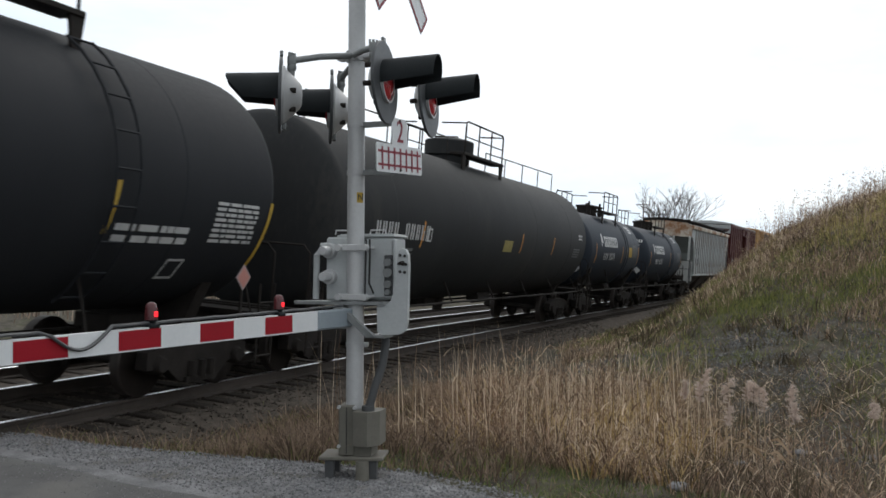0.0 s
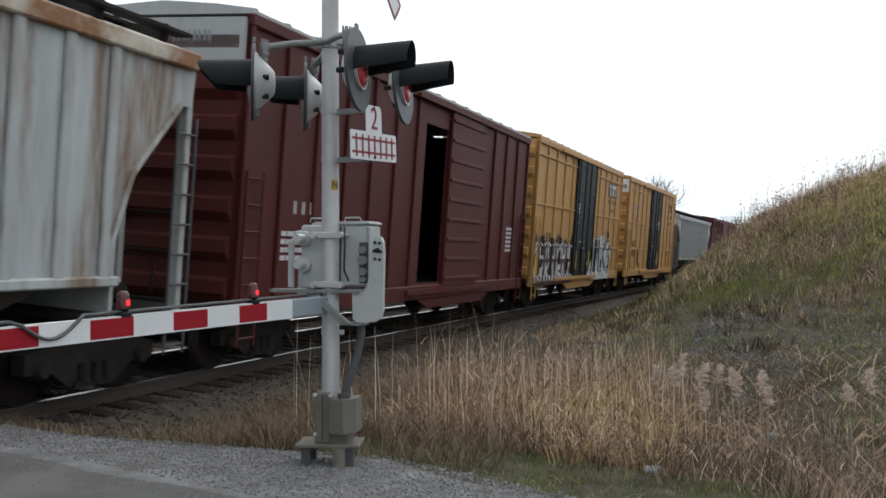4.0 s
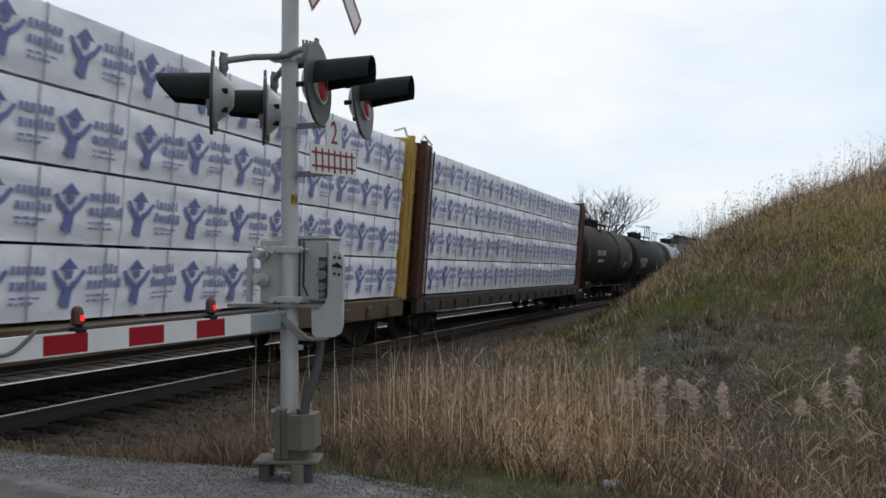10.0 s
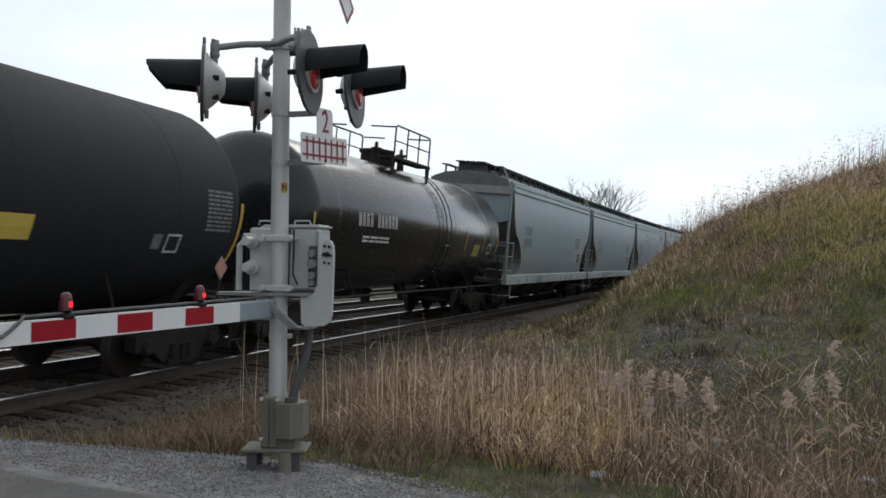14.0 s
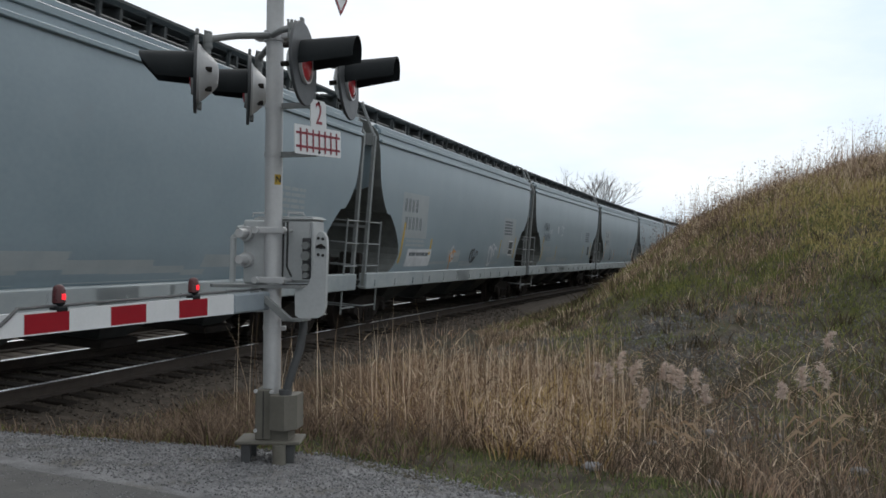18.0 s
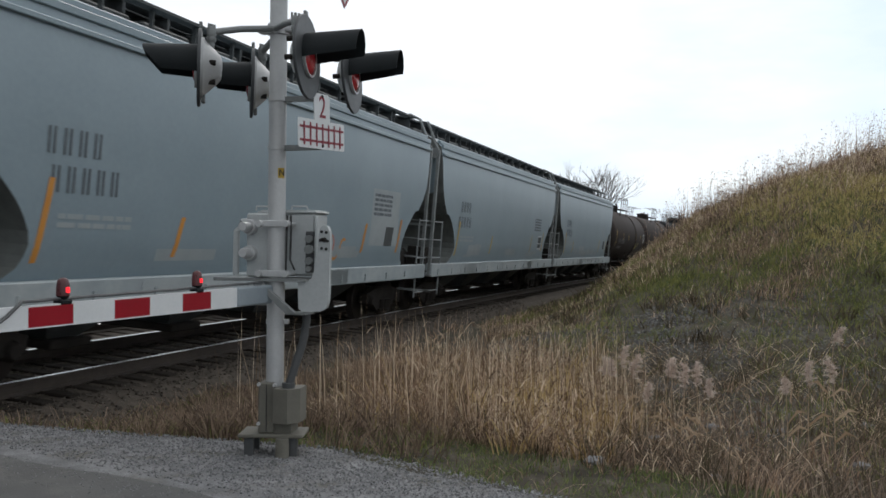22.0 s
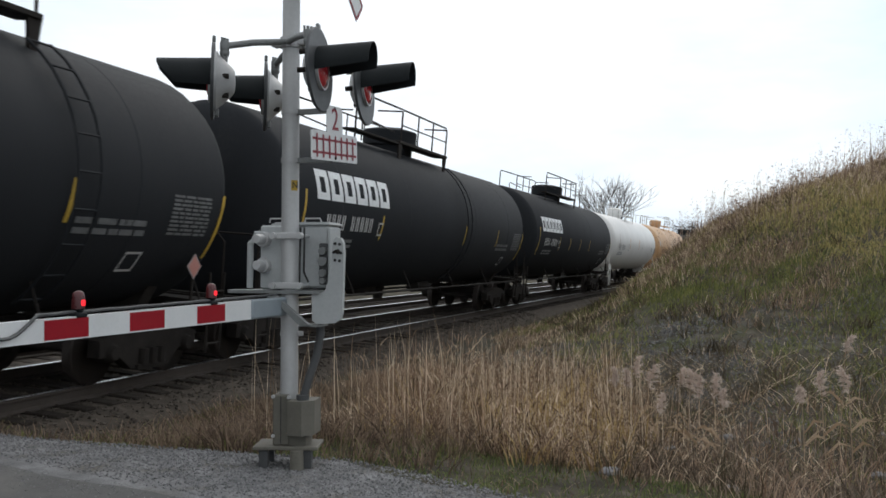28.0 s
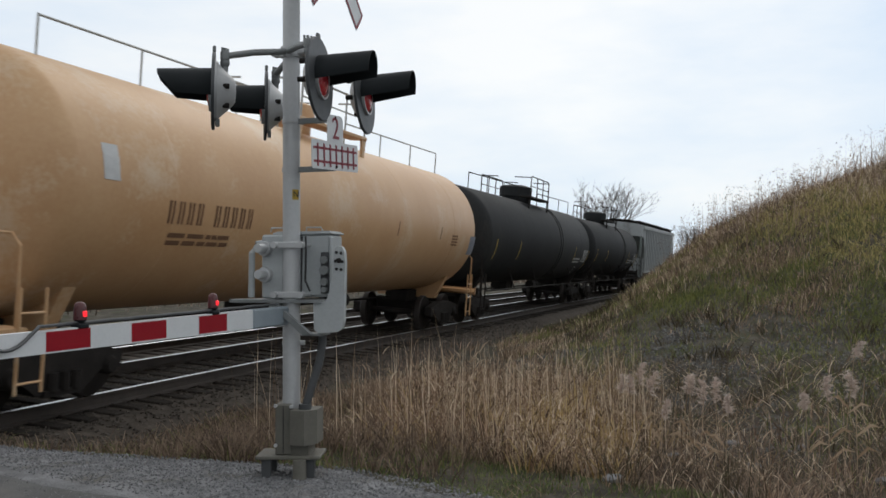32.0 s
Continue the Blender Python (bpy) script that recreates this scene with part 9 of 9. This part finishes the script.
for nm, sel, mat, lab, k in (("bank_olive_grass", g & high, M_OLIVE, "olive-gold grass high on the bank", 0.7), ("bank_green_grass", g & ~high, M_GREEN, "rough green grass on the bank", 0.6), ("bank_brown_grass", mauve, M_RUSSET, "withered brown grass on the bank", 1.25), ("bank_pale_grass", pale, M_STRAW, "pale dry grass high on the bank", 1.35)):
    blades(nm, x[sel], y[sel], h[sel] * k, mat, lab, "grass", 12, width=far_w[sel], lean=(d[0][sel], d[1][sel]), z=gz[sel] - 0.03)
# wispy seed-heads along the crest
x, y, h, d = tufts(3600, 22, 17, 5.0, 38.0, 20.0, 46.0, lambda x, y: open_ground(x, y) * ease(ground_z(x, y), 2.2, 3.6) * clumpy(x, y, 1.4, 8.0) ** 1.6, 0.22, 0.25, 1.05, 0.55)
k = np.random.default_rng(71).uniform(0, 1, len(x)) < 0.7
blades("crest_grass", x[k], y[k], h[k], M_STRAW, "pale wispy grass along the crest of the bank", "grass", 18, width=0.005, lean=(d[0][k], d[1][k]), droop=0.8, wind=(0.15, 0))
blades("crest_weeds", x[~k], y[~k], h[~k] * 1.1, M_RUSSET, "brown seeding weeds along the crest of the bank", "weeds", 19, width=0.006, lean=(d[0][~k], d[1][~k]), droop=0.8, wind=(0.15, 0))
x, y, rng = scatter(24000, 81, 3.0, 38.0, 14.0, 46.0, lambda x, y: open_ground(x, y) * ease(ground_z(x, y), 0.9, 2.6) * (0.1 + 0.9 * clumpy(x, y, 1.7, 83.0) ** 1.5))
k = rng.uniform(0, 1, len(x)) < 0.4
tall = (0.4 + 1.1 * rng.uniform(0, 1, len(x)) ** 1.8) * (0.6 + 0.5 * clumpy(x, y, 2.6, 85.0))
seed_weeds("seeding_weeds", x[k], y[k], tall[k], M_SEED, "tall brown seeding weeds on the upper bank", 84)
seed_weeds("pale_seeding_weeds", x[~k], y[~k], tall[~k], M_RUSSET, "tall pale seeding weeds on the upper bank", 86)
# leafy clumps over the slope, in a green darkened to paint in its shade
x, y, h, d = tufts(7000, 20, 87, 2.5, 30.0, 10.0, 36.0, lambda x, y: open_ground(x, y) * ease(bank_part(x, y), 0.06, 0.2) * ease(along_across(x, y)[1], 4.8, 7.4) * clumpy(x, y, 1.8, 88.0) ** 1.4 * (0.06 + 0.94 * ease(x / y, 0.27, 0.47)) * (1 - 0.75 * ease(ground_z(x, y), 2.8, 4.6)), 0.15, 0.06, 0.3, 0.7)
blades("leafy_weeds", x, y, h * (0.5 + 0.5 * ease(y, 11, 14)), M_GREEN_SHADED, "leafy clumps in a shaded green on the bank", "weeds", 89, width=0.006 + 0.0002 * np.hypot(x, y), lean=d, droop=0.6)
# darker branching weeds dotted over the slope; their patches also paint mottled shadow
x, y, h, d = tufts(5200, 11, 51, 1.5, 30.0, 9.5, 38.0, lambda x, y: open_ground(x, y) * ease(bank_part(x, y), 0.02, 0.1) * clumpy(x, y, 1.5, 25.0) ** 2 * (1 - 0.6 * ease(ground_z(x, y), 2.8, 4.4)) * (1 - 0.8 * shoulder(x, y)), 0.07, 0.12, 0.42, 0.6)
blades("bank_weeds", x, y, h, M_WEED, "dark dry weeds over the bank, their patches also painting mottled shade", "weeds", 52, width=0.004 + 0.0003 * np.hypot(x, y), lean=d, droop=0.3)
# close short turf that covers the slope, green in patches
x, y, rng = scatter(560000, 61, 0.6, 34.0, 7.0, 46.0, lambda x, y: open_ground(x, y) * (1 - 0.8 * stony(x, y)) * ease(past_gravel(x, y), 2.6, 4.4) * ease(x, 0.6, 1.8) * (0.35 + 0.65 * clumpy(x, y, 0.7, 33.0)) * (0.45 + 0.55 * ease(ground_z(x, y), 0.1, 1.0)) * (1 - 0.6 * ease(y, 22, 44)))
gz = ground_z(x, y)
tone = clumpy(x, y, 2.2, 41.0) + 0.35 * (clumpy(x, y, 0.5, 44.0) - 0.5)
green = rng.uniform(0, 1, len(x)) < np.clip((-0.05 + 0.45 * ease(x / y, 0.22, 0.45) + 0.25 * ease(along_across(x, y)[1], 4.8, 7.6) + 0.85 * tone) * (1 - 0.85 * ease(gz, 2.4, 4.3)) + 0.5 * shoulder(x, y), 0, 1)
# the turf lightens with height too, its sky light painted in
high = rng.uniform(0, 1, len(x)) < np.maximum(ease(gz, 1.4, 3.0), 0.9 * shoulder(x, y))
turf("bank_turf_green", x[green & ~high], y[green & ~high], gz[green & ~high], M_GREEN, "short green turf on the bank", 62)
turf("bank_turf_olive", x[green & high], y[green & high], gz[green & high], M_OLIVE, "short olive turf high on the bank", 60)
high = rng.uniform(0, 1, len(x)) < np.maximum(0.85 * ease(gz, 1.8, 3.6), 0.35 * (1 - ease(x / y, 0.24, 0.32)))
turf("bank_turf_brown", x[~green & ~high], y[~green & ~high], gz[~green & ~high], M_RUSSET, "short withered turf on the bank", 63)
turf("bank_turf_gold", x[~green & high], y[~green & high], gz[~green & high], M_STRAW, "short golden turf high on the bank", 64)
# dark dead stems and low bushes in the hollow
x, y, h, d = tufts(620, 16, 65, 0.3, 9.0, 6.5, 14.5, lambda x, y: open_ground(x, y) * (past_gravel(x, y) > 0.7) * clumpy(x, y, 0.8, 55.0) * (1 - 0.7 * ease(bank_part(x, y), 0.1, 0.35)), 0.07, 0.2, 0.55, 0.6)
blades("dead_stems", x, y, h, M_WEED, "dark dead stems among the brown grass", "weeds", 66, width=0.004, lean=d, droop=0.3)
# stones showing on the bare lower slope
x, y, rng = scatter(60000, 41, 1.0, 9.0, 8.5, 19.0, lambda x, y: open_ground(x, y) * np.maximum(ease(bank_part(x, y), 0.005, 0.05) * (1 - ease(bank_part(x, y), 0.25, 0.5)) * 0.5, stony(x, y)) * clumpy(x, y, 0.8, 5.0))
stones("slope_stones", np.stack([x, y, ground_z(x, y)], 1), rng.uniform(0.01, 0.035, len(x)), M_SLOPE_STONE, "grey stones on the bare lower slope", "stones", 42)
# dry litter and twigs strewn over the stony hollow
x, y, rng = scatter(26000, 45, 1.0, 6.0, 7.5, 16.0, lambda x, y: open_ground(x, y) * stony(x, y) * (0.25 + 0.75 * clumpy(x, y, 0.4, 46.0)))
a = rng.uniform(0, 6.283, len(x))
for nm, k0, k1, mat, lab in (("dry_litter", 0.0, 0.55, M_MAUVE, "dull brown litter strewn over the stones"), ("twig_litter", 0.55, 0.85, M_WEED, "dark twigs strewn over the stones"), ("pale_litter", 0.85, 1.01, M_STRAW, "pale broken stems strewn over the stones")):
    u = np.modf(a * 7.31)[0]
    k = (u >= k0) & (u < k1)
    blades(nm, x[k], y[k], rng.uniform(0.06, 0.17, k.sum()), mat, lab, "litter", 47, width=0.004, droop=0.3, lean=(np.cos(a[k]) * 1.3, np.sin(a[k]) * 1.3))
x, y, rng = scatter(14, 43, 1.0, 5.5, 7.6, 11.0, lambda x, y: open_ground(x, y) * (past_gravel(x, y) > 1.3))
for k in range(len(x)):
    st_ = Shape().lathe([(-0.09, 0.0), (-0.06, 0.055), (0.0, 0.075), (0.07, 0.05), (0.1, 0.0)], n=7)
    st_.v = [(p[0] * (1 + 0.2 * math.sin(7 * p[1] + k)), p[1] * 1.1, p[2] * 0.55) for p in st_.v]
    solid("stone", st_, M_STONE, "pale grey stone lying in the grass", "stone", m=pose(float(x[k]), float(y[k]), float(ground_z(x[k:k + 1], y[k:k + 1])[0]) + 0.03, 0, 0, k * 47), group="stones in the grass")

# golden reed clumps
for cx, cy, n_, hgt in ((0.74, 9.3, 70, 0.95), (1.55, 9.6, 60, 0.8), (1.35, 11.2, 60, 0.9), (0.95, 10.2, 40, 0.8), (0.35, 10.0, 40, 0.85), (1.2, 9.1, 36, 0.75)):
    rg = np.random.default_rng(int(cx * 100))
    px, py = cx + rg.normal(0, 0.12, n_), cy + rg.normal(0, 0.12, n_)
    ob = blades("golden_reed_clump", px, py, rg.uniform(0.55, 1.0, n_) * hgt, M_GOLD, "clump of golden-yellow dry reed blades", "reed", int(cx * 50), width=0.007, lean=0.22)
    ob["kind"] = ""
    del ob["kind"]

# plumed reeds at the foot of the bank, swaying a little
REEDS = []


def plume_mesh(seed, length):
    """Many fine hairs in drooping side tufts round a bending spine."""
    rg = random.Random(seed)
    sh = Shape()
    for q in range(34):
        t0 = rg.random() ** 0.8
        a0 = rg.uniform(0, 6.283)
        out = length * (0.06 + 0.2 * math.sin(math.pi * min(1, 0.2 + 0.75 * t0))) * rg.uniform(0.6, 1.1)
        spine = Vector((0.25 * length * t0 * t0, 0, length * (t0 - 0.12 * t0 * t0)))
        tip = spine + Vector((math.cos(a0) * out + 0.35 * out, math.sin(a0) * out, rg.uniform(-0.25, 0.5) * out))
        for i in range(28):
            u = rg.random()
            p = spine.lerp(tip, u)
            d = Vector((rg.gauss(0.25, 0.8), rg.gauss(0, 0.8), rg.gauss(-0.1, 0.6))) * 0.026
            w = d.cross(Vector((rg.uniform(-1, 1), rg.uniform(-1, 1), rg.uniform(-1, 1)))).normalized() * 0.0028
            sh.add([p - w, p + w, p + d], [(0, 1, 2)])
    return sh.mesh("plume", M_PLUME)


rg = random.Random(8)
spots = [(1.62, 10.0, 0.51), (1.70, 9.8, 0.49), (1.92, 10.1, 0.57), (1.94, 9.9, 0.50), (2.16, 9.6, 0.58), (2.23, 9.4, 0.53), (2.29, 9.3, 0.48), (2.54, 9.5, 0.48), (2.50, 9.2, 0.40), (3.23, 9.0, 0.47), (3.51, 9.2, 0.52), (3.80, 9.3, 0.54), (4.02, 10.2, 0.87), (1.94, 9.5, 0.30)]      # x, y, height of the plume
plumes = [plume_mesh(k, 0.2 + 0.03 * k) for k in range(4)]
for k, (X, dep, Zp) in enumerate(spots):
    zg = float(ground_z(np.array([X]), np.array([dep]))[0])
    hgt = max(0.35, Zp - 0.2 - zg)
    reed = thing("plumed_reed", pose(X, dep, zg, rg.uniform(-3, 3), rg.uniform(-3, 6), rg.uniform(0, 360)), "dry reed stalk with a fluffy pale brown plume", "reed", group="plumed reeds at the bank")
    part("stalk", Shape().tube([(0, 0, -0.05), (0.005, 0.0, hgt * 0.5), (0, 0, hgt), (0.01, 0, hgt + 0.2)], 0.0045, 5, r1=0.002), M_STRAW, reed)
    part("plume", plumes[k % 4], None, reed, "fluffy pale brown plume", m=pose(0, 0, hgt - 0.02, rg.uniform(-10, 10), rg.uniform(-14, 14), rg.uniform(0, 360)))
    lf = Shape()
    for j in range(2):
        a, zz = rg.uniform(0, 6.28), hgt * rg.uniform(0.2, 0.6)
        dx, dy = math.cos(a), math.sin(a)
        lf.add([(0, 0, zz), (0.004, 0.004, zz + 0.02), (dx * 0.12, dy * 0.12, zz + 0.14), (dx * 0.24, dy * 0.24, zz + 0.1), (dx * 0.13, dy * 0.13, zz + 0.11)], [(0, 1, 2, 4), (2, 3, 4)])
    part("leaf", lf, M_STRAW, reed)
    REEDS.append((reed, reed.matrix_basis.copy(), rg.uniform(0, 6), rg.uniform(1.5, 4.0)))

# ---------------------------------------------------------------- bare trees and a pole in the distance


def bare_tree(name, X, Y, height, spread, seed, label):
    rg = random.Random(seed)
    z0 = float(ground_z(np.array([X]), np.array([Y]))[0]) - 0.1
    tree = thing(name, pose(X, Y, z0), label, "tree")
    trunk, crown = Shape(), Shape()
    trunk.tube([(0, 0, 0), (0.1, 0, height * 0.2), (0.0, 0.1, height * 0.42)], height * 0.022, 8, r1=height * 0.014)

    def branch(p, d, ln, r_, depth):
        mid = p + d * ln * 0.5 + Vector((rg.uniform(-1, 1), rg.uniform(-1, 1), rg.uniform(-0.3, 0.8))) * ln * 0.07
        end = p + d * ln
        crown.tube([p, mid, end], r_, 5 if depth < 2 else 3, r1=r_ * 0.55, caps=False)
        if depth >= 5:
            return
        for q in range(3):
            t = rg.uniform(0.45, 1.0)
            nd = (d + Vector((rg.uniform(-1, 1), rg.uniform(-1, 1), rg.uniform(-0.25, 0.75))) * 0.72).normalized()
            branch(p + (end - p) * t, nd, ln * rg.uniform(0.55, 0.8), r_ * 0.55, depth + 1)
    for q in range(12):
        a = q / 12 * 6.283 + rg.uniform(-0.3, 0.3)
        tilt = rg.uniform(0.35, 1.0)
        d = Vector((math.cos(a) * tilt * spread, math.sin(a) * tilt * spread, 1.0)).normalized()
        branch(Vector((0, 0.05, height * rg.uniform(0.3, 0.42))), d, height * rg.uniform(0.24, 0.32), height * 0.0095, 1)
    part("trunk", trunk, M_BARK, tree)
    part("crown", crown, M_BARK, tree, "fine bare twigs")
    return tree


bare_tree("bare_tree", 18.6, 122, 12.6, 1.05, 3, "leafless grey deciduous tree beyond the tracks")
bare_tree("bare_tree", 54, 226, 11.5, 1.1, 5, "small leafless tree far along the line")
bare_tree("bare_tree", 62, 248, 12.5, 1.0, 9, "small leafless tree far along the line")
pole = thing("utility_pole", pose(22.6, 180, -0.3), "distant wooden utility pole with a crossarm", "utility pole")
part("post", Shape().lathe([(0, 0.16), (15, 0.11)], n=8, axis="z"), M_BARK, pole)
part("crossarm", Shape().box(-1.3, 1.3, -0.06, 0.06, 14.0, 14.16), M_BARK, pole)
# a low tangle of bushes beyond the far track
x, y, rng = scatter(60000, 23, -70, 30, 10, 130, lambda x, y: np.clip(1 - np.abs(along_across(x, y)[1] + 17) / 5, 0, 1) * (along_across(x, y)[0] > 0))
blades("far_scrub", x, y, rng.uniform(0.3, 1.1, len(x)), M_MAUVE, "dull brown weeds beyond the far track", "weeds", 24, width=0.02, lean=0.4)


def sway():
    for reed, m0, ph, amp in REEDS:
        walk(reed, [(t, m0 @ pose(0, 0, 0, amp * math.sin(t * 1.9 + ph), amp * 0.7 * math.sin(t * 1.3 + ph * 2), 0)) for t in [k * 0.8 for k in range(41)]])

motions()
